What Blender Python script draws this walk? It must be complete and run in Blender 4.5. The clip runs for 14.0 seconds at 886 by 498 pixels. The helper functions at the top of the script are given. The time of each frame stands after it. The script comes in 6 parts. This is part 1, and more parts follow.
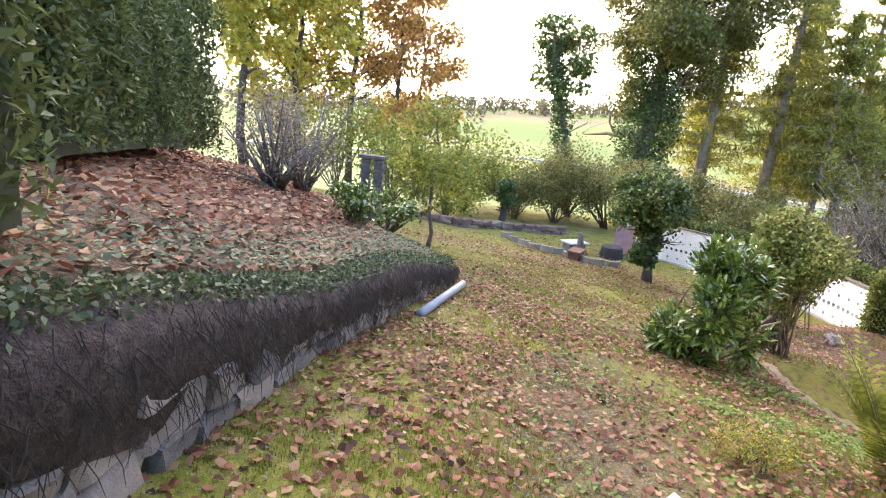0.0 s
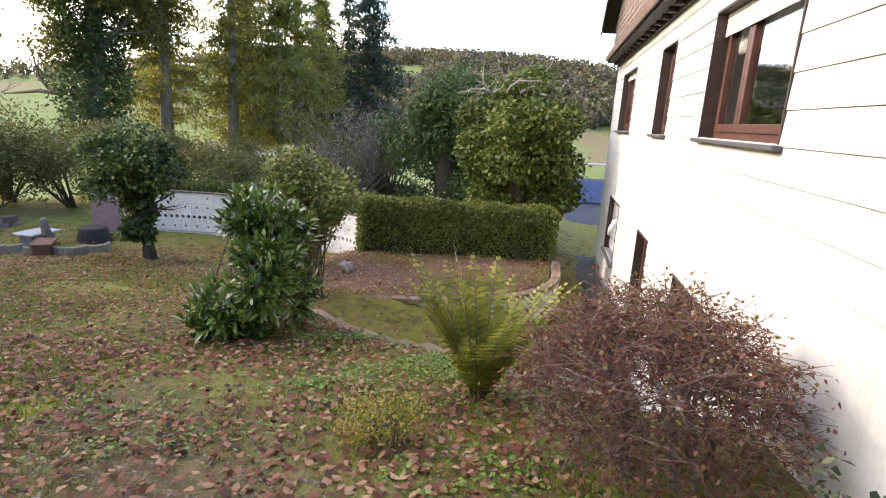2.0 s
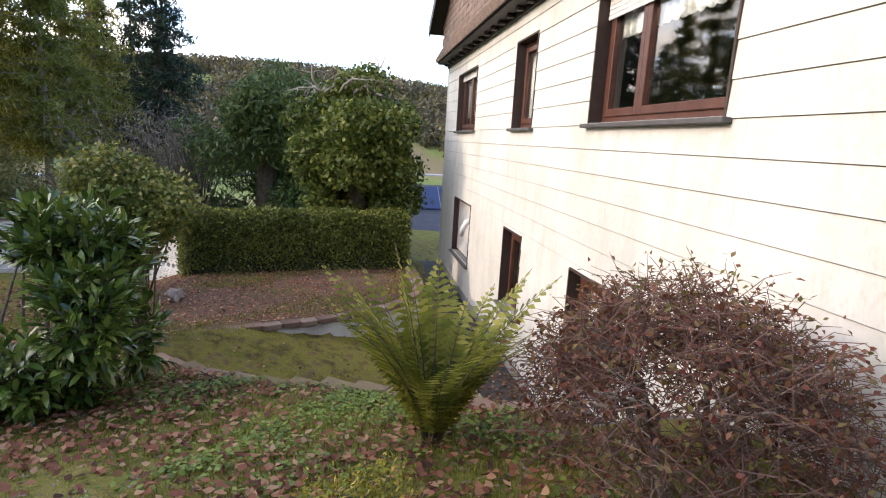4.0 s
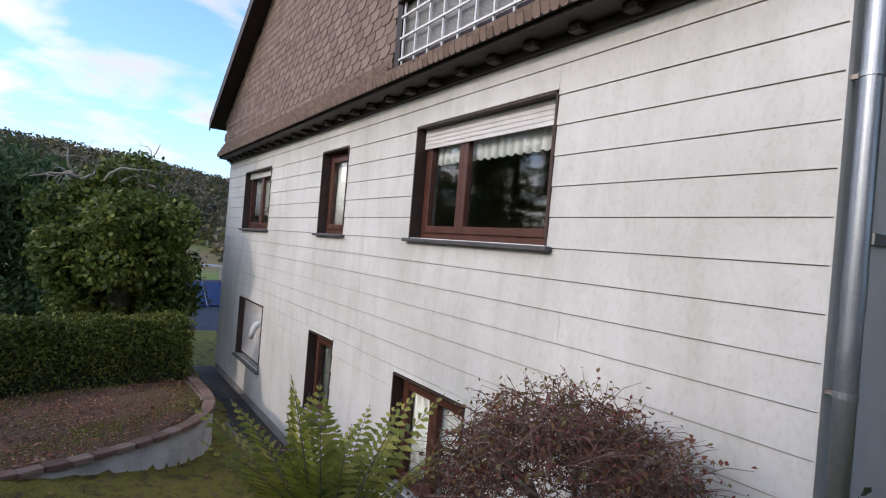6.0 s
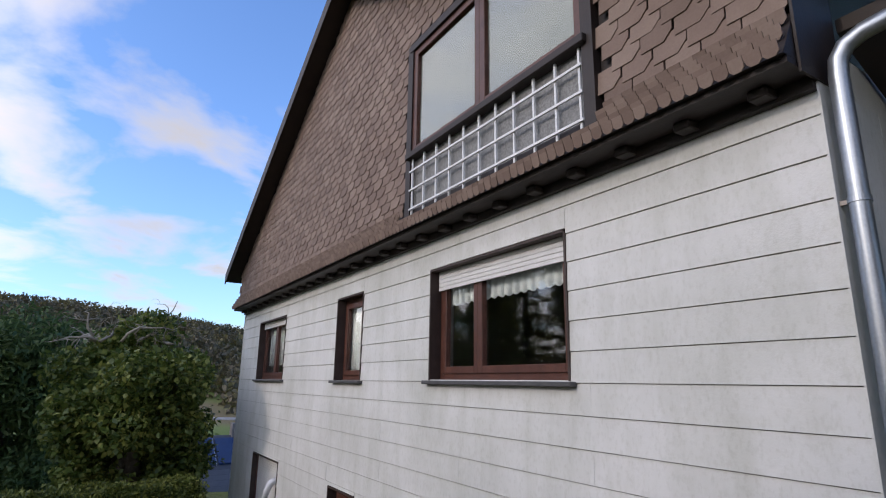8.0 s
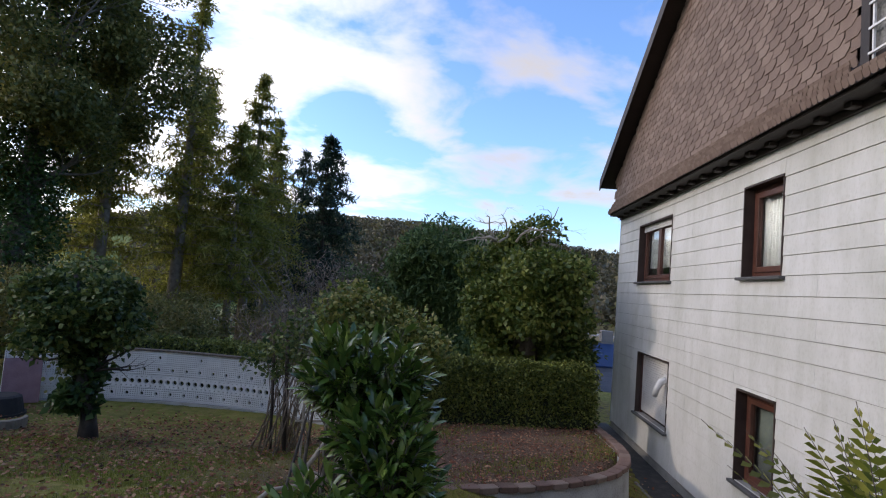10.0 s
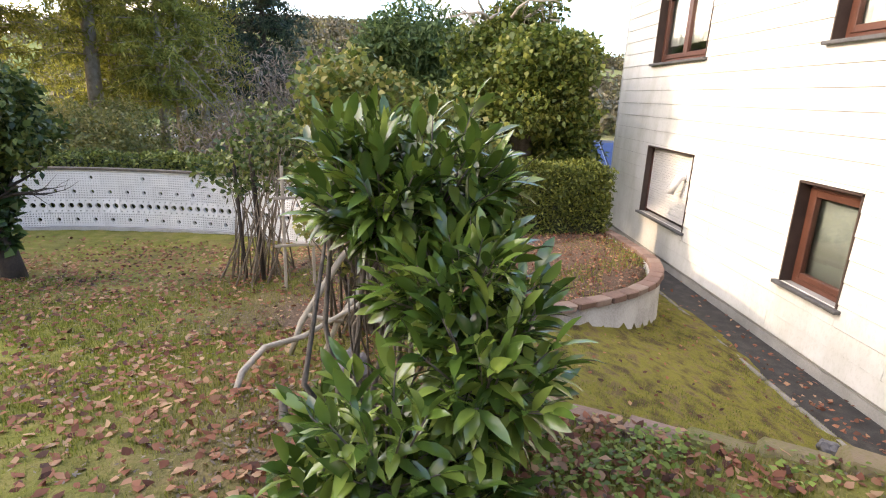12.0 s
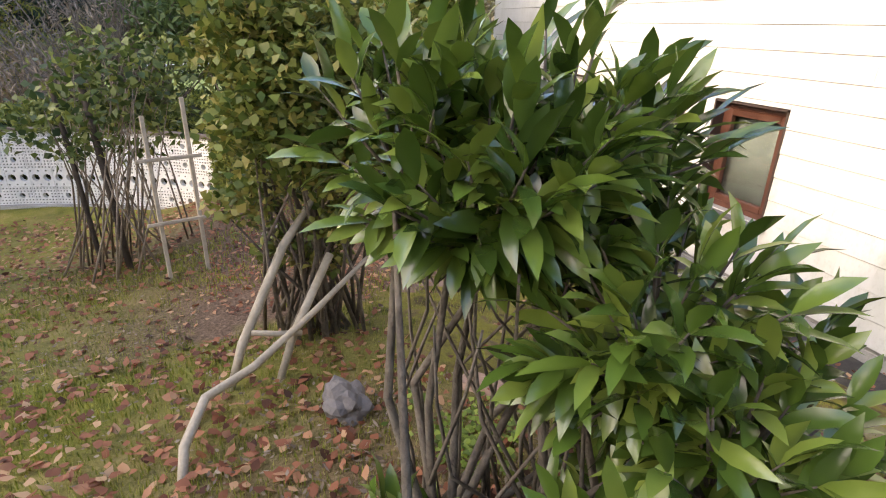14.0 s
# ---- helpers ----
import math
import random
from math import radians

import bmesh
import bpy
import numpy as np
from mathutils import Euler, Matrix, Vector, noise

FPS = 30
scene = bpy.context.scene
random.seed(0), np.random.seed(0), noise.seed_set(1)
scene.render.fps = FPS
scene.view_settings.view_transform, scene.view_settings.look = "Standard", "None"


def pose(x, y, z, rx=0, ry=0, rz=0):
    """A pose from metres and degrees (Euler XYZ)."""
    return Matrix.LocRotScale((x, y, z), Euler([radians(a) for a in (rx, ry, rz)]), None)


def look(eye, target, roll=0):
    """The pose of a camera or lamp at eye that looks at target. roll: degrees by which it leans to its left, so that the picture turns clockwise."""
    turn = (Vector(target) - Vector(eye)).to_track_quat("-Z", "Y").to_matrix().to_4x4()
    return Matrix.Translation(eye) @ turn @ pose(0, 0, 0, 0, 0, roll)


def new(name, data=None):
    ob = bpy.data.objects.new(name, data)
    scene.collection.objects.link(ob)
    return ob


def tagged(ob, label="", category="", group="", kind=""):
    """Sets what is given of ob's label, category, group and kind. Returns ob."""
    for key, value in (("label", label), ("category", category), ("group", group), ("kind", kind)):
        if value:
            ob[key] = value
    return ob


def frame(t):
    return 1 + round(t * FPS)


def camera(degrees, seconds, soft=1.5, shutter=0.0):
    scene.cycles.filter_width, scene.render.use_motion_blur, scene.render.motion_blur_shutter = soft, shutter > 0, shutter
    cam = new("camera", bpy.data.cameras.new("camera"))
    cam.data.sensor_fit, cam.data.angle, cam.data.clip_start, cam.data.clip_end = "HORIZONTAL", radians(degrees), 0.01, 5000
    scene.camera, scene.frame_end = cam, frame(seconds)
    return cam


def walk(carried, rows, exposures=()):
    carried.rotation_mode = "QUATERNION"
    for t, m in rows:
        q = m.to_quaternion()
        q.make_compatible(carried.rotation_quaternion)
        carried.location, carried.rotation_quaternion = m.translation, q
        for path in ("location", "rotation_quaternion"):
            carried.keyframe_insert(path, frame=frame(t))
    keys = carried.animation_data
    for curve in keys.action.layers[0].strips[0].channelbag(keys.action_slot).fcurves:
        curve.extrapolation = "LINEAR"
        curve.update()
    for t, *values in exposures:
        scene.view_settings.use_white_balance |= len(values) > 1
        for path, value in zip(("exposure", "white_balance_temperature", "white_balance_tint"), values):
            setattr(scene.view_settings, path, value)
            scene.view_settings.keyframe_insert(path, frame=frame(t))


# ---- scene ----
cam = camera(77.0, 14.0, soft=1.1)
PATH = [
    (0, (-0.578, 0.107, 1.715), (0.364, 1.804, 1.231), 6.2),
    (0.5, (-0.239, 0.453, 1.586), (1.162, 1.798, 1.105), 4.8),
    (1, (-0.094, 0.582, 1.63), (1.555, 1.589, 1.115), 4.8),
    (1.5, (0.127, 1.03, 1.525), (1.967, 1.62, 1.015), 5.1),
    (2, (0.274, 1.231, 1.423), (2.19, 1.571, 0.962), 3.7),
    (2.5, (0.527, 1.445, 1.319), (2.464, 1.626, 0.856), 3.4),
    (2.7, (0.587, 1.56, 1.295), (2.533, 1.646, 0.844), 3.6),
    (4.8, (1.315, 2.483, 1.072), (3.2, 1.894, 0.755), 4.4),
    (5, (1.302, 2.63, 1.144), (3.16, 1.947, 0.857), 5.0),
    (5.5, (1.291, 2.792, 1.207), (3.064, 1.877, 1.065), 5.0),
    (6, (1.25, 2.81, 1.3), (2.923, 1.713, 1.295), 4.7),
    (6.5, (1.227, 2.821, 1.391), (2.825, 1.626, 1.524), 3.8),
    (7, (1.173, 2.854, 1.483), (2.75, 1.653, 1.752), 2.5),
    (7.2, (1.152, 2.869, 1.495), (2.723, 1.675, 1.816), 2.0),
    (9.3, (1.392, 3.171, 1.035), (3.291, 2.733, 1.487), 2.7),
    (9.5, (1.422, 3.232, 1.021), (3.364, 2.93, 1.391), 3.4),
    (10, (1.682, 3.447, 0.909), (3.674, 3.551, 1.046), 4.5),
    (10.5, (2.116, 3.78, 0.873), (4.075, 4.18, 0.797), 5.6),
    (11, (2.545, 4.017, 0.743), (4.494, 4.424, 0.556), 3.9),
    (11.5, (2.95, 4.194, 0.589), (4.903, 4.479, 0.27), 2.8),
    (12, (3.337, 4.106, 0.616), (5.263, 4.011, 0.084), 2.6),
    (12.5, (3.676, 3.986, 0.564), (5.53, 3.596, -0.077), 1.4),
    (13, (3.911, 4.066, 0.528), (5.684, 3.468, -0.178), 1.4),
    (13.5, (4.159, 4.413, 0.535), (5.884, 3.704, -0.187), 2.1),
    (14, (4.416, 4.748, 0.534), (6.176, 4.133, -0.214), 1.7),
]
EXPOSURE = [(0.0, 2.75, 8700, 20), (0.5, 2.6, 8600, 20), (1.0, 2.4, 8500, 20), (2.5, 1.7, 8100, 19), (4.8, 1.1, 7400, 18), (5.5, 0.68, 6900, 17), (6.5, 0.35, 6600, 18), (7.2, 0.2, 6500, 18),
            (9.3, 0.1, 6500, 18), (10.0, 0.25, 6700, 18), (10.5, 0.7, 7500, 18), (11.0, 1.6, 8400, 19), (12.0, 2.15, 8900, 20), (14.0, 1.95, 9000, 20)]
walk(cam, [(t, look(eye, target, roll)) for t, eye, target, roll in PATH], EXPOSURE)

# ---- light ----
world = bpy.data.worlds.new("world")
scene.world = world
world.use_nodes = True
SUN_EL, SUN_AZ = radians(23), radians(86)


def build_world():
    nt = world.node_tree
    n, l = nt.nodes, nt.links
    n.clear()
    out, bg = n.new("ShaderNodeOutputWorld"), n.new("ShaderNodeBackground")
    sky = n.new("ShaderNodeTexSky")
    sky.sky_type, sky.sun_disc = "NISHITA", False
    sky.sun_elevation, sky.sun_rotation = SUN_EL, radians(90) - SUN_AZ
    sky.air_density, sky.dust_density, sky.ozone_density = 1.0, 1.0, 2.5
    co = n.new("ShaderNodeTexCoord")
    sep = n.new("ShaderNodeSeparateXYZ")
    l.new(co.outputs["Generated"], sep.inputs[0])
    # clouds lie on a flat layer: divide by height
    hi = n.new("ShaderNodeMath"); hi.operation = "MAXIMUM"; hi.inputs[1].default_value = 0.0
    l.new(sep.outputs[2], hi.inputs[0])
    add = n.new("ShaderNodeMath"); add.operation = "ADD"; add.inputs[1].default_value = 0.16
    l.new(hi.outputs[0], add.inputs[0])
    dx = n.new("ShaderNodeMath"); dx.operation = "DIVIDE"
    dy = n.new("ShaderNodeMath"); dy.operation = "DIVIDE"
    for d, k in ((dx, 0), (dy, 1)):
        l.new(sep.outputs[k], d.inputs[0]); l.new(add.outputs[0], d.inputs[1])
    com = n.new("ShaderNodeCombineXYZ")
    l.new(dx.outputs[0], com.inputs[0]); l.new(dy.outputs[0], com.inputs[1])
    noi = n.new("ShaderNodeTexNoise")
    noi.inputs["Scale"].default_value, noi.inputs["Detail"].default_value = 1.9, 9
    noi.inputs["Roughness"].default_value, noi.inputs["Distortion"].default_value = 0.52, 0.25
    shift = n.new("ShaderNodeVectorMath"); shift.operation = "ADD"; shift.inputs[1].default_value = (3.1, 1.7, 0.4)
    l.new(com.outputs[0], shift.inputs[0]); l.new(shift.outputs[0], noi.inputs["Vector"])
    # more cloud to the north, where the sun's haze lies
    north = n.new("ShaderNodeMath"); north.operation = "MULTIPLY_ADD"
    north.inputs[1].default_value, north.inputs[2].default_value = 0.20, 0.0
    l.new(sep.outputs[1], north.inputs[0])
    low = n.new("ShaderNodeMath"); low.operation = "MULTIPLY_ADD"
    low.inputs[1].default_value, low.inputs[2].default_value = -0.10, 0.03
    l.new(hi.outputs[0], low.inputs[0])
    s1 = n.new("ShaderNodeMath"); s1.operation = "ADD"
    l.new(noi.outputs["Fac"], s1.inputs[0]); l.new(north.outputs[0], s1.inputs[1])
    s2 = n.new("ShaderNodeMath"); s2.operation = "ADD"
    l.new(s1.outputs[0], s2.inputs[0]); l.new(low.outputs[0], s2.inputs[1])
    ramp = n.new("ShaderNodeValToRGB")
    ramp.color_ramp.elements[0].position, ramp.color_ramp.elements[1].position = 0.46, 0.66
    l.new(s2.outputs[0], ramp.inputs[0])
    shade = n.new("ShaderNodeValToRGB")
    shade.color_ramp.elements[0].position, shade.color_ramp.elements[0].color = 0.55, (6.6, 6.5, 6.3, 1)
    shade.color_ramp.elements[1].position, shade.color_ramp.elements[1].color = 0.80, (3.6, 3.8, 4.2, 1)
    l.new(s1.outputs[0], shade.inputs[0])
    mix = n.new("ShaderNodeMix"); mix.data_type = "RGBA"
    # thin bright cloud towards the north
    ny = n.new("ShaderNodeMath"); ny.operation = "MULTIPLY_ADD"; ny.use_clamp = False
    ny.inputs[1].default_value, ny.inputs[2].default_value = 2.3, 0.74
    pos = n.new("ShaderNodeMath"); pos.operation = "MAXIMUM"; pos.inputs[1].default_value = 0.0
    l.new(sep.outputs[1], pos.inputs[0]); l.new(pos.outputs[0], ny.inputs[0])
    sc = n.new("ShaderNodeVectorMath"); sc.operation = "SCALE"
    l.new(shade.outputs[0], sc.inputs[0]); l.new(ny.outputs[0], sc.inputs[3])
    deep = n.new("ShaderNodeMix"); deep.data_type = "RGBA"; deep.blend_type = "MULTIPLY"
    deep.inputs[0].default_value = 1.0; deep.inputs[7].default_value = (1.25, 1.6, 2.0, 1)
    l.new(sky.outputs[0], deep.inputs[6])
    l.new(ramp.outputs[0], mix.inputs[0]); l.new(deep.outputs[2], mix.inputs[6]); l.new(sc.outputs[0], mix.inputs[7])
    l.new(mix.outputs[2], bg.inputs[0])
    bg.inputs[1].default_value = 0.15
    l.new(bg.outputs[0], out.inputs[0])


build_world()
sun_data = bpy.data.lights.new("sun", "SUN")
sun_data.energy, sun_data.angle, sun_data.color = 0.85, radians(2.5), (1.0, 0.90, 0.76)
sun = new("sun", sun_data)
_d = Vector((math.cos(SUN_AZ) * math.cos(SUN_EL), math.sin(SUN_AZ) * math.cos(SUN_EL), math.sin(SUN_EL)))
sun.matrix_world = look((0, 0, 30), Vector((0, 0, 30)) - _d)


# ---- materials ----
def material(name, colors, scale=6.0, rough=0.8, bump=0.2, metal=0.0, fine=60.0, island=0.0, translucent=0.0, spec=0.5, per_object=0.0, bumpscale=0.02):
    """Noise between two or three colours at two scales, with bump. island: random value change per piece."""
    m = bpy.data.materials.new(name)
    m.use_nodes = True
    nt = m.node_tree
    n, l = nt.nodes, nt.links
    bsdf = n["Principled BSDF"]
    co = n.new("ShaderNodeTexCoord")
    a = n.new("ShaderNodeTexNoise"); a.inputs["Scale"].default_value, a.inputs["Detail"].default_value = scale, 5
    b = n.new("ShaderNodeTexNoise"); b.inputs["Scale"].default_value, b.inputs["Detail"].default_value = fine, 3
    l.new(co.outputs["Object"], a.inputs["Vector"]); l.new(co.outputs["Object"], b.inputs["Vector"])
    mixv = n.new("ShaderNodeMath"); mixv.operation = "MULTIPLY_ADD"; mixv.inputs[1].default_value = 0.35
    l.new(b.outputs["Fac"], mixv.inputs[0])
    sc = n.new("ShaderNodeMath"); sc.operation = "MULTIPLY"; sc.inputs[1].default_value = 0.65
    l.new(a.outputs["Fac"], sc.inputs[0]); l.new(sc.outputs[0], mixv.inputs[2])
    fac = mixv.outputs[0]
    if island or per_object:
        src = n.new("ShaderNodeNewGeometry").outputs["Random Per Island"] if island else n.new("ShaderNodeObjectInfo").outputs["Random"]
        k = n.new("ShaderNodeMath"); k.operation = "MULTIPLY_ADD"
        k.inputs[1].default_value = island or per_object
        off = n.new("ShaderNodeMath"); off.operation = "SUBTRACT"; off.inputs[1].default_value = 0.5
        l.new(src, off.inputs[0]); l.new(off.outputs[0], k.inputs[0]); l.new(fac, k.inputs[2])
        fac = k.outputs[0]
    ramp = n.new("ShaderNodeValToRGB")
    el = ramp.color_ramp.elements
    lo, hi2 = (0.3, 0.7) if not (island or per_object) else (0.12, 0.88)
    el[0].position, el[1].position = lo, hi2
    el[0].color, el[1].color = (*colors[0], 1), (*colors[-1], 1)
    for i, c in enumerate(colors[1:-1]):
        e = el.new(lo + (hi2 - lo) * (i + 1) / (len(colors) - 1)); e.color = (*c, 1)
    l.new(fac, ramp.inputs[0])
    l.new(ramp.outputs[0], bsdf.inputs["Base Color"])
    bsdf.inputs["Roughness"].default_value, bsdf.inputs["Metallic"].default_value = rough, metal
    bsdf.inputs["Specular IOR Level"].default_value = spec
    if bump:
        bm_ = n.new("ShaderNodeBump"); bm_.inputs["Strength"].default_value, bm_.inputs["Distance"].default_value = bump, bumpscale
        l.new(mixv.outputs[0], bm_.inputs["Height"]); l.new(bm_.outputs[0], bsdf.inputs["Normal"])
    if translucent:
        tr = n.new("ShaderNodeBsdfTranslucent"); l.new(ramp.outputs[0], tr.inputs[0])
        ms = n.new("ShaderNodeMixShader"); ms.inputs[0].default_value = translucent
        l.new(bsdf.outputs[0], ms.inputs[1]); l.new(tr.outputs[0], ms.inputs[2]); l.new(ms.outputs[0], n["Material Output"].inputs[0])
    return m


def leafmat(name, *colors, rough=0.5, translucent=0.3, spec=0.4):
    return material(name, colors, scale=0.8, rough=rough, bump=0, fine=9, island=0.75, translucent=translucent, spec=spec)


def glass_material(name, tint=(0.9, 0.95, 0.95)):
    m = bpy.data.materials.new(name)
    m.use_nodes = True
    b = m.node_tree.nodes["Principled BSDF"]
    b.inputs["Base Color"].default_value = (*tint, 1)
    b.inputs["Roughness"].default_value, b.inputs["IOR"].default_value = 0.02, 1.5
    b.inputs["Transmission Weight"].default_value = 1.0
    return m


M = {}


def siding_material():
    """Off-white painted boards with grey-green streaks running down and faint blotches."""
    m = bpy.data.materials.new("white_siding")
    m.use_nodes = True
    nt = m.node_tree
    n, l = nt.nodes, nt.links
    bsdf = n["Principled BSDF"]
    geo = n.new("ShaderNodeNewGeometry")

    def tex(scale, stretch, detail=5):
        mp = n.new("ShaderNodeMapping"); mp.inputs["Scale"].default_value = stretch
        t = n.new("ShaderNodeTexNoise")
        t.inputs["Scale"].default_value, t.inputs["Detail"].default_value, t.inputs["Roughness"].default_value = scale, detail, 0.62
        l.new(geo.outputs["Position"], mp.inputs["Vector"]); l.new(mp.outputs[0], t.inputs["Vector"])
        return t.outputs["Fac"]

    def ramp(src, a, ca, b, cb):
        r = n.new("ShaderNodeValToRGB")
        e = r.color_ramp.elements
        e[0].position, e[0].color, e[1].position, e[1].color = a, (*ca, 1), b, (*cb, 1)
        l.new(src, r.inputs[0])
        return r.outputs[0]

    def times(a, b):
        x = n.new("ShaderNodeMix"); x.data_type = "RGBA"; x.blend_type = "MULTIPLY"; x.inputs[0].default_value = 1.0
        l.new(a, x.inputs[6]); l.new(b, x.inputs[7])
        return x.outputs[2]
    blotch = ramp(tex(0.8, (1, 1, 1), 7), 0.34, (0.56, 0.565, 0.53), 0.62, (0.665, 0.665, 0.645))
    streak = ramp(tex(3.2, (1.0, 1.0, 0.22), 6), 0.36, (0.89, 0.895, 0.87), 0.55, (1, 1, 1))
    speck = ramp(tex(38, (1, 1, 0.6), 4), 0.30, (0.90, 0.90, 0.88), 0.5, (1, 1, 1))
    l.new(times(times(blotch, streak), speck), bsdf.inputs["Base Color"])
    bsdf.inputs["Roughness"].default_value, bsdf.inputs["Specular IOR Level"].default_value = 0.6, 0.35
    bu = n.new("ShaderNodeBump"); bu.inputs["Strength"].default_value, bu.inputs["Distance"].default_value = 0.15, 0.01
    l.new(tex(60, (1, 1, 1), 3), bu.inputs["Height"]); l.new(bu.outputs[0], bsdf.inputs["Normal"])
    return m


M["siding"] = siding_material()
M["plaster"] = material("plaster", [(0.52, 0.51, 0.47), (0.66, 0.65, 0.61)], scale=2.5, rough=0.9, bump=0.4, fine=90)
M["plinth"] = material("plinth", [(0.20, 0.20, 0.19), (0.36, 0.35, 0.33)], scale=3, rough=0.9, bump=0.4)
M["shingle"] = material("brown_shingle", [(0.13, 0.085, 0.062), (0.19, 0.13, 0.10), (0.25, 0.185, 0.145)], scale=3, rough=0.75, bump=0.15, per_object=0.5)
M["shingle_stuff"] = material("brown_shingle_rest", [(0.13, 0.085, 0.062), (0.19, 0.13, 0.10), (0.25, 0.185, 0.145)], scale=3, rough=0.75, bump=0.15, island=0.5)
M["darkwood"] = material("dark_wood", [(0.012, 0.008, 0.007), (0.028, 0.017, 0.013)], scale=5, rough=0.6, bump=0.2)
M["framewood"] = material("window_wood", [(0.058, 0.020, 0.013), (0.115, 0.043, 0.027)], scale=6, rough=0.45, bump=0.1)
M["reveal"] = material("dark_reveal", [(0.03, 0.018, 0.014), (0.06, 0.038, 0.03)], scale=6, rough=0.6)
M["sill"] = material("slate_sill", [(0.05, 0.05, 0.052), (0.10, 0.10, 0.10)], scale=8, rough=0.5, bump=0.2)
M["glass"] = glass_material("window_glass")
M["curtain"] = material("curtain", [(0.72, 0.75, 0.75), (0.86, 0.87, 0.86)], scale=14, rough=0.9, translucent=0.1)
M["greyblind"] = material("grey_blind", [(0.075, 0.095, 0.09), (0.115, 0.135, 0.13)], scale=3, rough=0.6)
M["shutter"] = material("shutter", [(0.60, 0.59, 0.57), (0.72, 0.71, 0.69)], scale=6, rough=0.5)
# the gloom of unlit rooms, put into the colour of the inner surfaces
M["room"] = material("unlit_room_tone", [(0.05, 0.045, 0.04), (0.09, 0.08, 0.07)], scale=2, rough=0.9)
M["zinc"] = material("zinc", [(0.30, 0.33, 0.36), (0.46, 0.49, 0.52)], scale=4, rough=0.38, metal=0.8, bump=0.05)
M["grille"] = material("white_grille", [(0.62, 0.63, 0.63), (0.74, 0.75, 0.75)], scale=8, rough=0.5)
M["wiremesh"] = material("patterned_panel", [(0.10, 0.10, 0.10), (0.30, 0.30, 0.29)], scale=40, rough=0.6, fine=120)
M["concrete"] = material("concrete", [(0.20, 0.195, 0.175), (0.36, 0.355, 0.33), (0.46, 0.455, 0.43)], scale=2.6, rough=0.9, bump=0.5, fine=50)
M["whiteblock"] = material("white_block", [(0.58, 0.58, 0.56), (0.80, 0.80, 0.78)], scale=5, rough=0.85, bump=0.3, per_object=0.4)
M["brick"] = material("red_edging", [(0.11, 0.07, 0.052), (0.19, 0.115, 0.09), (0.22, 0.17, 0.135)], scale=8, rough=0.9, bump=0.4, per_object=0.6)
M["stone"] = material("grey_stone", [(0.09, 0.09, 0.10), (0.18, 0.17, 0.165), (0.29, 0.25, 0.225)], scale=4, rough=0.85, bump=0.6, fine=30, per_object=0.6, bumpscale=0.05)
M["asphalt"] = material("asphalt", [(0.016, 0.015, 0.014), (0.032, 0.030, 0.027), (0.07, 0.062, 0.05)], scale=7, rough=0.85, bump=0.3)
M["bark"] = material("bark", [(0.05, 0.04, 0.03), (0.12, 0.10, 0.08), (0.18, 0.155, 0.125)], scale=9, rough=0.9, bump=0.8, fine=50, bumpscale=0.03)
M["larchbark"] = material("larch_bark", [(0.12, 0.095, 0.07), (0.22, 0.18, 0.14), (0.30, 0.26, 0.21)], scale=6, rough=0.9, bump=0.6, fine=40)
M["darkbark"] = material("dark_bark", [(0.025, 0.02, 0.016), (0.07, 0.056, 0.045)], scale=9, rough=0.9, bump=0.8, fine=50)
M["palewood"] = material("pale_wood", [(0.24, 0.21, 0.16), (0.40, 0.36, 0.29)], scale=8, rough=0.8, bump=0.4)
M["twig"] = material("barberry_twig", [(0.075, 0.035, 0.03), (0.14, 0.075, 0.058), (0.23, 0.15, 0.12)], scale=3, rough=0.8, bump=0, island=0.6)
M["pvc"] = material("grey_pvc", [(0.17, 0.21, 0.26), (0.26, 0.31, 0.37)], scale=5, rough=0.45)
M["rooftile"] = material("dark_roof", [(0.04, 0.042, 0.05), (0.08, 0.083, 0.095)], scale=5, rough=0.6, per_object=0.4)
M["solar"] = material("solar_panel", [(0.008, 0.025, 0.08), (0.015, 0.045, 0.13)], scale=4, rough=0.3, bump=0)
M["laurel"] = leafmat("laurel_leaf", (0.034, 0.072, 0.014), (0.08, 0.15, 0.026), (0.20, 0.27, 0.055), rough=0.22, translucent=0.12, spec=0.7)
M["ivy"] = leafmat("ivy_leaf", (0.019, 0.050, 0.016), (0.046, 0.101, 0.028), (0.109, 0.171, 0.046), rough=0.4)
M["ivyyellow"] = leafmat("ivy_leaf_yellow", (0.06, 0.105, 0.022), (0.16, 0.20, 0.042), (0.34, 0.29, 0.09))
M["ivymix"] = leafmat("ivy_leaf_mixed", (0.023, 0.054, 0.016), (0.078, 0.124, 0.031), (0.217, 0.248, 0.070))
M["oakleaf"] = leafmat("oak_leaf", (0.06, 0.07, 0.02), (0.125, 0.135, 0.034), (0.24, 0.21, 0.06), translucent=0.45)
M["moundleaf"] = leafmat("mound_ivy_leaf", (0.042, 0.082, 0.018), (0.115, 0.165, 0.034), (0.25, 0.27, 0.065))
M["darkstone"] = material("dark_stacked_stone", [(0.035, 0.032, 0.032), (0.09, 0.08, 0.075), (0.16, 0.145, 0.13)], scale=5, rough=0.95, bump=0.6)
M["hedge"] = leafmat("hedge_leaf", (0.045, 0.07, 0.015), (0.115, 0.15, 0.03), (0.23, 0.25, 0.052), rough=0.6)
M["thuja"] = leafmat("thuja_leaf", (0.045, 0.085, 0.028), (0.095, 0.155, 0.048), (0.17, 0.23, 0.075), rough=0.6)
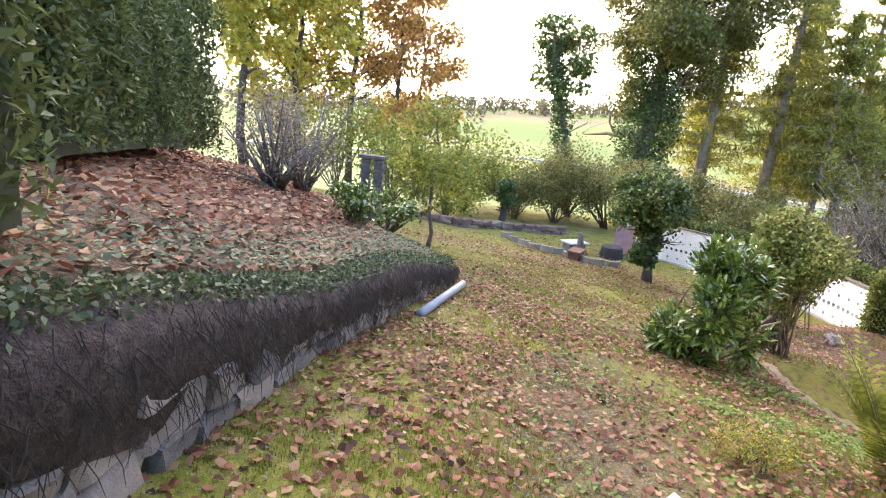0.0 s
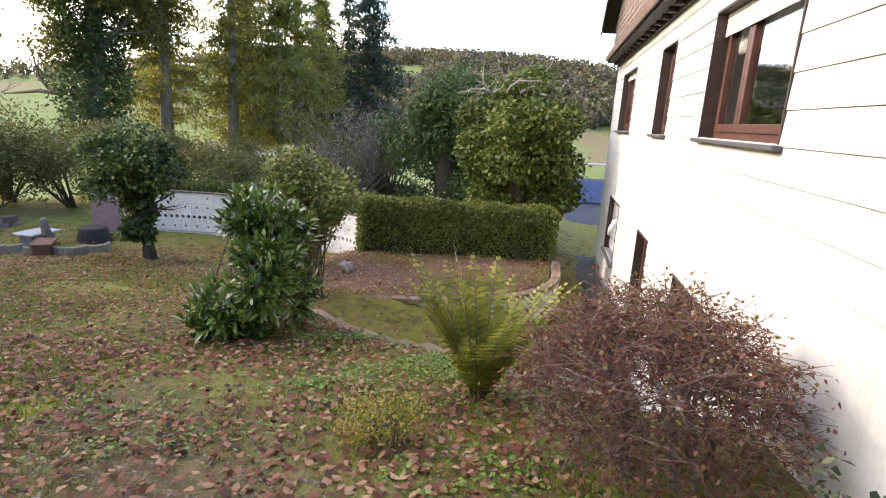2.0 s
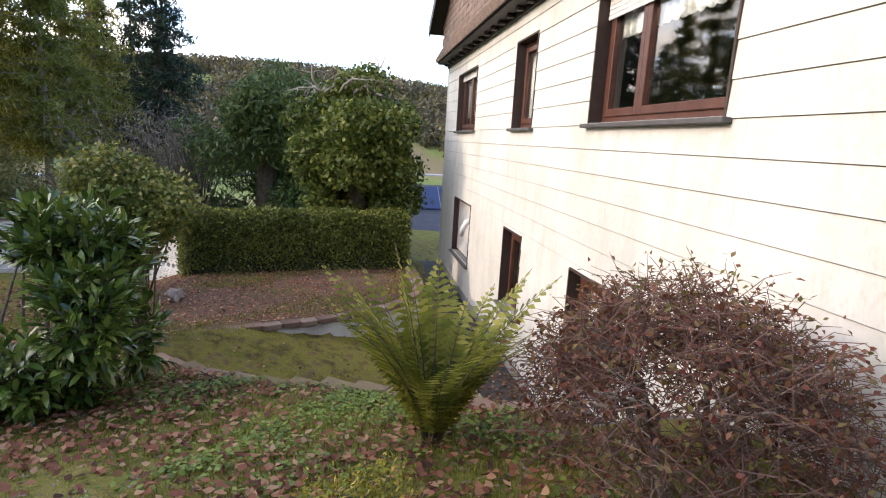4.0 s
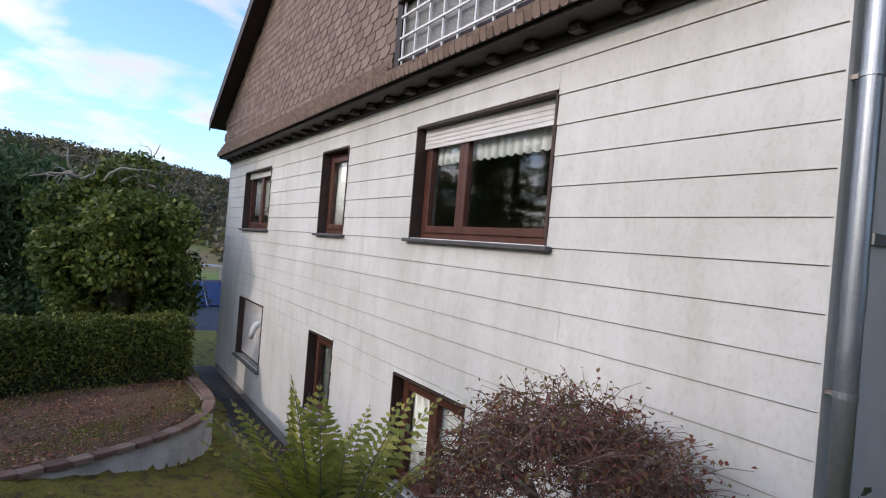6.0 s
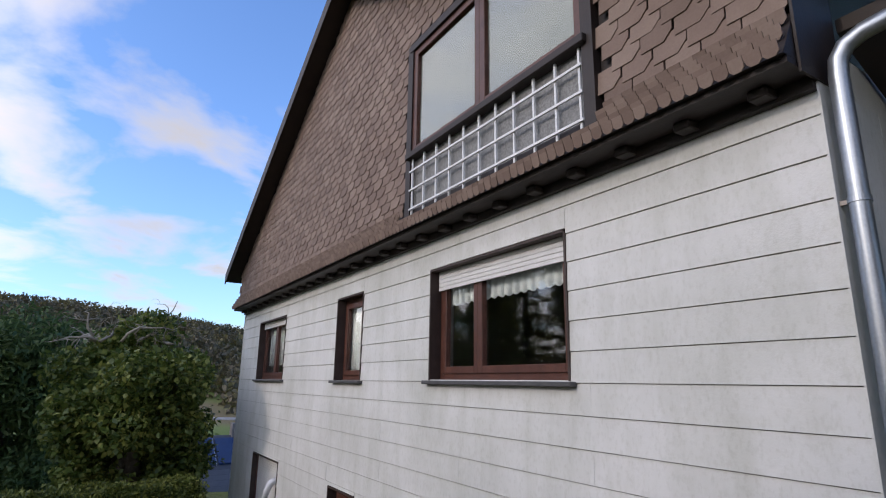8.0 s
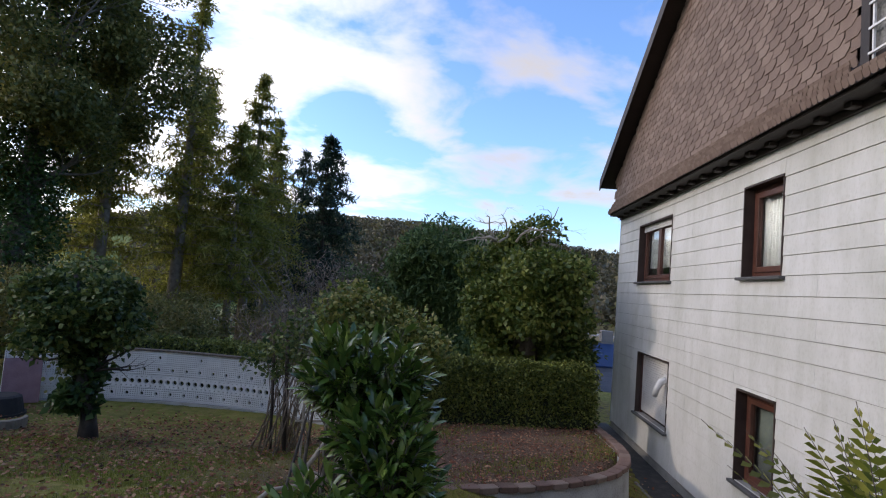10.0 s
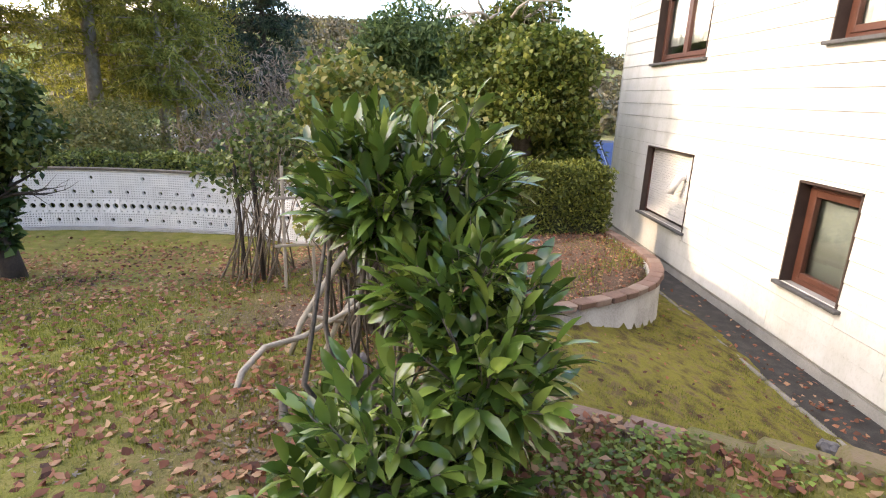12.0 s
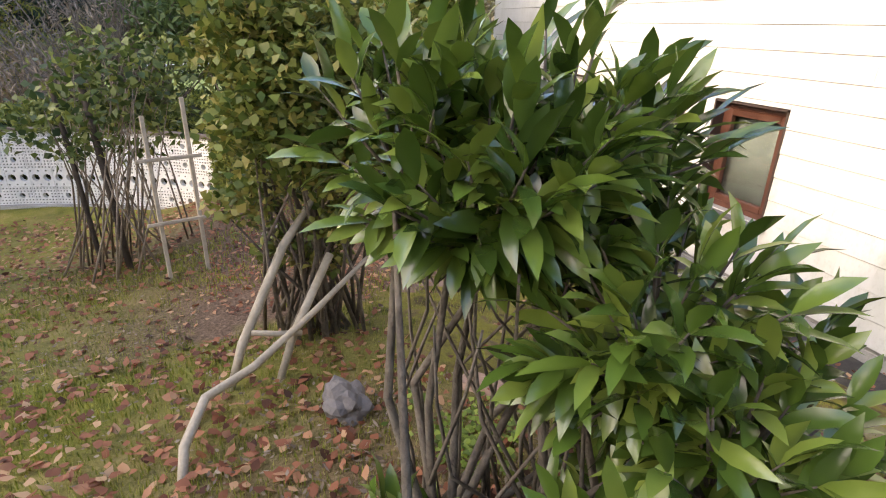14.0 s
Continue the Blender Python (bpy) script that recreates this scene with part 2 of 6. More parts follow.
M["spruce"] = leafmat("spruce_leaf", (0.012, 0.028, 0.019), (0.031, 0.059, 0.037), (0.062, 0.096, 0.053), rough=0.6)
M["larch"] = leafmat("larch_leaf", (0.12, 0.13, 0.026), (0.22, 0.225, 0.045), (0.36, 0.33, 0.08), rough=0.6, translucent=0.6)
M["autumn"] = leafmat("autumn_leaf", (0.17, 0.075, 0.028), (0.30, 0.15, 0.045), (0.38, 0.26, 0.07), translucent=0.4)
M["yellowleaf"] = leafmat("yellow_leaf", (0.18, 0.19, 0.03), (0.34, 0.30, 0.05), (0.46, 0.39, 0.08), translucent=0.4)
M["greenyellow"] = leafmat("green_yellow_leaf", (0.09, 0.13, 0.024), (0.20, 0.235, 0.042), (0.34, 0.32, 0.07), translucent=0.5)
M["brush"] = leafmat("brush_leaf", (0.09, 0.10, 0.028), (0.18, 0.18, 0.05), (0.29, 0.24, 0.085), translucent=0.4)
M["brownbrush"] = leafmat("bare_brush", (0.11, 0.085, 0.06), (0.19, 0.15, 0.115), (0.27, 0.22, 0.17))
M["barberry"] = leafmat("barberry_leaf", (0.15, 0.035, 0.024), (0.20, 0.085, 0.045), (0.16, 0.155, 0.045))
M["fern"] = leafmat("fern_leaf", (0.10, 0.13, 0.017), (0.205, 0.235, 0.038), (0.37, 0.35, 0.08), translucent=0.4)
M["litter"] = leafmat("fallen_leaf", (0.055, 0.025, 0.016), (0.19, 0.065, 0.034), (0.31, 0.125, 0.07), (0.46, 0.29, 0.17), rough=0.7)
M["weed"] = leafmat("weed_leaf", (0.06, 0.11, 0.016), (0.13, 0.21, 0.032), (0.24, 0.32, 0.06))
M["grass"] = leafmat("grass_blade", (0.10, 0.135, 0.02), (0.19, 0.225, 0.036), (0.31, 0.30, 0.07))
M["orchre"] = leafmat("yellow_shrub_leaf", (0.155, 0.186, 0.031), (0.310, 0.310, 0.046), (0.527, 0.372, 0.062))
# near-black green: the shade between the leaves, put into the core's colour
M["hedgecore"] = material("hedge_shade_core", [(0.012, 0.018, 0.008), (0.03, 0.038, 0.014)], scale=8, rough=0.95)
M["yellowwall"] = material("yellow_plaster", [(0.55, 0.48, 0.34), (0.66, 0.58, 0.43)], scale=3, rough=0.9)
M["blue"] = material("blue_plastic", [(0.02, 0.05, 0.25), (0.03, 0.08, 0.35)], scale=5, rough=0.4)
M["dish"] = material("dish_grey", [(0.45, 0.46, 0.46), (0.58, 0.59, 0.59)], scale=4, rough=0.5)
M["steel"] = material("rusty_steel", [(0.16, 0.13, 0.11), (0.34, 0.31, 0.28)], scale=14, rough=0.5, metal=0.5)
M["trough"] = material("red_brown_trough", [(0.09, 0.04, 0.03), (0.16, 0.075, 0.055)], scale=7, rough=0.8)
M["door"] = material("faded_mauve_board", [(0.20, 0.11, 0.12), (0.32, 0.20, 0.20)], scale=5, rough=0.8, bump=0.3)
M["oldedge"] = material("mossy_concrete_edge", [(0.09, 0.085, 0.05), (0.19, 0.18, 0.15), (0.28, 0.26, 0.23)], scale=6, rough=0.95, bump=0.5)
M["ivoryslab"] = material("pale_slab", [(0.36, 0.35, 0.34), (0.52, 0.50, 0.49)], scale=6, rough=0.7)
M["road"] = material("grey_road", [(0.22, 0.22, 0.23), (0.32, 0.32, 0.33)], scale=0.5, rough=0.8)
M["carwhite"] = material("white_car", [(0.6, 0.6, 0.62), (0.75, 0.75, 0.76)], scale=2, rough=0.3)
M["darkrubber"] = material("dark_rubber", [(0.015, 0.015, 0.015), (0.03, 0.03, 0.03)], scale=10, rough=0.8)
M["log"] = material("ribbed_edging_concrete", [(0.18, 0.15, 0.115), (0.33, 0.285, 0.225)], scale=8, rough=0.9, bump=0.5, per_object=0.4)
M["greencover"] = leafmat("ground_cover_leaf", (0.03, 0.052, 0.024), (0.065, 0.10, 0.045), (0.13, 0.165, 0.08))
M["rootmat"] = material("dark_root_mat", [(0.014, 0.010, 0.010), (0.04, 0.029, 0.028), (0.085, 0.062, 0.055)], scale=14, rough=0.95, bump=0.8, fine=70, bumpscale=0.05)
M["farwood"] = leafmat("far_wood_leaf", (0.07, 0.066, 0.036), (0.10, 0.09, 0.05), (0.135, 0.11, 0.068))
M["faryellow"] = leafmat("far_wood_yellow", (0.10, 0.10, 0.04), (0.14, 0.125, 0.05), (0.18, 0.145, 0.065))
M["coniferhedge"] = leafmat("conifer_hedge_leaf", (0.045, 0.07, 0.024), (0.09, 0.125, 0.042), (0.16, 0.19, 0.065), rough=0.6)


# ---- mesh helpers ----
def finish(name, data, mat, parent=None, label="", smooth=False):
    ob = new(name, data)
    if mat is not None:
        data.materials.append(mat)
    if smooth:
        data.polygons.foreach_set("use_smooth", [True] * len(data.polygons))
    if parent is not None:
        ob.parent = parent
    if label:
        ob["label"] = label
    return ob


def part(name, bm, mat, parent=None, label="", smooth=False):
    data = bpy.data.meshes.new(name)
    bm.to_mesh(data)
    bm.free()
    return finish(name, data, mat, parent, label, smooth)


def raw(name, verts, faces, mat, parent=None, label="", smooth=False):
    data = bpy.data.meshes.new(name)
    data.from_pydata([tuple(v) for v in verts], [], faces)
    data.update()
    return finish(name, data, mat, parent, label, smooth)


def fast(name, verts, size, mat, parent=None, label=""):
    """A mesh out of separate faces of `size` corners each, from an array of corners."""
    verts = np.asarray(verts, dtype=np.float32).reshape(-1, 3)
    k = len(verts) // size
    data = bpy.data.meshes.new(name)
    data.vertices.add(len(verts)); data.vertices.foreach_set("co", verts.ravel())
    data.loops.add(k * size); data.loops.foreach_set("vertex_index", np.arange(k * size, dtype=np.int32))
    data.polygons.add(k); data.polygons.foreach_set("loop_start", np.arange(0, k * size, size, dtype=np.int32))
    data.update(calc_edges=True)
    return finish(name, data, mat, parent, label)


def box(bm, x0, x1, y0, y1, z0, z1, bevel=0.0):
    vs = [bm.verts.new((x, y, z)) for x in (x0, x1) for y in (y0, y1) for z in (z0, z1)]
    fs = [(0, 1, 3, 2), (4, 6, 7, 5), (0, 4, 5, 1), (2, 3, 7, 6), (0, 2, 6, 4), (1, 5, 7, 3)]
    faces = [bm.faces.new([vs[i] for i in f]) for f in fs]
    if bevel:
        bmesh.ops.bevel(bm, geom=list({e for f in faces for e in f.edges}), offset=bevel, segments=1, affect="EDGES")
    return bm


def boxes(*dims, bevel=0.0):
    bm = bmesh.new()
    for d in dims:
        box(bm, *d, bevel=bevel)
    return bm


def empty(name, label, category, kind="", group="", at=(0, 0, 0)):
    ob = new(name)
    ob.location = at
    return tagged(ob, label, category, group, kind)


def tube(points, radii, sides=8):
    """Verts and faces of a tapered tube along points."""
    pts = [Vector(p) for p in points]
    verts, faces = [], []
    for i, p in enumerate(pts):
        d = (pts[min(i + 1, len(pts) - 1)] - pts[max(i - 1, 0)]).normalized()
        a = d.cross(Vector((0.31, 0.77, 0.55))).normalized()
        b = d.cross(a)
        r = radii[i] if hasattr(radii, "__len__") else radii
        for k in range(sides):
            t = 2 * math.pi * k / sides
            verts.append(p + (a * math.cos(t) + b * math.sin(t)) * r)
    for i in range(len(pts) - 1):
        for k in range(sides):
            q = (k + 1) % sides
            faces.append((i * sides + k, i * sides + q, (i + 1) * sides + q, (i + 1) * sides + k))
    faces.append(tuple(reversed(range(sides))))
    faces.append(tuple((len(pts) - 1) * sides + k for k in range(sides)))
    return verts, faces


def tubes(name, list_of, mat, parent=None, label="", sides=6, smooth=True):
    V, F = [], []
    for pts, rad in list_of:
        v, f = tube(pts, rad, sides)
        F += [tuple(i + len(V) for i in q) for q in f]
        V += v
    return raw(name, V, F, mat, parent, label, smooth)


def frames_of(n, rng, up_bias=0.3, axis=None):
    """Random orthonormal frames for n leaves: direction, side, normal."""
    d = rng.normal(size=(n, 3))
    if axis is not None:
        d = d * 0.55 + axis
    d[:, 2] += up_bias
    d /= np.linalg.norm(d, axis=1, keepdims=True)
    r = rng.normal(size=(n, 3)) * 0.6 + np.array([0, 0, 1.0])
    s = np.cross(d, r)
    s /= np.linalg.norm(s, axis=1, keepdims=True) + 1e-9
    return d, s, np.cross(s, d)


def leaves(name, pts, length, width, mat, parent=None, seed=1, axis=None, up=0.1, label="", fold=0.15):
    """A kite-shaped leaf, folded along its rib, at each point."""
    rng = np.random.default_rng(seed)
    pts = np.asarray(pts, dtype=float)
    n = len(pts)
    d, s, nn = frames_of(n, rng, up, axis)
    L = length * rng.uniform(0.65, 1.25, (n, 1)); W = width * rng.uniform(0.7, 1.25, (n, 1))
    a = pts
    tip = pts + d * L - nn * L * 0.12
    mid = pts + d * L * 0.45
    le = mid + s * W / 2 + nn * W * fold; ri = mid - s * W / 2 + nn * W * fold
    v = np.stack([a, ri, tip, le], axis=1)
    return fast(name, v, 4, mat, parent, label)


def long_leaves(name, pts, d, length, width, mat, parent=None, seed=1, label=""):
    """Broad evergreen leaves: two halves of three faces each, arched and folded; shares verts within a leaf."""
    rng = np.random.default_rng(seed)
    n = len(pts)
    r = rng.normal(size=(n, 3)) * 0.35 + np.array([0, 0, 1.0])
    s = np.cross(d, r); s /= np.linalg.norm(s, axis=1, keepdims=True) + 1e-9
    nn = np.cross(s, d)
    L = length * rng.uniform(0.6, 1.15, (n, 1)); W = width * rng.uniform(0.8, 1.15, (n, 1))
    prof = [(0.0, 0.0, 0.0), (0.22, 0.36, 0.02), (0.5, 0.5, 0.0), (0.78, 0.36, -0.06), (1.0, 0.0, -0.16)]
    rib = [pts + d * L * t + nn * L * h for t, w, h in prof]
    rows = []
    for sign in (1, -1):
        edge = [pts + d * L * t + s * sign * W * w + nn * (L * h + W * 0.28 * w) for t, w, h in prof]
        rows.append(edge[1:4])
    # 5 rib + 3 + 3
    allv = np.stack(rib + rows[0] + rows[1], axis=1).reshape(-1, 3)
    f = [(0, 1, 5), (1, 2, 6, 5), (2, 3, 7, 6), (3, 4, 7), (0, 8, 1), (1, 8, 9, 2), (2, 9, 10, 3), (3, 10, 4)]
    idx = np.concatenate([np.array(q) for q in f])
    sizes = np.array([len(q) for q in f])
    loops = (idx[None, :] + 11 * np.arange(n)[:, None]).ravel().astype(np.int32)
    tot = np.tile(sizes, n)
    start = np.concatenate([[0], np.cumsum(tot)[:-1]]).astype(np.int32)
    data = bpy.data.meshes.new(name)
    data.vertices.add(len(allv)); data.vertices.foreach_set("co", allv.astype(np.float32).ravel())
    data.loops.add(len(loops)); data.loops.foreach_set("vertex_index", loops)
    data.polygons.add(len(tot)); data.polygons.foreach_set("loop_start", start)
    data.update(calc_edges=True)
    return finish(name, data, mat, parent, label, True)


def blob_points(n, blobs, rng, shell=0.55):
    """Points in a union of ellipsoids (centre, radii), denser towards the skin."""
    w = np.array([b[1][0] * b[1][1] * b[1][2] for b in blobs]) ** 0.67
    pick = rng.choice(len(blobs), n, p=w / w.sum())
    u = rng.normal(size=(n, 3)); u /= np.linalg.norm(u, axis=1, keepdims=True)
    rr = shell + (1 - shell) * rng.uniform(0, 1, (n, 1)) ** 0.6
    bump = 1 + 0.16 * np.sin(u[:, :1] * 7 + pick[:, None]) * np.cos(u[:, 2:] * 6 + pick[:, None] * 2)
    c = np.array([b[0] for b in blobs])[pick]; r = np.array([b[1] for b in blobs])[pick]
    return c + u * r * rr * bump


def clumps(n, centre, radii, size, rng):
    """Small ellipsoids scattered over a large one, for an uneven crown."""
    u = rng.normal(size=(n, 3)); u /= np.linalg.norm(u, axis=1, keepdims=True)
    p = np.array(centre) + u * np.array(radii) * rng.uniform(0.45, 1.0, (n, 1))
    return [(tuple(q), tuple(np.array((size, size, size * 0.75)) * rng.uniform(0.6, 1.4))) for q in p]


# ---- ground ----
CURB = [(7.2, 4.3), (6.4, 3.8), (5.8, 3.2), (5.4, 2.45), (5.05, 1.8), (4.6, 1.1), (4.25, 0.4), (4.15, -0.3), (4.1, -3.0)]
BED = [(8.05, 3.75), (8.3, 3.0), (8.6, 2.35), (9.05, 1.7), (9.7, 1.18), (10.5, 0.9), (11.6, 0.85), (12.8, 0.9)]
WALL_A = [(-3.2, -0.6), (-0.74, 2.43), (0.15, 3.55), (1.16, 4.65), (2.3, 5.9), (3.45, 7.15), (3.3, 9.2), (3.7, 12.0), (4.1, 15.0)]


def line_side(poly, x, y):
    """Signed distance to a polyline: positive on its left."""
    best, sign = np.full(np.shape(x), 1e9), np.zeros(np.shape(x))
    for (ax, ay), (bx, by) in zip(poly, poly[1:]):
        vx, vy = bx - ax, by - ay
        t = np.clip(((x - ax) * vx + (y - ay) * vy) / (vx * vx + vy * vy), 0, 1)
        px, py = ax + t * vx - x, ay + t * vy - y
        d = np.hypot(px, py)
        c = vx * (y - ay) - vy * (x - ax)
        sign = np.where(d < best, np.sign(c), sign)
        best = np.minimum(best, d)
    return best * sign


def smooth01(a, b, v):
    t = np.clip((v - a) / (b - a), 0, 1)
    return t * t * (3 - 2 * t)


def lawn(x, y):
    z = 0.15 - 0.15 * (x + 0.6) - 0.04 * y
    return -1.95 + 0.12 * np.logaddexp(0, (z + 1.95) / 0.12)


def bank_top(x):
    """Height of the retaining wall's top over the lawn."""
    return 0.55 + 0.30 * (1 - smooth01(-1.1, 0.7, x)) - 0.27 * smooth01(1.6, 3.4, x)


def height(x, y):
    x, y = np.asarray(x, float), np.asarray(y, float)
    z = lawn(np.clip(x, -6, 60), np.clip(y, -6, 60))
    # moss terrace below the kerb
    low = np.minimum(z, -2.25 + 0.28 * np.maximum(y, 0.0))
    c = line_side(CURB, x, y)
    z = np.where((y < 4.3), z + (low - z) * smooth01(-0.02, 0.10, c), z)
    # raised round bed
    b = line_side(BED, x, y)
    inside = smooth01(0.03, 0.10, b) * (x > 7.5) * (1 - smooth01(4.6, 6.2, y)) * (1 - smooth01(13.2, 14.5, x))
    z = z + (np.maximum(-1.36 - 0.035 * (x - 8.4), z) - z) * inside
    # planted bank above the retaining wall
    w = line_side(WALL_A, x, y)
    bank = lawn(np.clip(x, -6, 60), y) + bank_top(x) + 0.06 * np.clip(w, 0, 6)
    z = np.where((w > 0) & (y < 16), z + (bank - z) * smooth01(0.05, 0.14, w) * (1 - smooth01(13, 16, y)), z)
    # the valley, the fields and the hills beyond
    r = np.hypot(x - 6, y - 4)
    z = z - 5.5 * smooth01(14, 45, r) - 9.0 * smooth01(40, 160, r)
    ang = np.arctan2(y, x)
    hill = 26 + 10 * np.sin(ang * 3.1 + 0.6) + 6 * np.sin(ang * 7.3 + 1.0) + 34 * (1 - smooth01(0.45, 0.85, ang))
    z = z + hill * smooth01(170, 620, r) + 0.6 * np.sin(x * 0.05) * np.cos(y * 0.06) * smooth01(60, 120, r)
    return z


def axis_steps(lo, hi, near, fine):
    inner = np.arange(near[0], near[1] + fine, fine)
    out_hi = near[1] + np.geomspace(fine * 2, hi - near[1], 46)
    out_lo = near[0] - np.geomspace(fine * 2, near[0] - lo, 34)[::-1]
    return np.concatenate([out_lo, inner, out_hi])


def ground_material():
    m = bpy.data.materials.new("garden_ground")
    m.use_nodes = True
    nt = m.node_tree
    n, l = nt.nodes, nt.links
    bsdf = n["Principled BSDF"]
    geo = n.new("ShaderNodeNewGeometry")
    col = n.new("ShaderNodeVertexColor"); col.layer_name = "zones"
    sepc = n.new("ShaderNodeSeparateColor"); l.new(col.outputs[0], sepc.inputs[0])

    def tex(scale, detail=6, rough=0.6):
        t = n.new("ShaderNodeTexNoise")
        t.inputs["Scale"].default_value, t.inputs["Detail"].default_value, t.inputs["Roughness"].default_value = scale, detail, rough
        l.new(geo.outputs["Position"], t.inputs["Vector"])
        return t

    def ramp(src, *stops):
        r = n.new("ShaderNodeValToRGB")
        e = r.color_ramp.elements
        e[0].position, e[0].color = stops[0][0], (*stops[0][1], 1)
        e[1].position, e[1].color = stops[-1][0], (*stops[-1][1], 1)
        for p, c in stops[1:-1]:
            k = e.new(p); k.color = (*c, 1)
        l.new(src, r.inputs[0])
        return r.outputs[0]

    def mix(f, a, b):
        x = n.new("ShaderNodeMix"); x.data_type = "RGBA"
        l.new(f, x.inputs[0]); l.new(a, x.inputs[6]); l.new(b, x.inputs[7])
        return x.outputs[2]

    big, mid, fine = tex(0.9), tex(5), tex(45, 4)
    grass = ramp(mid.outputs[0], (0.30, (0.10, 0.115, 0.02)), (0.5, (0.17, 0.175, 0.034)), (0.7, (0.26, 0.215, 0.075)))
    soil = ramp(fine.outputs[0], (0.3, (0.06, 0.04, 0.028)), (0.55, (0.15, 0.10, 0.07)), (0.75, (0.25, 0.18, 0.13)))
    moss = ramp(mid.outputs[0], (0.36, (0.075, 0.055, 0.03)), (0.46, (0.14, 0.12, 0.035)), (0.54, (0.185, 0.175, 0.034)), (0.60, (0.17, 0.13, 0.055)), (0.70, (0.11, 0.08, 0.05)))
    patch = ramp(big.outputs[0], (0.42, (0, 0, 0)), (0.62, (1, 1, 1)))
    patch2 = n.new("ShaderNodeMath"); patch2.operation = "MULTIPLY"; patch2.inputs[1].default_value = 0.32
    l.new(patch, patch2.inputs[0])
    lawn_c = mix(patch2.outputs[0], grass, soil)
    c = mix(sepc.outputs[0], lawn_c, soil)
    c = mix(sepc.outputs[1], c, moss)
    far_n = tex(0.012, 3)
    field = ramp(far_n.outputs[0], (0.38, (0.10, 0.145, 0.04)), (0.52, (0.14, 0.175, 0.055)), (0.62, (0.17, 0.14, 0.075)))
    c = mix(sepc.outputs[2], c, field)
    l.new(c, bsdf.inputs["Base Color"])
    bsdf.inputs["Roughness"].default_value, bsdf.inputs["Specular IOR Level"].default_value = 0.95, 0.15
    bu = n.new("ShaderNodeBump"); bu.inputs["Strength"].default_value, bu.inputs["Distance"].default_value = 0.7, 0.03
    l.new(fine.outputs[0], bu.inputs["Height"]); l.new(bu.outputs[0], bsdf.inputs["Normal"])
    return m


def build_ground():
    xs = axis_steps(-900, 1500, (-4, 15), 0.16)
    ys = axis_steps(-900, 1500, (-0.6, 15), 0.16)
    X, Y = np.meshgrid(xs, ys)
    Z = height(X, Y)
    near = (np.hypot(X - 5, Y - 5) < 25)
    rng = np.random.default_rng(3)
    Z = Z + near * rng.normal(0, 0.008, Z.shape) + near * 0.02 * np.sin(X * 2.1) * np.cos(Y * 1.7)
    nx, ny = len(xs), len(ys)
    V = np.stack([X, Y, Z], -1).reshape(-1, 3)
    i = np.arange(nx * ny).reshape(ny, nx)
    q = np.stack([i[:-1, :-1], i[:-1, 1:], i[1:, 1:], i[1:, :-1]], -1).reshape(-1, 4)
    data = bpy.data.meshes.new("ground")
    data.vertices.add(len(V)); data.vertices.foreach_set("co", V.astype(np.float32).ravel())
    data.loops.add(q.size); data.loops.foreach_set("vertex_index", q.astype(np.int32).ravel())
    data.polygons.add(len(q)); data.polygons.foreach_set("loop_start", np.arange(0, q.size, 4, dtype=np.int32))
    data.update(calc_edges=True)
    x, y = V[:, 0], V[:, 1]
    c = line_side(CURB, x, y); b = line_side(BED, x, y); w = line_side(WALL_A, x, y)
    mossz = smooth01(-0.05, 0.1, c) * (y < 4.6) * (1 - smooth01(3.6, 4.6, y)) * (x < 20)
    bed = smooth01(0.0, 0.1, b) * (x > 7.5) * (x < 14) * (1 - smooth01(5.0, 6.5, y))
    track = np.exp(-((x - 0.5 - 0.62 * y) / 0.8) ** 2) * (y < 4.2) * 0.75
    soil = np.clip(np.maximum(np.maximum(bed, (w > 0) * (y < 17) * 1.0), track), 0, 1)
    laur = np.exp(-(((x - 5.9) ** 2 + (y - 4.4) ** 2) / 0.9)) * 0.8 + np.exp(-(((x - 9.6) ** 2 + (y - 5.6) ** 2) / 1.6)) * 0.8
    soil = np.clip(np.maximum(soil, laur), 0, 1) * 1.0
    moss = np.clip(mossz * (1 - bed), 0, 1)
    field = smooth01(26, 60, np.hypot(x - 5, y - 4))
    colors = np.stack([soil, moss, field, np.ones_like(x)], 1).astype(np.float32)
    layer = data.color_attributes.new("zones", "FLOAT_COLOR", "POINT")
    layer.data.foreach_set("color", colors.ravel())
    return tagged(finish("ground", data, ground_material(), smooth=True), "sloping autumn lawn with bare soil, moss and fields beyond", "ground", kind="structure")


ground = build_ground()


def H(x, y):
    return float(height(x, y))

# ---- house ----
WY = -0.3          # outer face of the white wall
X0, X1 = 2.5, 16.0
TOP, BASE = 3.013, -2.08
# name: x0, x1, z0, z1
OPENINGS = {
    "large": (4.50, 6.70, 1.38, 2.62), "narrow": (8.59, 9.59, 1.37, 2.62), "far": (12.35, 14.38, 1.37, 2.63),
    "low_near": (5.40, 6.80, -1.40, -0.16), "low_mid": (8.62, 9.59, -1.36, -0.15), "low_far": (12.19, 14.06, -1.41, -0.14),
}


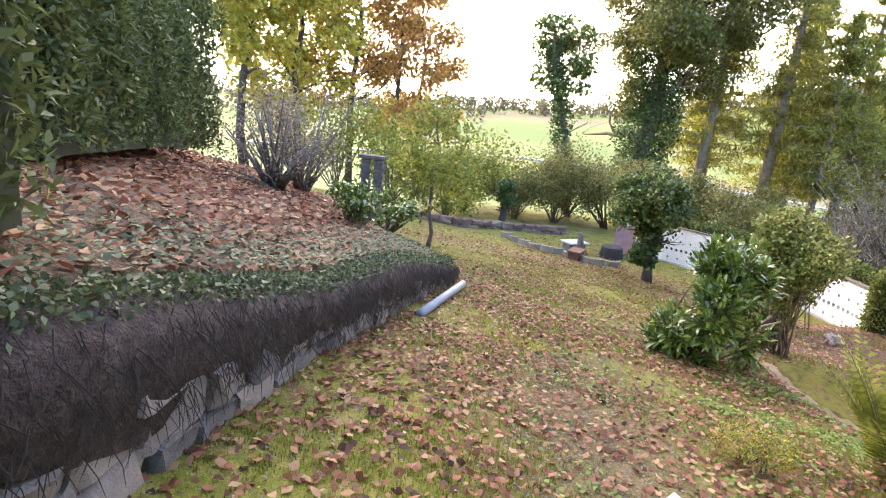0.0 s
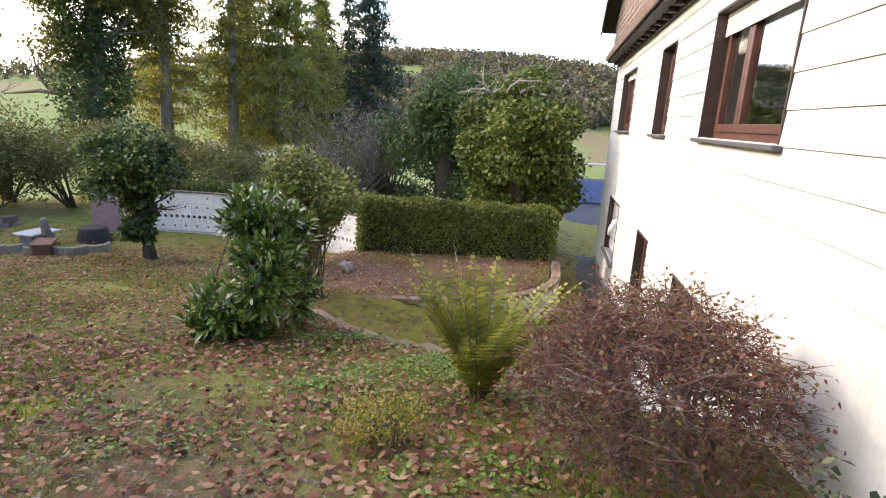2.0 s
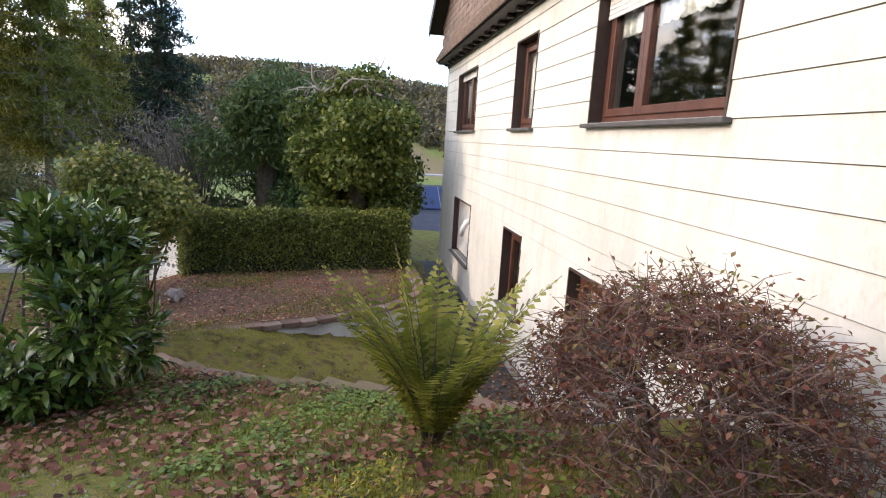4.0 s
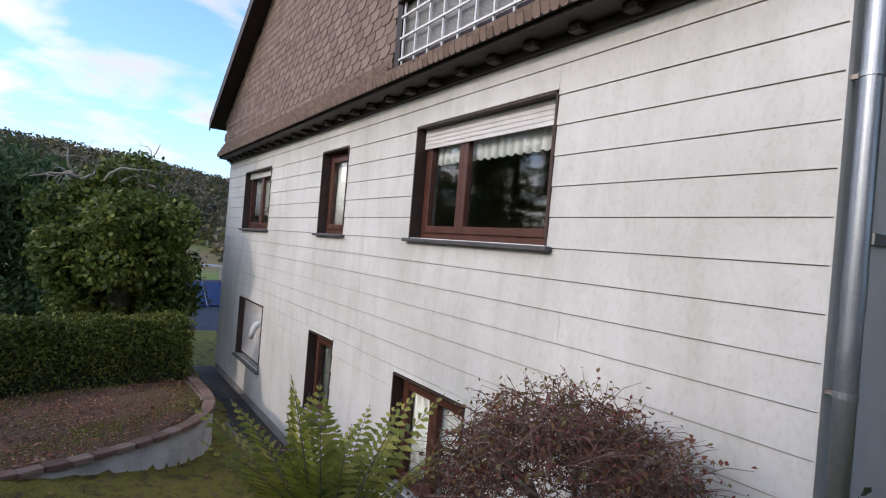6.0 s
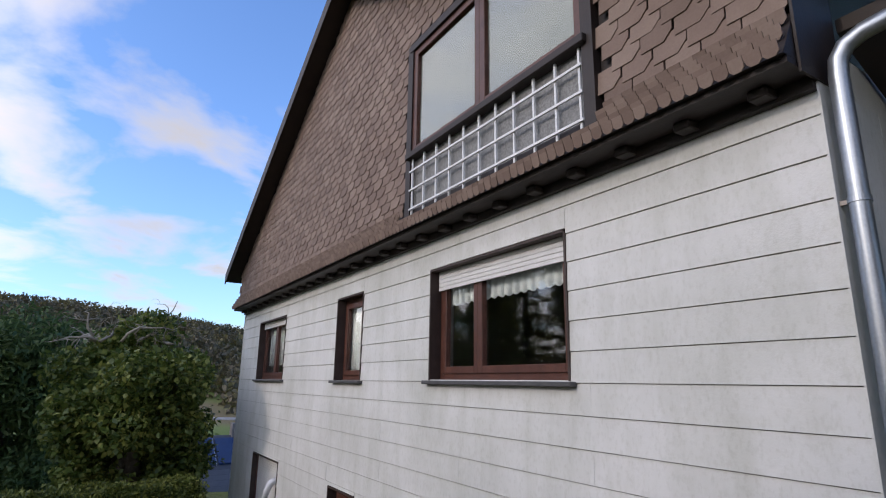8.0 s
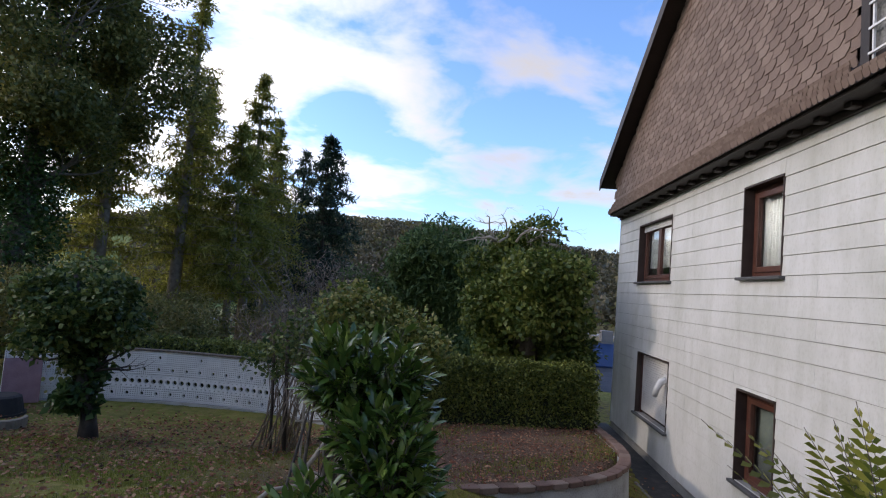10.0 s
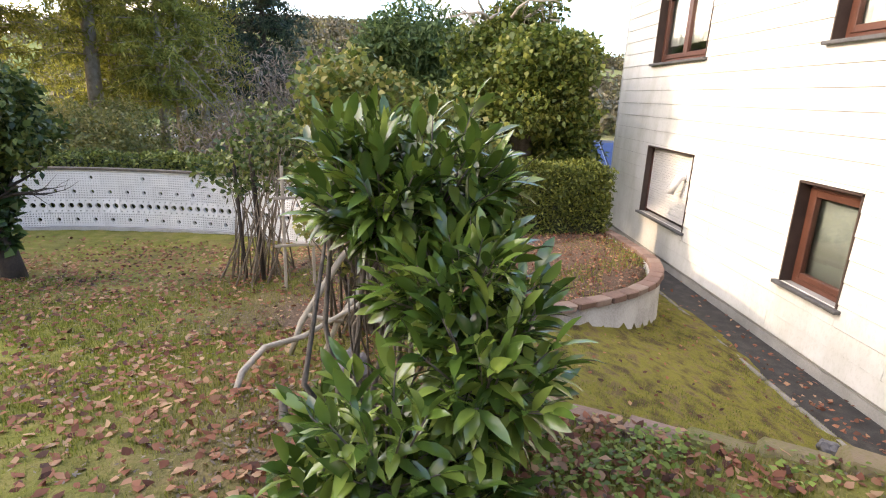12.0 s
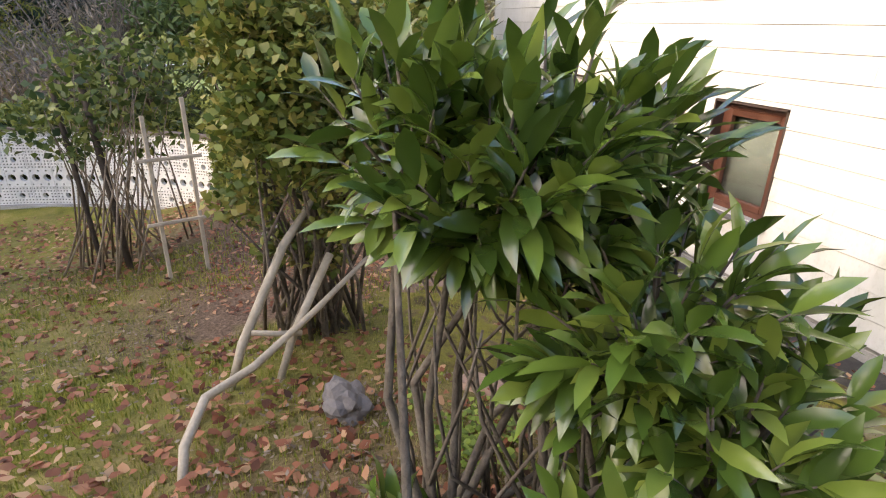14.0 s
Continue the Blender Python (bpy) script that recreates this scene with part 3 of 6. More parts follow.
def wall_with_openings():
    """The gable wall as a solid with holes, cut on a grid of the openings' edges."""
    xs = sorted({X0, X1, *(o[0] for o in OPENINGS.values()), *(o[1] for o in OPENINGS.values())})
    zs = sorted({BASE - 0.6, TOP + 0.6, *(o[2] for o in OPENINGS.values()), *(o[3] for o in OPENINGS.values())})
    bm = bmesh.new()
    for xa, xb in zip(xs, xs[1:]):
        for za, zb in zip(zs, zs[1:]):
            xm, zm = (xa + xb) / 2, (za + zb) / 2
            if any(o[0] < xm < o[1] and o[2] < zm < o[3] for o in OPENINGS.values()):
                continue
            box(bm, xa, xb, WY - 0.32, WY - 0.03, za, zb)
    bmesh.ops.remove_doubles(bm, verts=bm.verts, dist=1e-4)
    dup = {}
    for f in bm.faces:
        dup.setdefault(tuple(sorted(v.index for v in f.verts)), []).append(f)
    bmesh.ops.delete(bm, geom=[f for g in dup.values() if len(g) > 1 for f in g], context="FACES_ONLY")
    bmesh.ops.recalc_face_normals(bm, faces=bm.faces)
    return bm


house = empty("house", "white-clad two-storey house with brown shingled gable", "house", at=(9, -5, BASE))
house_in = Matrix.Translation((-9, 5, -BASE))


def hpart(name, bm, mat, label="", parent=None):
    ob = part(name, bm, mat, parent or house, label)
    if parent is None:
        ob.matrix_parent_inverse = house_in
    return ob


hwall = hpart("wall", wall_with_openings(), M["plinth"], "gable wall clad with white boards")
# other walls, floor slabs inside, closing the house
hpart("side_wall", boxes((X0, X0 + 0.3, -1.8, WY - 0.32, BASE - 0.6, 3.3), (X0 + 0.3, 4.8, -1.8, -1.5, BASE - 0.6, 3.3), (4.8, 5.1, -9.5, -1.5, BASE - 0.6, 3.6)), M["plaster"], "pale plastered side wall")
hpart("far_wall", boxes((X1 - 0.3, X1, -9.5, WY - 0.32, BASE - 0.6, 3.6)), M["plaster"])
hpart("back_wall", boxes((X0 + 0.3, X1 - 0.3, -9.5, -9.2, BASE - 0.6, 3.6)), M["plaster"])
# added floors and partitions, coloured dark so the rooms look unlit through the panes
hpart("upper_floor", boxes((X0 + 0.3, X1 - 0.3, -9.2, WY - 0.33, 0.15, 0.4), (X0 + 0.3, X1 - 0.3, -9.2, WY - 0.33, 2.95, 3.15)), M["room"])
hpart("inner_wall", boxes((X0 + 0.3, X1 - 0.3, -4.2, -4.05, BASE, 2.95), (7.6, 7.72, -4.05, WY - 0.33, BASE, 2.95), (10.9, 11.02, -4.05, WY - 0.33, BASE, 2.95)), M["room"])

# horizontal siding boards, each tilted a little, cut round the openings
COURSE = 0.243


def siding():
    z = TOP + 0.045
    k = 0
    rng = random.Random(5)
    while z > BASE + 0.05:
        z0, z1 = max(z - COURSE, BASE), z
        cuts = [(o[0], o[1]) for o in OPENINGS.values() if o[2] < z1 - 0.02 and o[3] > z0 + 0.02]
        cuts.sort()
        spans, x = [], X0
        for a, b in cuts:
            spans.append((x, a)); x = b
        spans.append((x, X1))
        # partial boards above and below an opening
        partial = []
        for o in OPENINGS.values():
            if o[2] < z1 - 0.02 and o[3] > z0 + 0.02:
                if o[3] < z1 - 0.02:
                    partial.append((o[0], o[1], o[3], z1))
                if o[2] > z0 + 0.02:
                    partial.append((o[0], o[1], z0, o[2]))
        pieces = []
        for a, b in spans:
            x = a
            while x < b - 0.01:
                e = min(b, x + (3.6 if (k % 2 == 0 or x > a) else 1.8))
                if b - e < 0.5:
                    e = b
                pieces.append((x, e, z0, z1)); x = e
        for a, b, c, d in pieces + partial:
            bm = bmesh.new()
            t = rng.uniform(0.0, 0.0025)
            ya, yb = WY - 0.028, WY + 0.003
            vs = [bm.verts.new(p) for p in ((a + 0.0015, ya, c + 0.011), (b - 0.0015, ya, c + 0.011), (b - 0.0015, ya, d), (a + 0.0015, ya, d),
                                            (a + 0.0015, yb + t, c + 0.011), (b - 0.0015, yb + t, c + 0.011), (b - 0.0015, yb - 0.008, d + 0.005), (a + 0.0015, yb - 0.008, d + 0.005))]
            for f in ((0, 1, 2, 3), (4, 7, 6, 5), (0, 4, 5, 1), (2, 6, 7, 3), (1, 5, 6, 2), (0, 3, 7, 4)):
                bm.faces.new([vs[i] for i in f])
            bmesh.ops.recalc_face_normals(bm, faces=bm.faces)
            ob = part("siding_board", bm, M["siding"], hwall)
            ob.matrix_parent_inverse = Matrix.Identity(4)
        z -= COURSE
        k += 1


siding()
hpart("plinth", boxes((X0, X1 + 0.005, WY - 0.2, WY - 0.012, BASE - 0.6, BASE - 0.002)), M["plinth"], "weathered grey concrete plinth")
hpart("corner_trim", boxes((X0 - 0.012, X0 + 0.0, WY - 0.28, WY + 0.014, BASE, TOP)), M["siding"])
hpart("corner_trim", boxes((X1, X1 + 0.012, WY - 0.28, WY + 0.014, BASE, TOP)), M["siding"])


def window(name, o, style):
    """Reveal, frame, sashes, glass, sill and what hangs behind the pane."""
    x0, x1, z0, z1 = o
    w = empty(name, {"large": "brown wooden two-leaf window with half-lowered shutter and lace curtain", "narrow": "narrow brown wooden window with pale curtain",
                     "far": "brown wooden two-leaf window with pale curtains", "low_near": "brown wooden window with white curtains", "low_mid": "brown wooden window with grey blind",
                     "low_far": "window closed by a white roller shutter"}[style], "window", "structure", at=((x0 + x1) / 2, WY, z0))
    inv = Matrix.Translation((-(x0 + x1) / 2, -WY, -z0))

    def p(n, bm, mat, label="", parent=w):
        ob = part(n, bm, mat, parent, label)
        if parent is w:
            ob.matrix_parent_inverse = inv
        return ob
    yr = WY - 0.17
    p("reveal", boxes((x0 - 0.002, x0 + 0.02, yr, WY + 0.012, z0, z1), (x1 - 0.02, x1 + 0.002, yr, WY + 0.012, z0, z1), (x0 - 0.002, x1 + 0.002, yr, WY + 0.012, z1 - 0.02, z1 + 0.002)), M["reveal"], "dark brown reveal lining")
    p("sill", boxes((x0 - 0.06, x1 + 0.06, yr, WY + 0.07, z0 - 0.045, z0 - 0.004), bevel=0.006), M["sill"], "dark slate sill")
    a, b, c, d = x0 + 0.02, x1 - 0.02, z0, z1 - 0.02
    if style == "low_far":
        for i in range(26):
            zz = d - 0.046 * (i + 1)
            if zz < c:
                break
            p("shutter_slat", boxes((a + 0.03, b - 0.03, WY - 0.12, WY - 0.105, zz + 0.003, zz + 0.045), bevel=0.004), M["shutter"], "")
        p("guide_rail", boxes((a, a + 0.04, WY - 0.14, WY - 0.09, c, d)), M["framewood"])
        p("guide_rail", boxes((b - 0.04, b, WY - 0.14, WY - 0.09, c, d)), M["framewood"])
        p("shutter_back", boxes((a, b, WY - 0.17, WY - 0.15, c, d)), M["darkwood"])
        return w
    if style in ("large", "far"):
        n = 5 if style == "large" else 3
        for i in range(n):
            zz = d - 0.045 * (i + 1)
            p("shutter_slat", boxes((a + 0.02, b - 0.02, WY - 0.10, WY - 0.085, zz + 0.003, zz + 0.045), bevel=0.004), M["shutter"])
        d2 = d
    else:
        d2 = d
    fy0, fy1 = WY - 0.20, WY - 0.13
    t = 0.07
    p("frame", boxes((a, a + t, fy0, fy1, c, d2), (b - t, b, fy0, fy1, c, d2), (a + t, b - t, fy0, fy1, d2 - t, d2), (a + t, b - t, fy0, fy1, c, c + t), bevel=0.004), M["framewood"], "red-brown window frame")
    leafs = [(a + t, a + t + (b - a - 2 * t) * (0.66 if style == "large" else 0.5)), (a + t + (b - a - 2 * t) * (0.66 if style == "large" else 0.5), b - t)] if style in ("large", "far", "low_near") else [(a + t, b - t)]
    for xa, xb in leafs:
        s = p("sash", boxes((xa, xa + 0.075, fy0 + 0.02, fy1 + 0.02, c + t, d2 - t), (xb - 0.075, xb, fy0 + 0.02, fy1 + 0.02, c + t, d2 - t),
                            (xa + 0.075, xb - 0.075, fy0 + 0.02, fy1 + 0.02, d2 - t - 0.075, d2 - t), (xa + 0.075, xb - 0.075, fy0 + 0.02, fy1 + 0.02, c + t, c + t + 0.075), bevel=0.006), M["framewood"])
        g = part("pane", boxes((xa + 0.07, xb - 0.07, fy0 + 0.045, fy0 + 0.051, c + t + 0.07, d2 - t - 0.07)), M["glass"], s, "clear glass")
        g.visible_shadow = False
    # curtains: a wavy sheet behind the glass
    def drape(xa, xb, za, zb, y, mat, waves, amp, scallop=0.0, nm="curtain", label=""):
        nx = int((xb - xa) * 60)
        V, F = [], []
        for i in range(nx + 1):
            u = i / nx
            yy = y + amp * math.sin(u * waves * 2 * math.pi) + amp * 0.4 * math.sin(u * waves * 4.7)
            V.append((xa + (xb - xa) * u, yy, za + scallop * abs(math.sin(u * waves * math.pi))))
            V.append((xa + (xb - xa) * u, yy, zb))
        for i in range(nx):
            F.append((2 * i, 2 * i + 2, 2 * i + 3, 2 * i + 1))
        ob = raw(nm, V, F, mat, w, label, True)
        ob.matrix_parent_inverse = inv
        so = ob.modifiers.new("thick", "SOLIDIFY"); so.thickness = 0.003
    if style == "large":
        drape(a + t, b - t, c + 0.82, d2 - t, WY - 0.225, M["curtain"], 17, 0.018, 0.03, label="short white lace valance")
    elif style in ("narrow", "far", "low_near"):
        drape(a + t, b - t, c + (0.30 if style == "far" else t), d2 - t, WY - 0.235, M["curtain"], 9, 0.02, label="pale hanging curtain")
    elif style == "low_mid":
        drape(a + t, b - t, c + t, d2 - t, WY - 0.24, M["greyblind"], 1, 0.001, label="grey-green blind")
    return w


for i, (k, o) in enumerate(OPENINGS.items()):
    window(f"window_{i + 1}", o, k)

# ---- gable: shingled, flaring over a dark soffit ----
GY = -0.12
EAVE_X, EAVE_Z, RIDGE_Z = 16.35, 3.82, 7.87
RX = (X0 + X1) / 2


def roof_z(x):
    return RIDGE_Z - (RIDGE_Z - EAVE_Z) / (EAVE_X - RX) * abs(x - RX)


gable = hpart("gable_wall", bmesh.new(), M["darkwood"])
gb = bmesh.new()
pts = [(X0, 3.3), (X1, 3.3), (X1, roof_z(X1) - 0.1), (RX, RIDGE_Z - 0.1), (X0, roof_z(X0) - 0.1)]
fr = [gb.verts.new((x, GY - 0.035, z)) for x, z in pts]; bk = [gb.verts.new((x, GY - 0.25, z)) for x, z in pts]
gb.faces.new(fr[::-1]); gb.faces.new(bk)
for i in range(5):
    j = (i + 1) % 5
    gb.faces.new((fr[i], fr[j], bk[j], bk[i]))
bmesh.ops.recalc_face_normals(gb, faces=gb.faces)
gb.to_mesh(gable.data); gb.free()
hpart("soffit", boxes((X0, X1, WY - 0.03, WY + 0.30, TOP + 0.03, TOP + 0.07), (X0, X1, WY - 0.03, WY + 0.05, TOP - 0.05, TOP + 0.03)), M["darkwood"], "dark brown soffit board")
# bracket ends under the flare
for i in range(27):
    x = X0 + 0.25 + i * 0.5
    hpart("bracket", boxes((x - 0.06, x + 0.06, WY + 0.04, WY + 0.16, TOP - 0.03, TOP + 0.03), bevel=0.008), M["darkwood"])
# roof: two slopes with verge overhang
VERGE = 0.2
for s in (1, -1):
    bm = bmesh.new()
    xe = RX + s * (EAVE_X - RX)
    vs = []
    for y in (VERGE, -10.2):
        for x, z in ((RX, RIDGE_Z), (xe, EAVE_Z), (xe, EAVE_Z + 0.16), (RX, RIDGE_Z + 0.18)):
            vs.append(bm.verts.new((x, y, z)))
    for f in ((0, 1, 2, 3), (7, 6, 5, 4), (0, 4, 5, 1), (3, 2, 6, 7), (1, 5, 6, 2), (0, 3, 7, 4)):
        bm.faces.new([vs[i] for i in f])
    bmesh.ops.recalc_face_normals(bm, faces=bm.faces)
    hpart("roof", bm, M["darkwood"], "dark roof slope with boarded overhang")
    bm = bmesh.new()
    vs = []
    for y in (VERGE + 0.01, VERGE + 0.035):
        for x, z in ((RX, RIDGE_Z - 0.06), (xe, EAVE_Z - 0.06), (xe, EAVE_Z + 0.2), (RX, RIDGE_Z + 0.22)):
            vs.append(bm.verts.new((x, y, z)))
    for f in ((0, 1, 2, 3), (7, 6, 5, 4), (0, 4, 5, 1), (3, 2, 6, 7), (1, 5, 6, 2), (0, 3, 7, 4)):
        bm.faces.new([vs[i] for i in f])
    bmesh.ops.recalc_face_normals(bm, faces=bm.faces)
    hpart("verge_board", bm, M["darkwood"], "dark brown verge board")

# ---- hedges, bushes, trees ----
def grown(name, label, category, at, kind="", group=""):
    e = empty(name, label, category, kind, group, at=at)
    return e, Matrix.Translation((-at[0], -at[1], -at[2]))


def keep(ob, inv):
    ob.matrix_parent_inverse = inv
    return ob


def at_path(pts, seg, s):
    for a, b, d in zip(pts, pts[1:], seg):
        if s <= d:
            return a + (b - a) * (s / d), (b - a).normalized()
        s -= d
    return pts[-1], (pts[-1] - pts[-2]).normalized()


def hedge_run(name, label, path, width, hgt, mat, n, seed, leaf=(0.045, 0.022), base=None, round_top=0.35, top=None):
    """A clipped hedge along a path: a solid core coloured as inner shade and a skin of small leaves."""
    rng = np.random.default_rng(seed)
    pts = [Vector((x, y, 0)) for x, y in path]
    seg = [(b - a).length for a, b in zip(pts, pts[1:])]
    tot = sum(seg)
    zf = base or (lambda x, y: H(x, y))
    samples = [zf(*at_path(pts, seg, tot * i / 60)[0].xy) for i in range(61)]

    def zs(s):
        f = min(max(s / tot * 60, 0), 59.999)
        return samples[int(f)] + (samples[int(f) + 1] - samples[int(f)]) * (f - int(f))
    e, inv = grown(name, label, "hedge", (path[0][0], path[0][1], samples[0]))

    def at(s):
        return at_path(pts, seg, s)
    # section angle: from one foot over the top to the other foot
    V, F, rows, sides = [], [], 40, 14
    for i in range(rows + 1):
        c, d = at(tot * i / rows)
        nrm = Vector((-d.y, d.x, 0))
        hh = hgt if top is None else top(tot * i / rows / tot)
        end = 0.8 if i in (0, rows) else 1
        for k in range(sides + 1):
            u = -1 + 2 * k / sides
            ex = 0.28
            cx = math.copysign(abs(math.sin(u * math.pi / 2)) ** (2 * ex) if u else 0, u)
            cz = abs(math.cos(u * math.pi / 2)) ** (2 * ex)
            V.append((c.x + nrm.x * cx * width / 2 * 0.86 * end, c.y + nrm.y * cx * width / 2 * 0.86 * end, zs(tot * i / rows) + cz * hh * 0.94 * end))
    for i in range(rows):
        for k in range(sides):
            a = i * (sides + 1) + k
            F.append((a, a + 1, a + sides + 2, a + sides + 1))
    F.append(tuple(range(sides + 1))); F.append(tuple(reversed(range(rows * (sides + 1), (rows + 1) * (sides + 1)))))
    keep(raw("core", V, F, M["hedgecore"], e, "solid core in the dark tone of the hedge's shaded inside"), inv)
    P = []
    for _ in range(n):
        r = rng.uniform(0, 1)
        s = tot * r
        c, d = at(s)
        nrm = Vector((-d.y, d.x, 0))
        hh = hgt if top is None else top(r)
        u = rng.uniform(-1, 1)
        cx = math.copysign(abs(math.sin(u * math.pi / 2)) ** 0.56, u)
        cz = abs(math.cos(u * math.pi / 2)) ** 0.56
        k = rng.uniform(0.88, 1.03) + 0.03 * math.sin(s * 5 + u * 6)
        p = Vector((c.x, c.y, zs(s) + cz * hh * k)) + nrm * (cx * width / 2 * k)
        edge = min(s, tot - s)
        if rng.uniform() < 0.09:
            p = Vector((c.x, c.y, zs(s) + rng.uniform(0, 0.97) * hh)) + nrm * rng.uniform(-0.48, 0.48) * width
            off = pts[0] if s < tot / 2 else pts[-1]
            p = Vector((p.x - c.x + off.x, p.y - c.y + off.y, p.z)) + d * rng.uniform(-0.06, 0.10) * (-1 if s < tot / 2 else 1)
        P.append(p)
    keep(leaves("leaf_skin", np.array(P), leaf[0], leaf[1], mat, e, seed=seed, up=0.35), inv)
    return e


hedge_run("box_hedge", "low clipped green box hedge behind the raised bed", [(11.75, 5.1), (12.3, 3.2), (12.75, 1.05)], 1.0, 1.12, M["hedge"], 42000, 11, leaf=(0.07, 0.036), base=lambda x, y: -1.36 - 0.035 * (x - 8.4) - 0.02)
hedge_run("box_hedge", "long clipped hedge top behind the white block wall", [(13.6, 11.6), (14.0, 10.0), (14.1, 8.6), (13.9, 7.0), (13.1, 5.4)], 0.9, 1.25, M["hedge"], 20000, 12, leaf=(0.08, 0.045))
hedge_run("conifer_hedge", "tall dark conifer hedge at the top of the bank", [(-2.5, 0.3), (-1.95, 1.8), (-1.48, 3.1)], 1.2, 3.2, M["coniferhedge"], 60000, 13, leaf=(0.09, 0.035))
hedge_run("conifer_hedge", "rounded dark conifer hedge along the bank", [(-1.75, 4.9), (-1.12, 7.0), (-0.65, 8.5)], 1.4, 1.85, M["coniferhedge"], 60000, 14, leaf=(0.085, 0.035))


def column_conifer(at, hgt, r, n, seed):
    """A slim evergreen column of upright sprays round a trunk."""
    rng = np.random.default_rng(seed)
    e, inv = grown("columnar_conifer", "tall dark green columnar conifer on the bank", "tree", at)
    keep(tubes("trunk", [([at, (at[0], at[1], at[2] + hgt * 0.9)], [0.12, 0.03])], M["darkbark"], e), inv)
    t = rng.uniform(0.02, 1, n); a = rng.uniform(0, 2 * math.pi, n)
    rr_ = r * np.clip(1.15 - 0.9 * t ** 2.2, 0.1, 1) * rng.uniform(0.55, 1.05, n) * (1 + 0.12 * np.sin(a * 3 + t * 17))
    P = np.stack([at[0] + rr_ * np.cos(a), at[1] + rr_ * np.sin(a), at[2] + t * hgt], 1)
    keep(leaves("needle_cover", P, 0.13, 0.04, M["coniferhedge"], e, seed=seed, up=0.9), inv)


column_conifer((-0.25, 10.2, H(-0.25, 10.2) - 0.05), 4.6, 0.75, 16000, 15)


def limb(p0, d, length, r0, rng, depth, out, bend=0.25, droop=0.0):
    """One branch with side branches, as point lists with radii."""
    pts, rad = [Vector(p0)], [r0]
    d = Vector(d).normalized()
    k = 5
    for i in range(k):
        d = (d + Vector((rng.uniform(-bend, bend), rng.uniform(-bend, bend), rng.uniform(-bend, bend) - droop))).normalized()
        pts.append(pts[-1] + d * length / k)
        rad.append(r0 * (1 - 0.75 * (i + 1) / k))
    out.append((pts, rad))
    if depth:
        for i in range(rng.randint(2, 4)):
            j = rng.randint(1, k)
            nd = (d + Vector((rng.uniform(-1, 1), rng.uniform(-1, 1), rng.uniform(-0.2, 0.8)))).normalized()
            limb(pts[j], nd, length * rng.uniform(0.4, 0.7), rad[j] * 0.7, rng, depth - 1, out, bend, droop)
    return pts


def broad_tree(name, label, at, hgt, radius, mat, n, seed, leaf=(0.16, 0.11), trunk=0.16, lean=(0, 0), crown_from=0.35, n_clumps=40, clump=0.8, bark="bark", ivy=None, depth=2):
    rng, rnd = np.random.default_rng(seed), random.Random(seed)
    e, inv = grown(name, label, "tree", at)
    base = Vector(at)
    top = base + Vector((lean[0], lean[1], hgt * 0.9))
    pts = [base.lerp(top, t) + Vector((rnd.uniform(-1, 1), rnd.uniform(-1, 1), 0)) * 0.02 * hgt * (0 < t < 1) for t in (0, 0.15, 0.3, 0.45, 0.6, 0.75, 0.9, 1)]
    rad = [trunk * (1.25 if i == 0 else 1 - 0.11 * i) for i in range(8)]
    keep(tubes("trunk", [(pts, rad)], M[bark], e, sides=10), inv)
    out = []
    for i in range(rnd.randint(7, 10)):
        t = rnd.uniform(crown_from * 0.8, 0.92)
        p = base.lerp(top, t)
        a = rnd.uniform(0, 2 * math.pi)
        limb(p, (math.cos(a), math.sin(a), rnd.uniform(0.3, 0.9)), radius * rnd.uniform(0.7, 1.1), trunk * 0.4 * (1.1 - t), rnd, depth, out)
    keep(tagged(tubes("branchwork", out, M[bark], e, sides=5), kind="stuff"), inv)
    cz = hgt * (crown_from + 1) / 2
    c = base + Vector((lean[0] * 0.7, lean[1] * 0.7, cz))
    bl = clumps(n_clumps, c, (radius, radius, hgt * (1 - crown_from) / 2), clump, rng)
    keep(leaves("crown", blob_points(n, bl, rng, 0.2), leaf[0], leaf[1], mat, e, seed=seed, up=-0.1), inv)
    if ivy:
        q = [(tuple(base.lerp(top, t) + Vector((rnd.uniform(-.2, .2), rnd.uniform(-.2, .2), 0))), (ivy[0] * rnd.uniform(.7, 1.2), ivy[0] * rnd.uniform(.7, 1.2), hgt * 0.06)) for t in np.linspace(ivy[1], ivy[2], 18)]
        keep(leaves("ivy_cover", blob_points(ivy[3], q, rng, 0.6), 0.13, 0.11, M["ivy"], e, seed=seed + 1, label="dark ivy on the trunk"), inv)
    return e


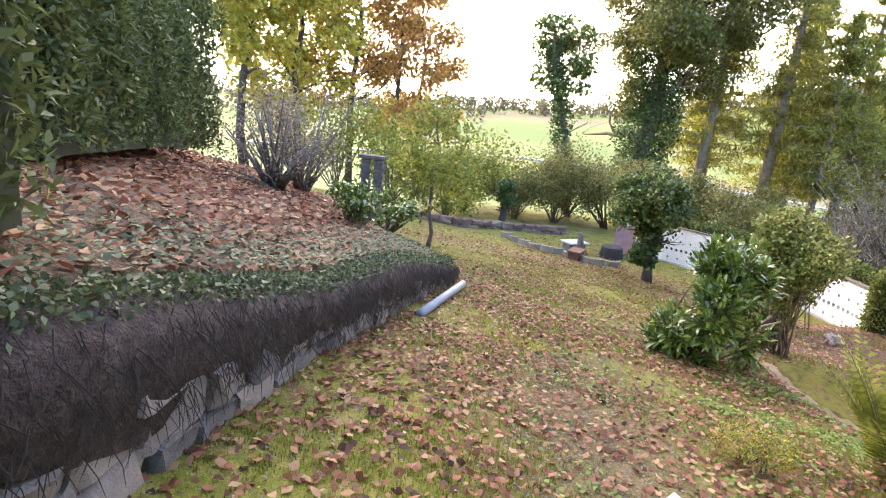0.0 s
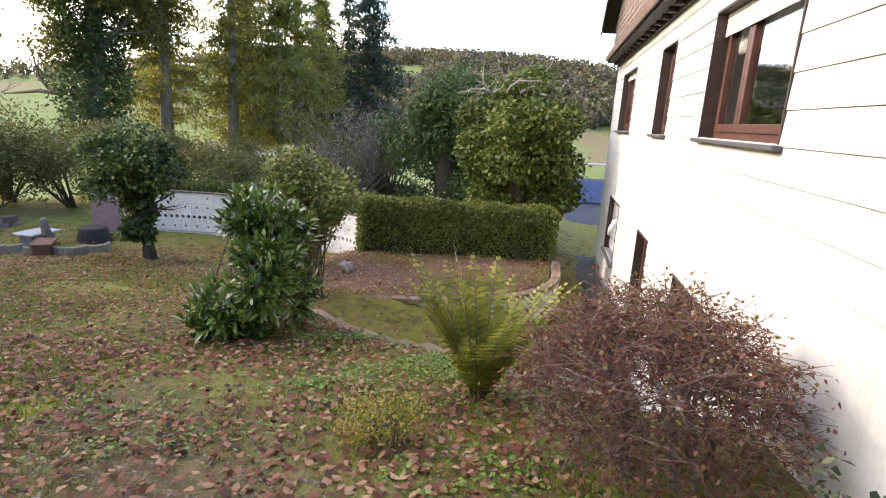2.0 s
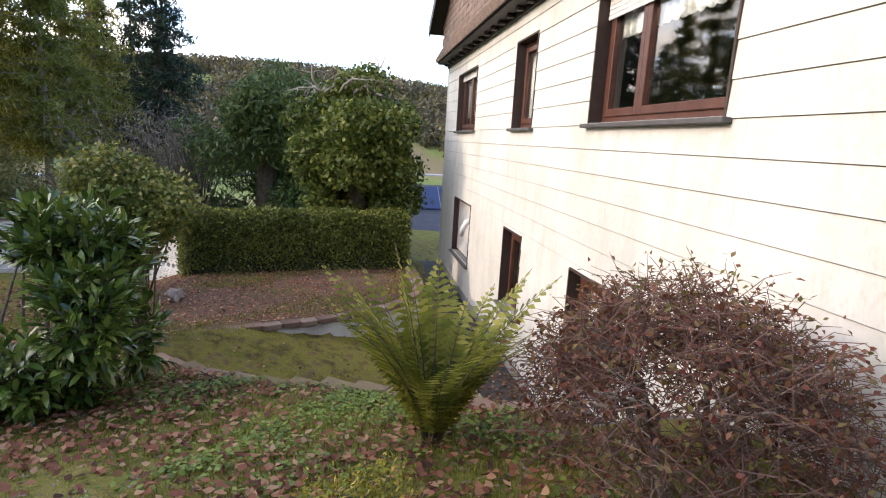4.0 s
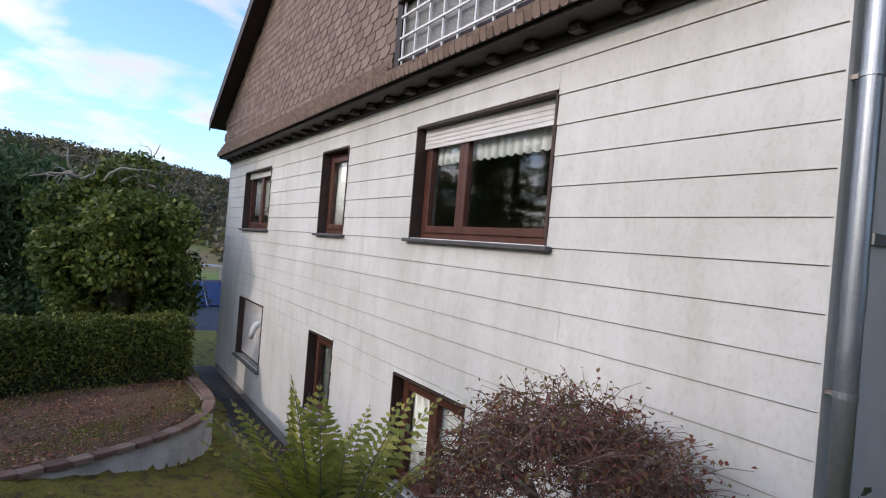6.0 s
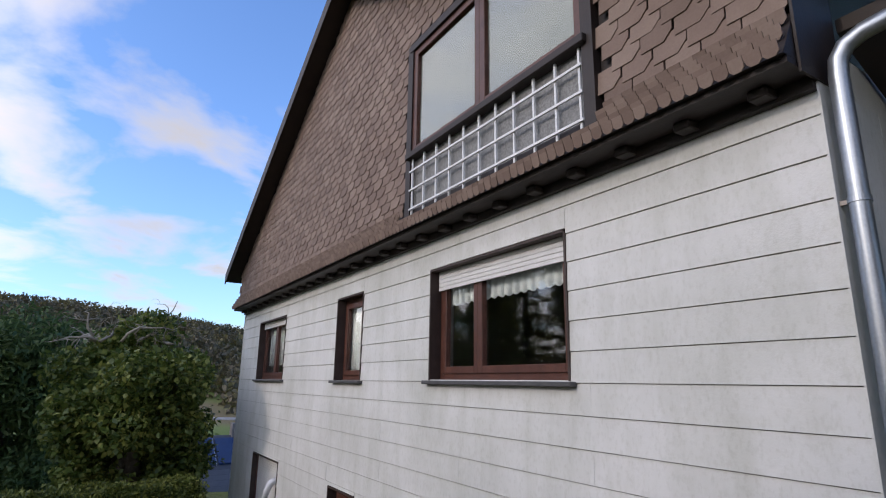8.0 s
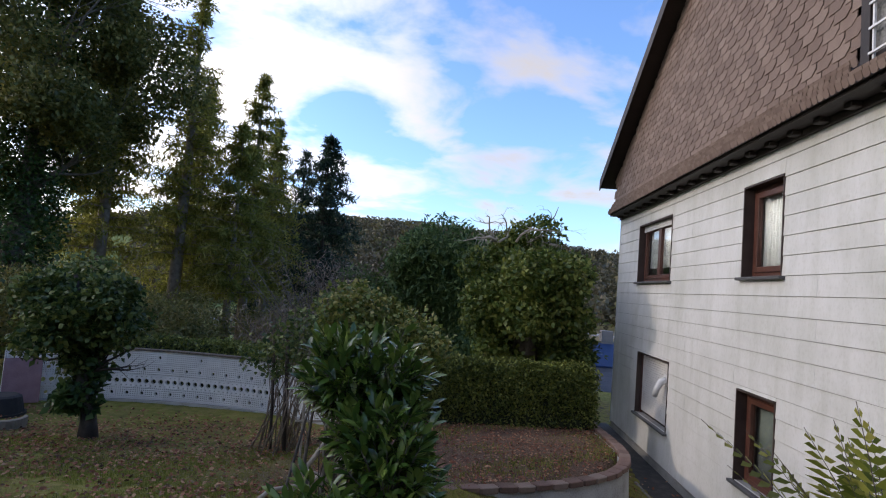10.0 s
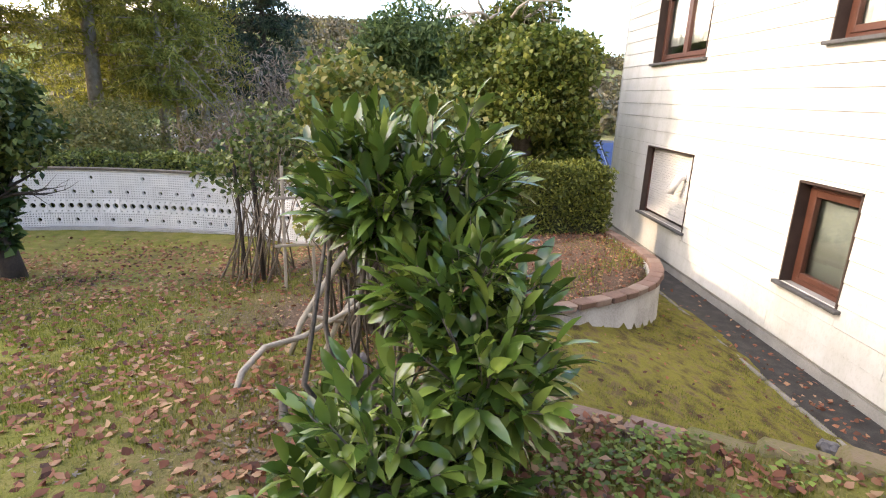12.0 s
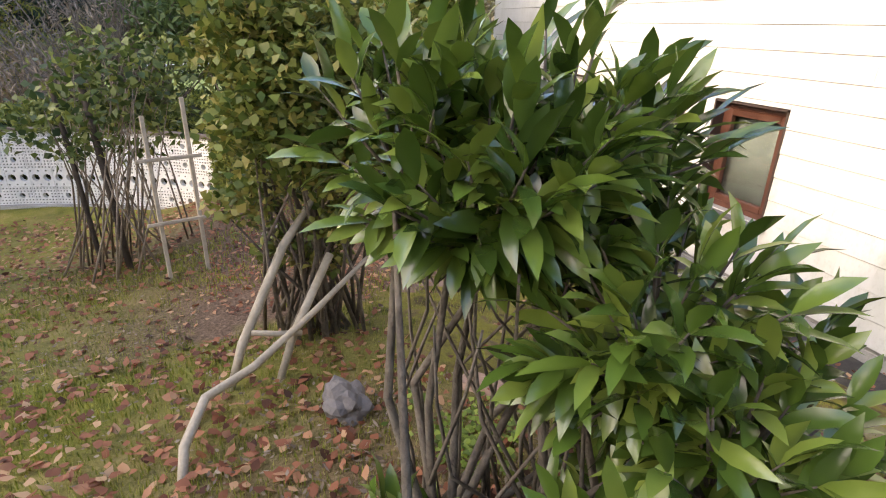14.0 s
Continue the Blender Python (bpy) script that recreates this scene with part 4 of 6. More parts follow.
def conifer(name, label, at, hgt, radius, mat, n, seed, leaf=(0.22, 0.06), first=0.08, droop=0.25, bark="darkbark", dense=2.4, wild=0.35):
    """Trunk, tiers of drooping boughs, and needles sprays along them."""
    rng, rnd = np.random.default_rng(seed), random.Random(seed)
    e, inv = grown(name, label, "tree", at)
    b = Vector(at)
    keep(tubes("trunk", [([b, b + Vector((0.05, 0, hgt * 0.5)), b + Vector((0, 0.04, hgt))], [0.018 * hgt, 0.011 * hgt, 0.01])], M[bark], e, sides=8), inv)
    boughs, P = [], []
    tiers = int(hgt * dense)
    per = n // (tiers * 6)
    for i in range(tiers):
        t = first + (1 - first) * (i + rnd.random() * 0.5) / tiers
        r = radius * (1 - t) ** 0.85 + 0.12
        for k in range(6):
            a = rnd.uniform(0, 2 * math.pi)
            ln = r * rnd.uniform(1 - wild, 1 + wild * 0.6)
            p0 = b + Vector((0, 0, hgt * t))
            tip = p0 + Vector((math.cos(a) * ln, math.sin(a) * ln, -droop * ln + rnd.uniform(-0.02, 0.26) * ln))
            midp = p0.lerp(tip, 0.5) + Vector((0, 0, 0.08 * ln))
            boughs.append(([p0, midp, tip], [0.02 + 0.006 * ln, 0.014, 0.006]))
            for _ in range(max(4, int(per * (0.4 + ln / radius)))):
                u = rnd.uniform(0.12, 1.02)
                q = p0.lerp(midp, u * 2) if u < 0.5 else midp.lerp(tip, u * 2 - 1)
                P.append(q + Vector((rnd.gauss(0, 0.10 * ln * (1.1 - u) + 0.03), rnd.gauss(0, 0.10 * ln * (1.1 - u) + 0.03), rnd.gauss(-0.05, 0.07))))
    keep(tagged(tubes("boughwork", boughs, M[bark], e, sides=4), kind="stuff"), inv)
    keep(leaves("needle_cover", np.array([tuple(p) for p in P]), leaf[0], leaf[1], mat, e, seed=seed, up=-0.25), inv)
    return e


def shrub(name, label, at, blobs, mat, n, seed, leaf=(0.06, 0.04), stems=10, bark="bark", category="shrub", shell=0.3, r0=0.018, kind="", foot=0.12):
    rng, rnd = np.random.default_rng(seed), random.Random(seed)
    e, inv = grown(name, label, category, at, kind)
    out = []
    for i in range(stems):
        c, r = rnd.choice(blobs)
        tgt = Vector(c) + Vector([rnd.uniform(-.6, .6) * k for k in r])
        p0 = Vector(at) + Vector((rnd.uniform(-foot, foot), rnd.uniform(-foot, foot), -0.03))
        mid = p0.lerp(tgt, 0.5) + Vector((rnd.uniform(-.1, .1), rnd.uniform(-.1, .1), 0.05))
        out.append(([p0, mid, tgt], [r0, r0 * 0.7, r0 * 0.3]))
    keep(tubes("stemwork", out, M[bark], e, sides=5), inv)
    if n:
        keep(leaves("foliage", blob_points(n, blobs, rng, shell), leaf[0], leaf[1], mat, e, seed=seed, up=0.1), inv)
    return e

# ---- planting ----
conifer("spruce", "dark green spruce with ragged top behind the garden", (31, 11.5, -5.5), 14.2, 4.6, M["spruce"], 20000, 21, leaf=(0.32, 0.08))
conifer("spruce", "slim dark green spruce behind the garden", (32.5, 13.2, -5.5), 13.6, 3.6, M["spruce"], 8000, 22, leaf=(0.32, 0.08))
conifer("spruce", "slim dark green spruce behind the garden", (33.5, 15.2, -5.5), 13.2, 3.4, M["spruce"], 8000, 23, leaf=(0.32, 0.08))
for i, (x, y, hh) in enumerate(((24, 15.5, 16), (26, 13.4, 13), (22.5, 17.8, 16), (27.5, 16.6, 13.5), (25, 19.5, 14), (29, 13.6, 12.5), (23.5, 13.0, 9.5), (30, 18.6, 14))):
    conifer("larch", "tall yellow-green larch with bare lower trunk", (x, y, H(x, y) - 0.1), hh, 3.0, M["larch"], 10500, 30 + i, leaf=(0.28, 0.065), first=0.26, droop=0.16, bark="larchbark", dense=1.9, wild=0.6)
broad_tree("oak_tree", "tall tree with thick dark ivy on its trunk", (19.3, 18.3, H(19.3, 18.3) - 0.1), 16, 4.6, M["oakleaf"], 60000, 41, leaf=(0.17, 0.11), trunk=0.45, crown_from=0.32, n_clumps=80, clump=0.95, ivy=(1.35, 0.1, 0.8, 20000))
broad_tree("leaning_tree", "thin leaning tree with ivy on its trunk", (15.6, 18.6, H(15.6, 18.6) - 0.1), 8.5, 1.4, M["ivymix"], 2600, 42, leaf=(0.2, 0.14), trunk=0.16, lean=(-1.3, 1.0), crown_from=0.5, n_clumps=14, clump=0.6, ivy=(0.35, 0.1, 0.9, 3600))


def mound():
    rng, rnd = np.random.default_rng(51), random.Random(5)
    at = (15.3, 2.0, H(15.3, 2.0))
    e, inv = grown("ivy_mound", "round tree crown wholly overgrown with ivy", "tree", at)
    bl = [q for q in clumps(76, (15.3, 2.05, 0.5), (1.6, 1.6, 2.1), 0.55, rng) if q[0][2] > -0.75]
    keep(leaves("crown", blob_points(36000, bl, rng, 0.4), 0.13, 0.10, M["moundleaf"], e, seed=51, up=-0.2), inv)
    keep(tubes("trunk", [([(15.3, 2.0, at[2] - 0.2), (15.3, 2.0, 0.0), (15.2, 2.0, 1.8)], [0.35, 0.3, 0.14])], M["bark"], e), inv)
    out = []
    for i in range(16):
        limb((15.3 + rnd.uniform(-.6, .6), 2.3 + rnd.uniform(-0.9, 1.0), 2.1), (rnd.uniform(-1, 1), rnd.uniform(-1, 1), 0.9), rnd.uniform(0.7, 1.2), 0.035, rnd, 2, out, 0.6, 0.12)
    keep(tubes("dead_branchwork", out, M["palewood"], e, "bare bleached branches", sides=5), inv)
    at = (20.3, 4.9, H(20.3, 4.9))
    e, inv = grown("old_conifer", "broad dark green old conifer behind the hedge", "tree", at)
    bl = clumps(54, (20.3, 4.9, 0.4), (2.3, 2.5, 3.1), 0.85, rng)
    keep(leaves("needle_cover", blob_points(26000, bl, rng, 0.35), 0.26, 0.075, M["thuja"], e, seed=52, up=-0.3), inv)
    keep(tubes("trunk", [([(20.3, 4.9, at[2] - 0.2), (20.3, 4.9, 0.0), (20.3, 4.9, 2.4)], [0.4, 0.3, 0.1])], M["bark"], e), inv)


mound()

# ivy-covered small tree on the lawn
broad_tree("ivy_tree", "small leaning lawn tree wrapped in ivy", (10.0, 9.0, H(10.0, 9.0) - 0.05), 2.75, 0.85, M["ivymix"], 11000, 61, leaf=(0.095, 0.075), trunk=0.12, lean=(0.0, 0.5), crown_from=0.40, n_clumps=34, clump=0.36, bark="darkbark", ivy=(0.2, 0.22, 0.85, 2600))
broad_tree("sapling", "young yellow-green tree on the lawn", (4.27, 9.5, H(4.27, 9.5) - 0.05), 2.9, 1.0, M["greenyellow"], 2600, 62, leaf=(0.10, 0.06), trunk=0.045, crown_from=0.35, n_clumps=24, clump=0.4)

# laurel
def laurel():
    rng, rnd = np.random.default_rng(71), random.Random(71)
    at = (5.5, 4.2, H(5.5, 4.2))
    e, inv = grown("laurel_bush", "glossy green laurel bush with long leaves", "bush", at)
    z = at[2]
    blobs = [((5.62, 4.06, z + 1.17), (0.36, 0.35, 0.30)), ((5.70, 3.94, z + 1.00), (0.24, 0.24, 0.24)), ((5.56, 4.24, z + 1.12), (0.26, 0.26, 0.20)),
             ((4.93, 4.18, z + 0.42), (0.25, 0.28, 0.24)), ((5.08, 4.00, z + 0.20), (0.26, 0.24, 0.16)), ((5.12, 3.84, z + 0.62), (0.25, 0.24, 0.26)),
             ((5.30, 3.92, z + 0.86), (0.27, 0.28, 0.26)), ((5.68, 4.38, z + 1.22), (0.24, 0.24, 0.22)), ((5.62, 3.72, z + 0.40), (0.20, 0.18, 0.30)), ((5.42, 4.42, z + 0.16), (0.16, 0.12, 0.10)), ((4.95, 4.34, z + 0.22), (0.22, 0.20, 0.17))]
    stems, P, D = [], [], []
    for i in range(22):
        a = rnd.uniform(0, 6.28)
        p0 = Vector((at[0] + 0.16 * math.cos(a), at[1] + 0.16 * math.sin(a), z - 0.05))
        c, r = blobs[i % len(blobs)]
        tgt = Vector(c) + Vector([rnd.uniform(-.5, .5) * k for k in r])
        mid = p0.lerp(tgt, 0.45) + Vector((rnd.uniform(-.24, .24), rnd.uniform(-.24, .24), rnd.uniform(-.08, .08)))
        stems.append(([p0, p0.lerp(mid, 0.5), mid, mid.lerp(tgt, 0.55), tgt], [0.018, 0.014, 0.012, 0.009, 0.005]))
    pts = blob_points(480, blobs, rng, 0.6)
    cent = np.array([b[0] for b in blobs])
    for q in pts:
        c = cent[np.argmin(((cent - q) ** 2).sum(1))]
        d = q - c; d[2] += 0.16; d /= np.linalg.norm(d) + 1e-9
        stems.append(([Vector(q) - Vector(d) * 0.22, Vector(q) - Vector(d) * 0.05, Vector(q) + Vector(d) * 0.05], [0.005, 0.004, 0.002]))
        for k in range(9):
            ax = rng.normal(size=3); ax -= d * ax.dot(d); ax /= np.linalg.norm(ax)
            spread = 0.35 + 0.1 * k
            v = d * (1.0 - 0.07 * k) + ax * spread
            v[2] -= 0.03 * k
            v /= np.linalg.norm(v)
            P.append(q + d * (0.05 - 0.022 * k)); D.append(v)
    for i in range(22):
        a, k = rnd.uniform(0, 6.28), rnd.uniform(0.05, 0.30)
        p0 = Vector((at[0] + 0.1 + k * math.cos(a), at[1] - 0.1 + k * math.sin(a), z - 0.05))
        tgt = Vector((5.62 + rnd.uniform(-.3, .3), 4.1 + rnd.uniform(-.35, .35), z + rnd.uniform(0.8, 1.1)))
        mid = p0.lerp(tgt, 0.5) + Vector((rnd.uniform(-.2, .2), rnd.uniform(-.2, .2), 0))
        stems.append(([p0, p0.lerp(mid, 0.55) + Vector((rnd.uniform(-.04, .04), rnd.uniform(-.04, .04), 0)), mid, mid.lerp(tgt, 0.5) + Vector((rnd.uniform(-.05, .05), rnd.uniform(-.05, .05), 0)), tgt], [0.008, 0.007, 0.006, 0.005, 0.003]))
    for st in stems[:22]:
        keep(tubes("stem", [st], M["bark"], e, sides=7), inv)
    keep(tagged(tubes("twigwork", stems[22:], M["bark"], e, sides=4), kind="stuff"), inv)
    keep(long_leaves("foliage", np.array(P), np.array(D), 0.155, 0.044, M["laurel"], e, seed=72), inv)


laurel()
# ivy in flower over old stems, behind the laurel
z9 = H(7.5, 4.4)
ivy_blobs = clumps(26, (7.45, 4.35, z9 + 1.55), (0.62, 0.62, 0.52), 0.26, np.random.default_rng(75)) + clumps(7, (7.5, 4.5, z9 + 0.75), (0.4, 0.4, 0.35), 0.16, np.random.default_rng(76))
shrub("ivy_shrub", "yellow-green flowering ivy over old elder stems", (7.6, 4.5, z9), ivy_blobs, M["ivyyellow"], 15000, 73, leaf=(0.055, 0.045), stems=48, shell=0.15, r0=0.014, foot=0.3)
shrub("elder_bush", "bare upright elder stems with few leaves", (9.9, 5.95, H(9.9, 5.95)), [((9.9, 6.0, -0.3), (0.5, 0.8, 0.4)), ((9.8, 5.7, 0.1), (0.5, 0.6, 0.4))], M["ivymix"], 1500, 74, leaf=(0.08, 0.06), stems=40, r0=0.011, foot=0.55, bark="larchbark")


def barberry():
    rng, rnd = np.random.default_rng(81), random.Random(81)
    at = (3.25, 0.42, H(3.25, 0.42))
    e, inv = grown("barberry_bush", "dense brown-red barberry bush of fine thorny twigs", "bush", at)
    z = at[2]
    out, P = [], []
    c = Vector((3.36, 0.52, z + 0.34))
    for i in range(16):
        a = rnd.uniform(0, 6.28)
        d = Vector((math.cos(a) * 0.9, math.sin(a) * 0.9, rnd.uniform(0.2, 0.9))).normalized()
        foot = Vector(at) + Vector((math.cos(a) * 0.22, math.sin(a) * 0.22, -0.04))
        knee = foot.lerp(c + d * 0.3, 0.55) + Vector((rnd.uniform(-.08, .08), rnd.uniform(-.08, .08), -0.03))
        out.append(([foot, knee, c + d * 0.28, c + d * 0.62], [0.024, 0.02, 0.015, 0.007]))
    for st in out:
        keep(tubes("stem", [st], M["palewood"] if st[0][0].x < 3.2 else M["bark"], e, sides=6), inv)
    tw = []
    for i in range(2300):
        u = rng.normal(size=3); u[2] = abs(u[2]) * 1.2 - 0.12; u /= np.linalg.norm(u)
        r = np.array((0.80, 0.74, 0.64)) * rnd.uniform(0.30, 1.06) ** 0.5
        p = c + Vector(u * r)
        d = Vector((u[0] * 0.5 + rnd.uniform(-1, 1), u[1] * 0.5 + rnd.uniform(-1, 1), u[2] * 0.4 + rnd.uniform(-.8, .6))).normalized()
        q = p + d * rnd.uniform(0.07, 0.16)
        s = q + (d + Vector((rnd.uniform(-.6, .6), rnd.uniform(-.6, .6), -0.5))).normalized() * rnd.uniform(0.05, 0.13)
        tw.append(([p - d * 0.1, q, s], [0.0028, 0.0022, 0.0011]))
        P += [tuple(q), tuple(s), tuple(p.lerp(q, 0.5))]
    keep(tagged(tubes("twigwork", tw, M["twig"], e, sides=3, smooth=False), kind="stuff"), inv)
    P = np.array(P) + rng.normal(0, 0.012, (len(P), 3))
    keep(leaves("foliage", P, 0.034, 0.021, M["barberry"], e, seed=82), inv)


barberry()


def fern(at, size, n, seed):
    rng, rnd = np.random.default_rng(seed), random.Random(seed)
    e, inv = grown("fern", "upright green fern turning yellow at its tips", "fern", at)
    V = []
    stems = []
    for i in range(n):
        a = rnd.uniform(0, 6.28)
        out = rnd.uniform(0.15, 0.65)
        L = size * rnd.uniform(0.7, 1.1)
        dirh = Vector((math.cos(a), math.sin(a), 0))
        side = Vector((-dirh.y, dirh.x, 0))
        prev = None
        pts = []
        for k in range(26):
            t = k / 25
            p = Vector(at) + dirh * (0.05 + L * out * (t ** 1.5)) + Vector((0, 0, L * (t - 0.32 * out * t * t)))
            pts.append(p)
        V = []
        for k in range(3, 25):
            t = k / 25
            w = L * 0.17 * math.sin(min(1, (1 - t) * 1.35) * math.pi * 0.62) * (0.4 + 0.6 * min(1, t * 4))
            d = (pts[k + 1] - pts[k]).normalized()
            for sg in (1, -1):
                tip = pts[k] + side * sg * w + d * w * 0.35 - Vector((0, 0, w * 0.18))
                hw = d * L * 0.016
                m = pts[k].lerp(tip, 0.4)
                V += [pts[k] - hw * 0.5, m - hw, tip, m + hw]
        fr_ = keep(fast("frond", np.array([tuple(v) for v in V]), 4, M["fern"], e), inv)
        tubes("stalk", [(pts[::5] + [pts[-1]], [0.006, 0.005, 0.004, 0.003, 0.002, 0.0015, 0.001])], M["bark"], fr_, sides=4)


fern((4.1, 1.57, H(4.1, 1.57)), 1.18, 34, 91)
z3 = H(3.12, 2.05)
shrub("yellow_shrub", "small yellowing perennial clump", (3.12, 2.05, z3), [((3.1, 2.1, z3 + 0.16), (0.20, 0.22, 0.16)), ((3.2, 1.9, z3 + 0.2), (0.14, 0.14, 0.14))], M["orchre"], 1500, 92, leaf=(0.03, 0.012), stems=14, r0=0.005)

# ---- house details ----
def shingle_bm(w, h, cut=True):
    """One tile: chamfered at a lower corner, lower edge proud."""
    bm = bmesh.new()
    c = 0.070 if cut else 0.022
    out = [(-w / 2, h), (-w / 2, c), (-w / 2 + c, 0.0), (w / 2 - (0 if cut else c), 0.0), (w / 2, 0.0 if cut else c), (w / 2, h)]
    if cut:
        out.pop(3)
    front = [bm.verts.new((x, 0.017 - 0.012 * z / h, z)) for x, z in out]
    back = [bm.verts.new((x, 0.004 - 0.006 * z / h, z)) for x, z in out]
    bm.faces.new(front[::-1])
    for i in range(len(out)):
        j = (i + 1) % len(out)
        bm.faces.new((front[i], front[j], back[j], back[i]))
    bmesh.ops.recalc_face_normals(bm, faces=bm.faces)
    return bm


BALC = (3.95, 6.92, 3.30, 5.60)


def shingles():
    data = []
    for w, h, cut in ((0.256, 0.19, True), (0.088, 0.085, False)):
        me = bpy.data.meshes.new("shingle")
        bm = shingle_bm(w, h, cut); bm.to_mesh(me); bm.free()
        data.append(me)
    me_far = [np.array([v.co[:] for v in d.vertices]) for d in data]
    polys = [[tuple(p.vertices) for p in d.polygons] for d in data]
    for d in data:
        d.materials.append(M["shingle"])
    rng = random.Random(8)
    spots = []
    # small rows on the flare, then large rows up the gable
    for r in range(5):
        for i in range(int((X1 - X0) / 0.094)):
            x = X0 + 0.05 + i * 0.094 + (0.047 if r % 2 else 0)
            if x < X1:
                spots.append((1, x, TOP + 0.065 + r * 0.062, GY + 0.16 - r * 0.034, -24))
    z, r = TOP + 0.36, 0
    while z < RIDGE_Z:
        n = int((X1 - X0) / 0.27)
        for i in range(n + 1):
            x = X0 + 0.13 + i * 0.27 + 0.09 * (r % 3)
            if x < X1 and z + 0.05 < roof_z(x) - 0.05 and not (BALC[0] - 0.1 < x < BALC[1] + 0.1 and z < BALC[3] and z > BALC[2] - 0.12):
                spots.append((0, x, z, GY, 0))
        z += 0.135; r += 1
    spots = [q for q in spots if not (BALC[0] - 0.1 < q[1] < BALC[1] + 0.1 and q[2] > BALC[2] - 0.1 and q[2] < BALC[3])]
    near = [q for q in spots if 3 < q[1] < 11 and q[2] < 5.2][:300]
    rest = set(map(id, spots)) - set(map(id, near))
    V, F = [], []
    for q in spots:
        m = pose(q[1] + rng.uniform(-.004, .004), q[3] + rng.uniform(0, .003), q[2], q[4] + rng.uniform(-.5, .5), rng.uniform(-.6, .6), 0)
        if id(q) in rest:
            k = q[0]
            F += [tuple(i + len(V) for i in p) for p in polys[k]]
            V += [m @ Vector(v) for v in me_far[k]]
        else:
            ob = new("shingle", data[q[0]])
            ob.parent = gable
            ob.matrix_basis = m
    ob = raw("shingle_rest", V, F, M["shingle_stuff"], gable)
    tagged(ob, kind="stuff")


shingles()
# flare behind the small shingles
bm = bmesh.new()
vs = [bm.verts.new(p) for p in ((X0, GY - 0.2, TOP + 0.40), (X1, GY - 0.2, TOP + 0.40), (X1, GY - 0.03, TOP + 0.40), (X0, GY - 0.03, TOP + 0.40),
                                (X0, WY + 0.0, TOP + 0.072), (X1, WY + 0.0, TOP + 0.072), (X1, GY + 0.155, TOP + 0.072), (X0, GY + 0.155, TOP + 0.072))]
for f in ((0, 1, 2, 3), (4, 7, 6, 5), (3, 2, 6, 7), (0, 4, 5, 1), (1, 5, 6, 2), (0, 3, 7, 4)):
    bm.faces.new([vs[i] for i in f])
bmesh.ops.recalc_face_normals(bm, faces=bm.faces)
hpart("flare", bm, M["darkwood"])
hpart("flare_end", boxes((X0 - 0.02, X0 - 0.004, GY - 0.45, GY + 0.02, TOP + 0.0, TOP + 0.75)), M["darkwood"])


def balcony_window():
    x0, x1, z0, z1 = BALC
    w = empty("window_7", "wide brown gable window behind a white grille", "window", "structure", at=((x0 + x1) / 2, GY, z0))
    inv = Matrix.Translation((-(x0 + x1) / 2, -GY, -z0))

    def p(n, bm, mat, label="", parent=w):
        ob = part(n, bm, mat, parent, label)
        if parent is w:
            ob.matrix_parent_inverse = inv
        return ob
    p("jamb", boxes((x0 - 0.06, x0 + 0.06, GY - 0.03, GY + 0.05, z0 - 0.05, z1), (x1 - 0.06, x1 + 0.06, GY - 0.03, GY + 0.05, z0 - 0.05, z1), (x0, x1, GY - 0.03, GY + 0.06, z1 - 0.1, z1)), M["darkwood"], "dark slate jamb")
    p("panel", boxes((x0 + 0.06, x1 - 0.06, GY - 0.03, GY - 0.01, z0 - 0.04, 4.0)), M["wiremesh"], "dark patterned panel")
    p("rail", boxes((x0, x1, GY - 0.02, GY + 0.10, 4.0, 4.08), bevel=0.008), M["darkwood"], "dark handrail")
    for i in range(11):
        x = x0 + 0.10 + i * (x1 - x0 - 0.2) / 10
        p("grille_bar", boxes((x - 0.011, x + 0.011, GY + 0.025, GY + 0.045, z0 - 0.02, 4.0)), M["grille"])
    for zz in (z0 + 0.06, z0 + 0.30, z0 + 0.54):
        p("grille_bar", boxes((x0 + 0.06, x1 - 0.06, GY + 0.046, GY + 0.062, zz - 0.011, zz + 0.011)), M["grille"])
    n = 2
    for i in range(n):
        xa, xb = x0 + 0.06 + i * (x1 - x0 - 0.12) / n, x0 + 0.06 + (i + 1) * (x1 - x0 - 0.12) / n
        s = p("sash", boxes((xa, xa + 0.09, GY - 0.034, GY + 0.03, 4.08, z1 - 0.1), (xb - 0.09, xb, GY - 0.034, GY + 0.03, 4.08, z1 - 0.1),
                            (xa + 0.09, xb - 0.09, GY - 0.034, GY + 0.03, 4.08, 4.17), (xa + 0.09, xb - 0.09, GY - 0.034, GY + 0.03, z1 - 0.19, z1 - 0.1), bevel=0.006), M["framewood"])
        g = part("pane", boxes((xa + 0.085, xb - 0.085, GY - 0.012, GY - 0.006, 4.165, z1 - 0.185)), M["glass"], s, "clear glass")
        g.visible_shadow = False
        p("blind", boxes((xa + 0.09, xb - 0.09, GY - 0.034, GY - 0.028, 4.17, z1 - 0.19)), M["greyblind"], "grey curtain")


balcony_window()


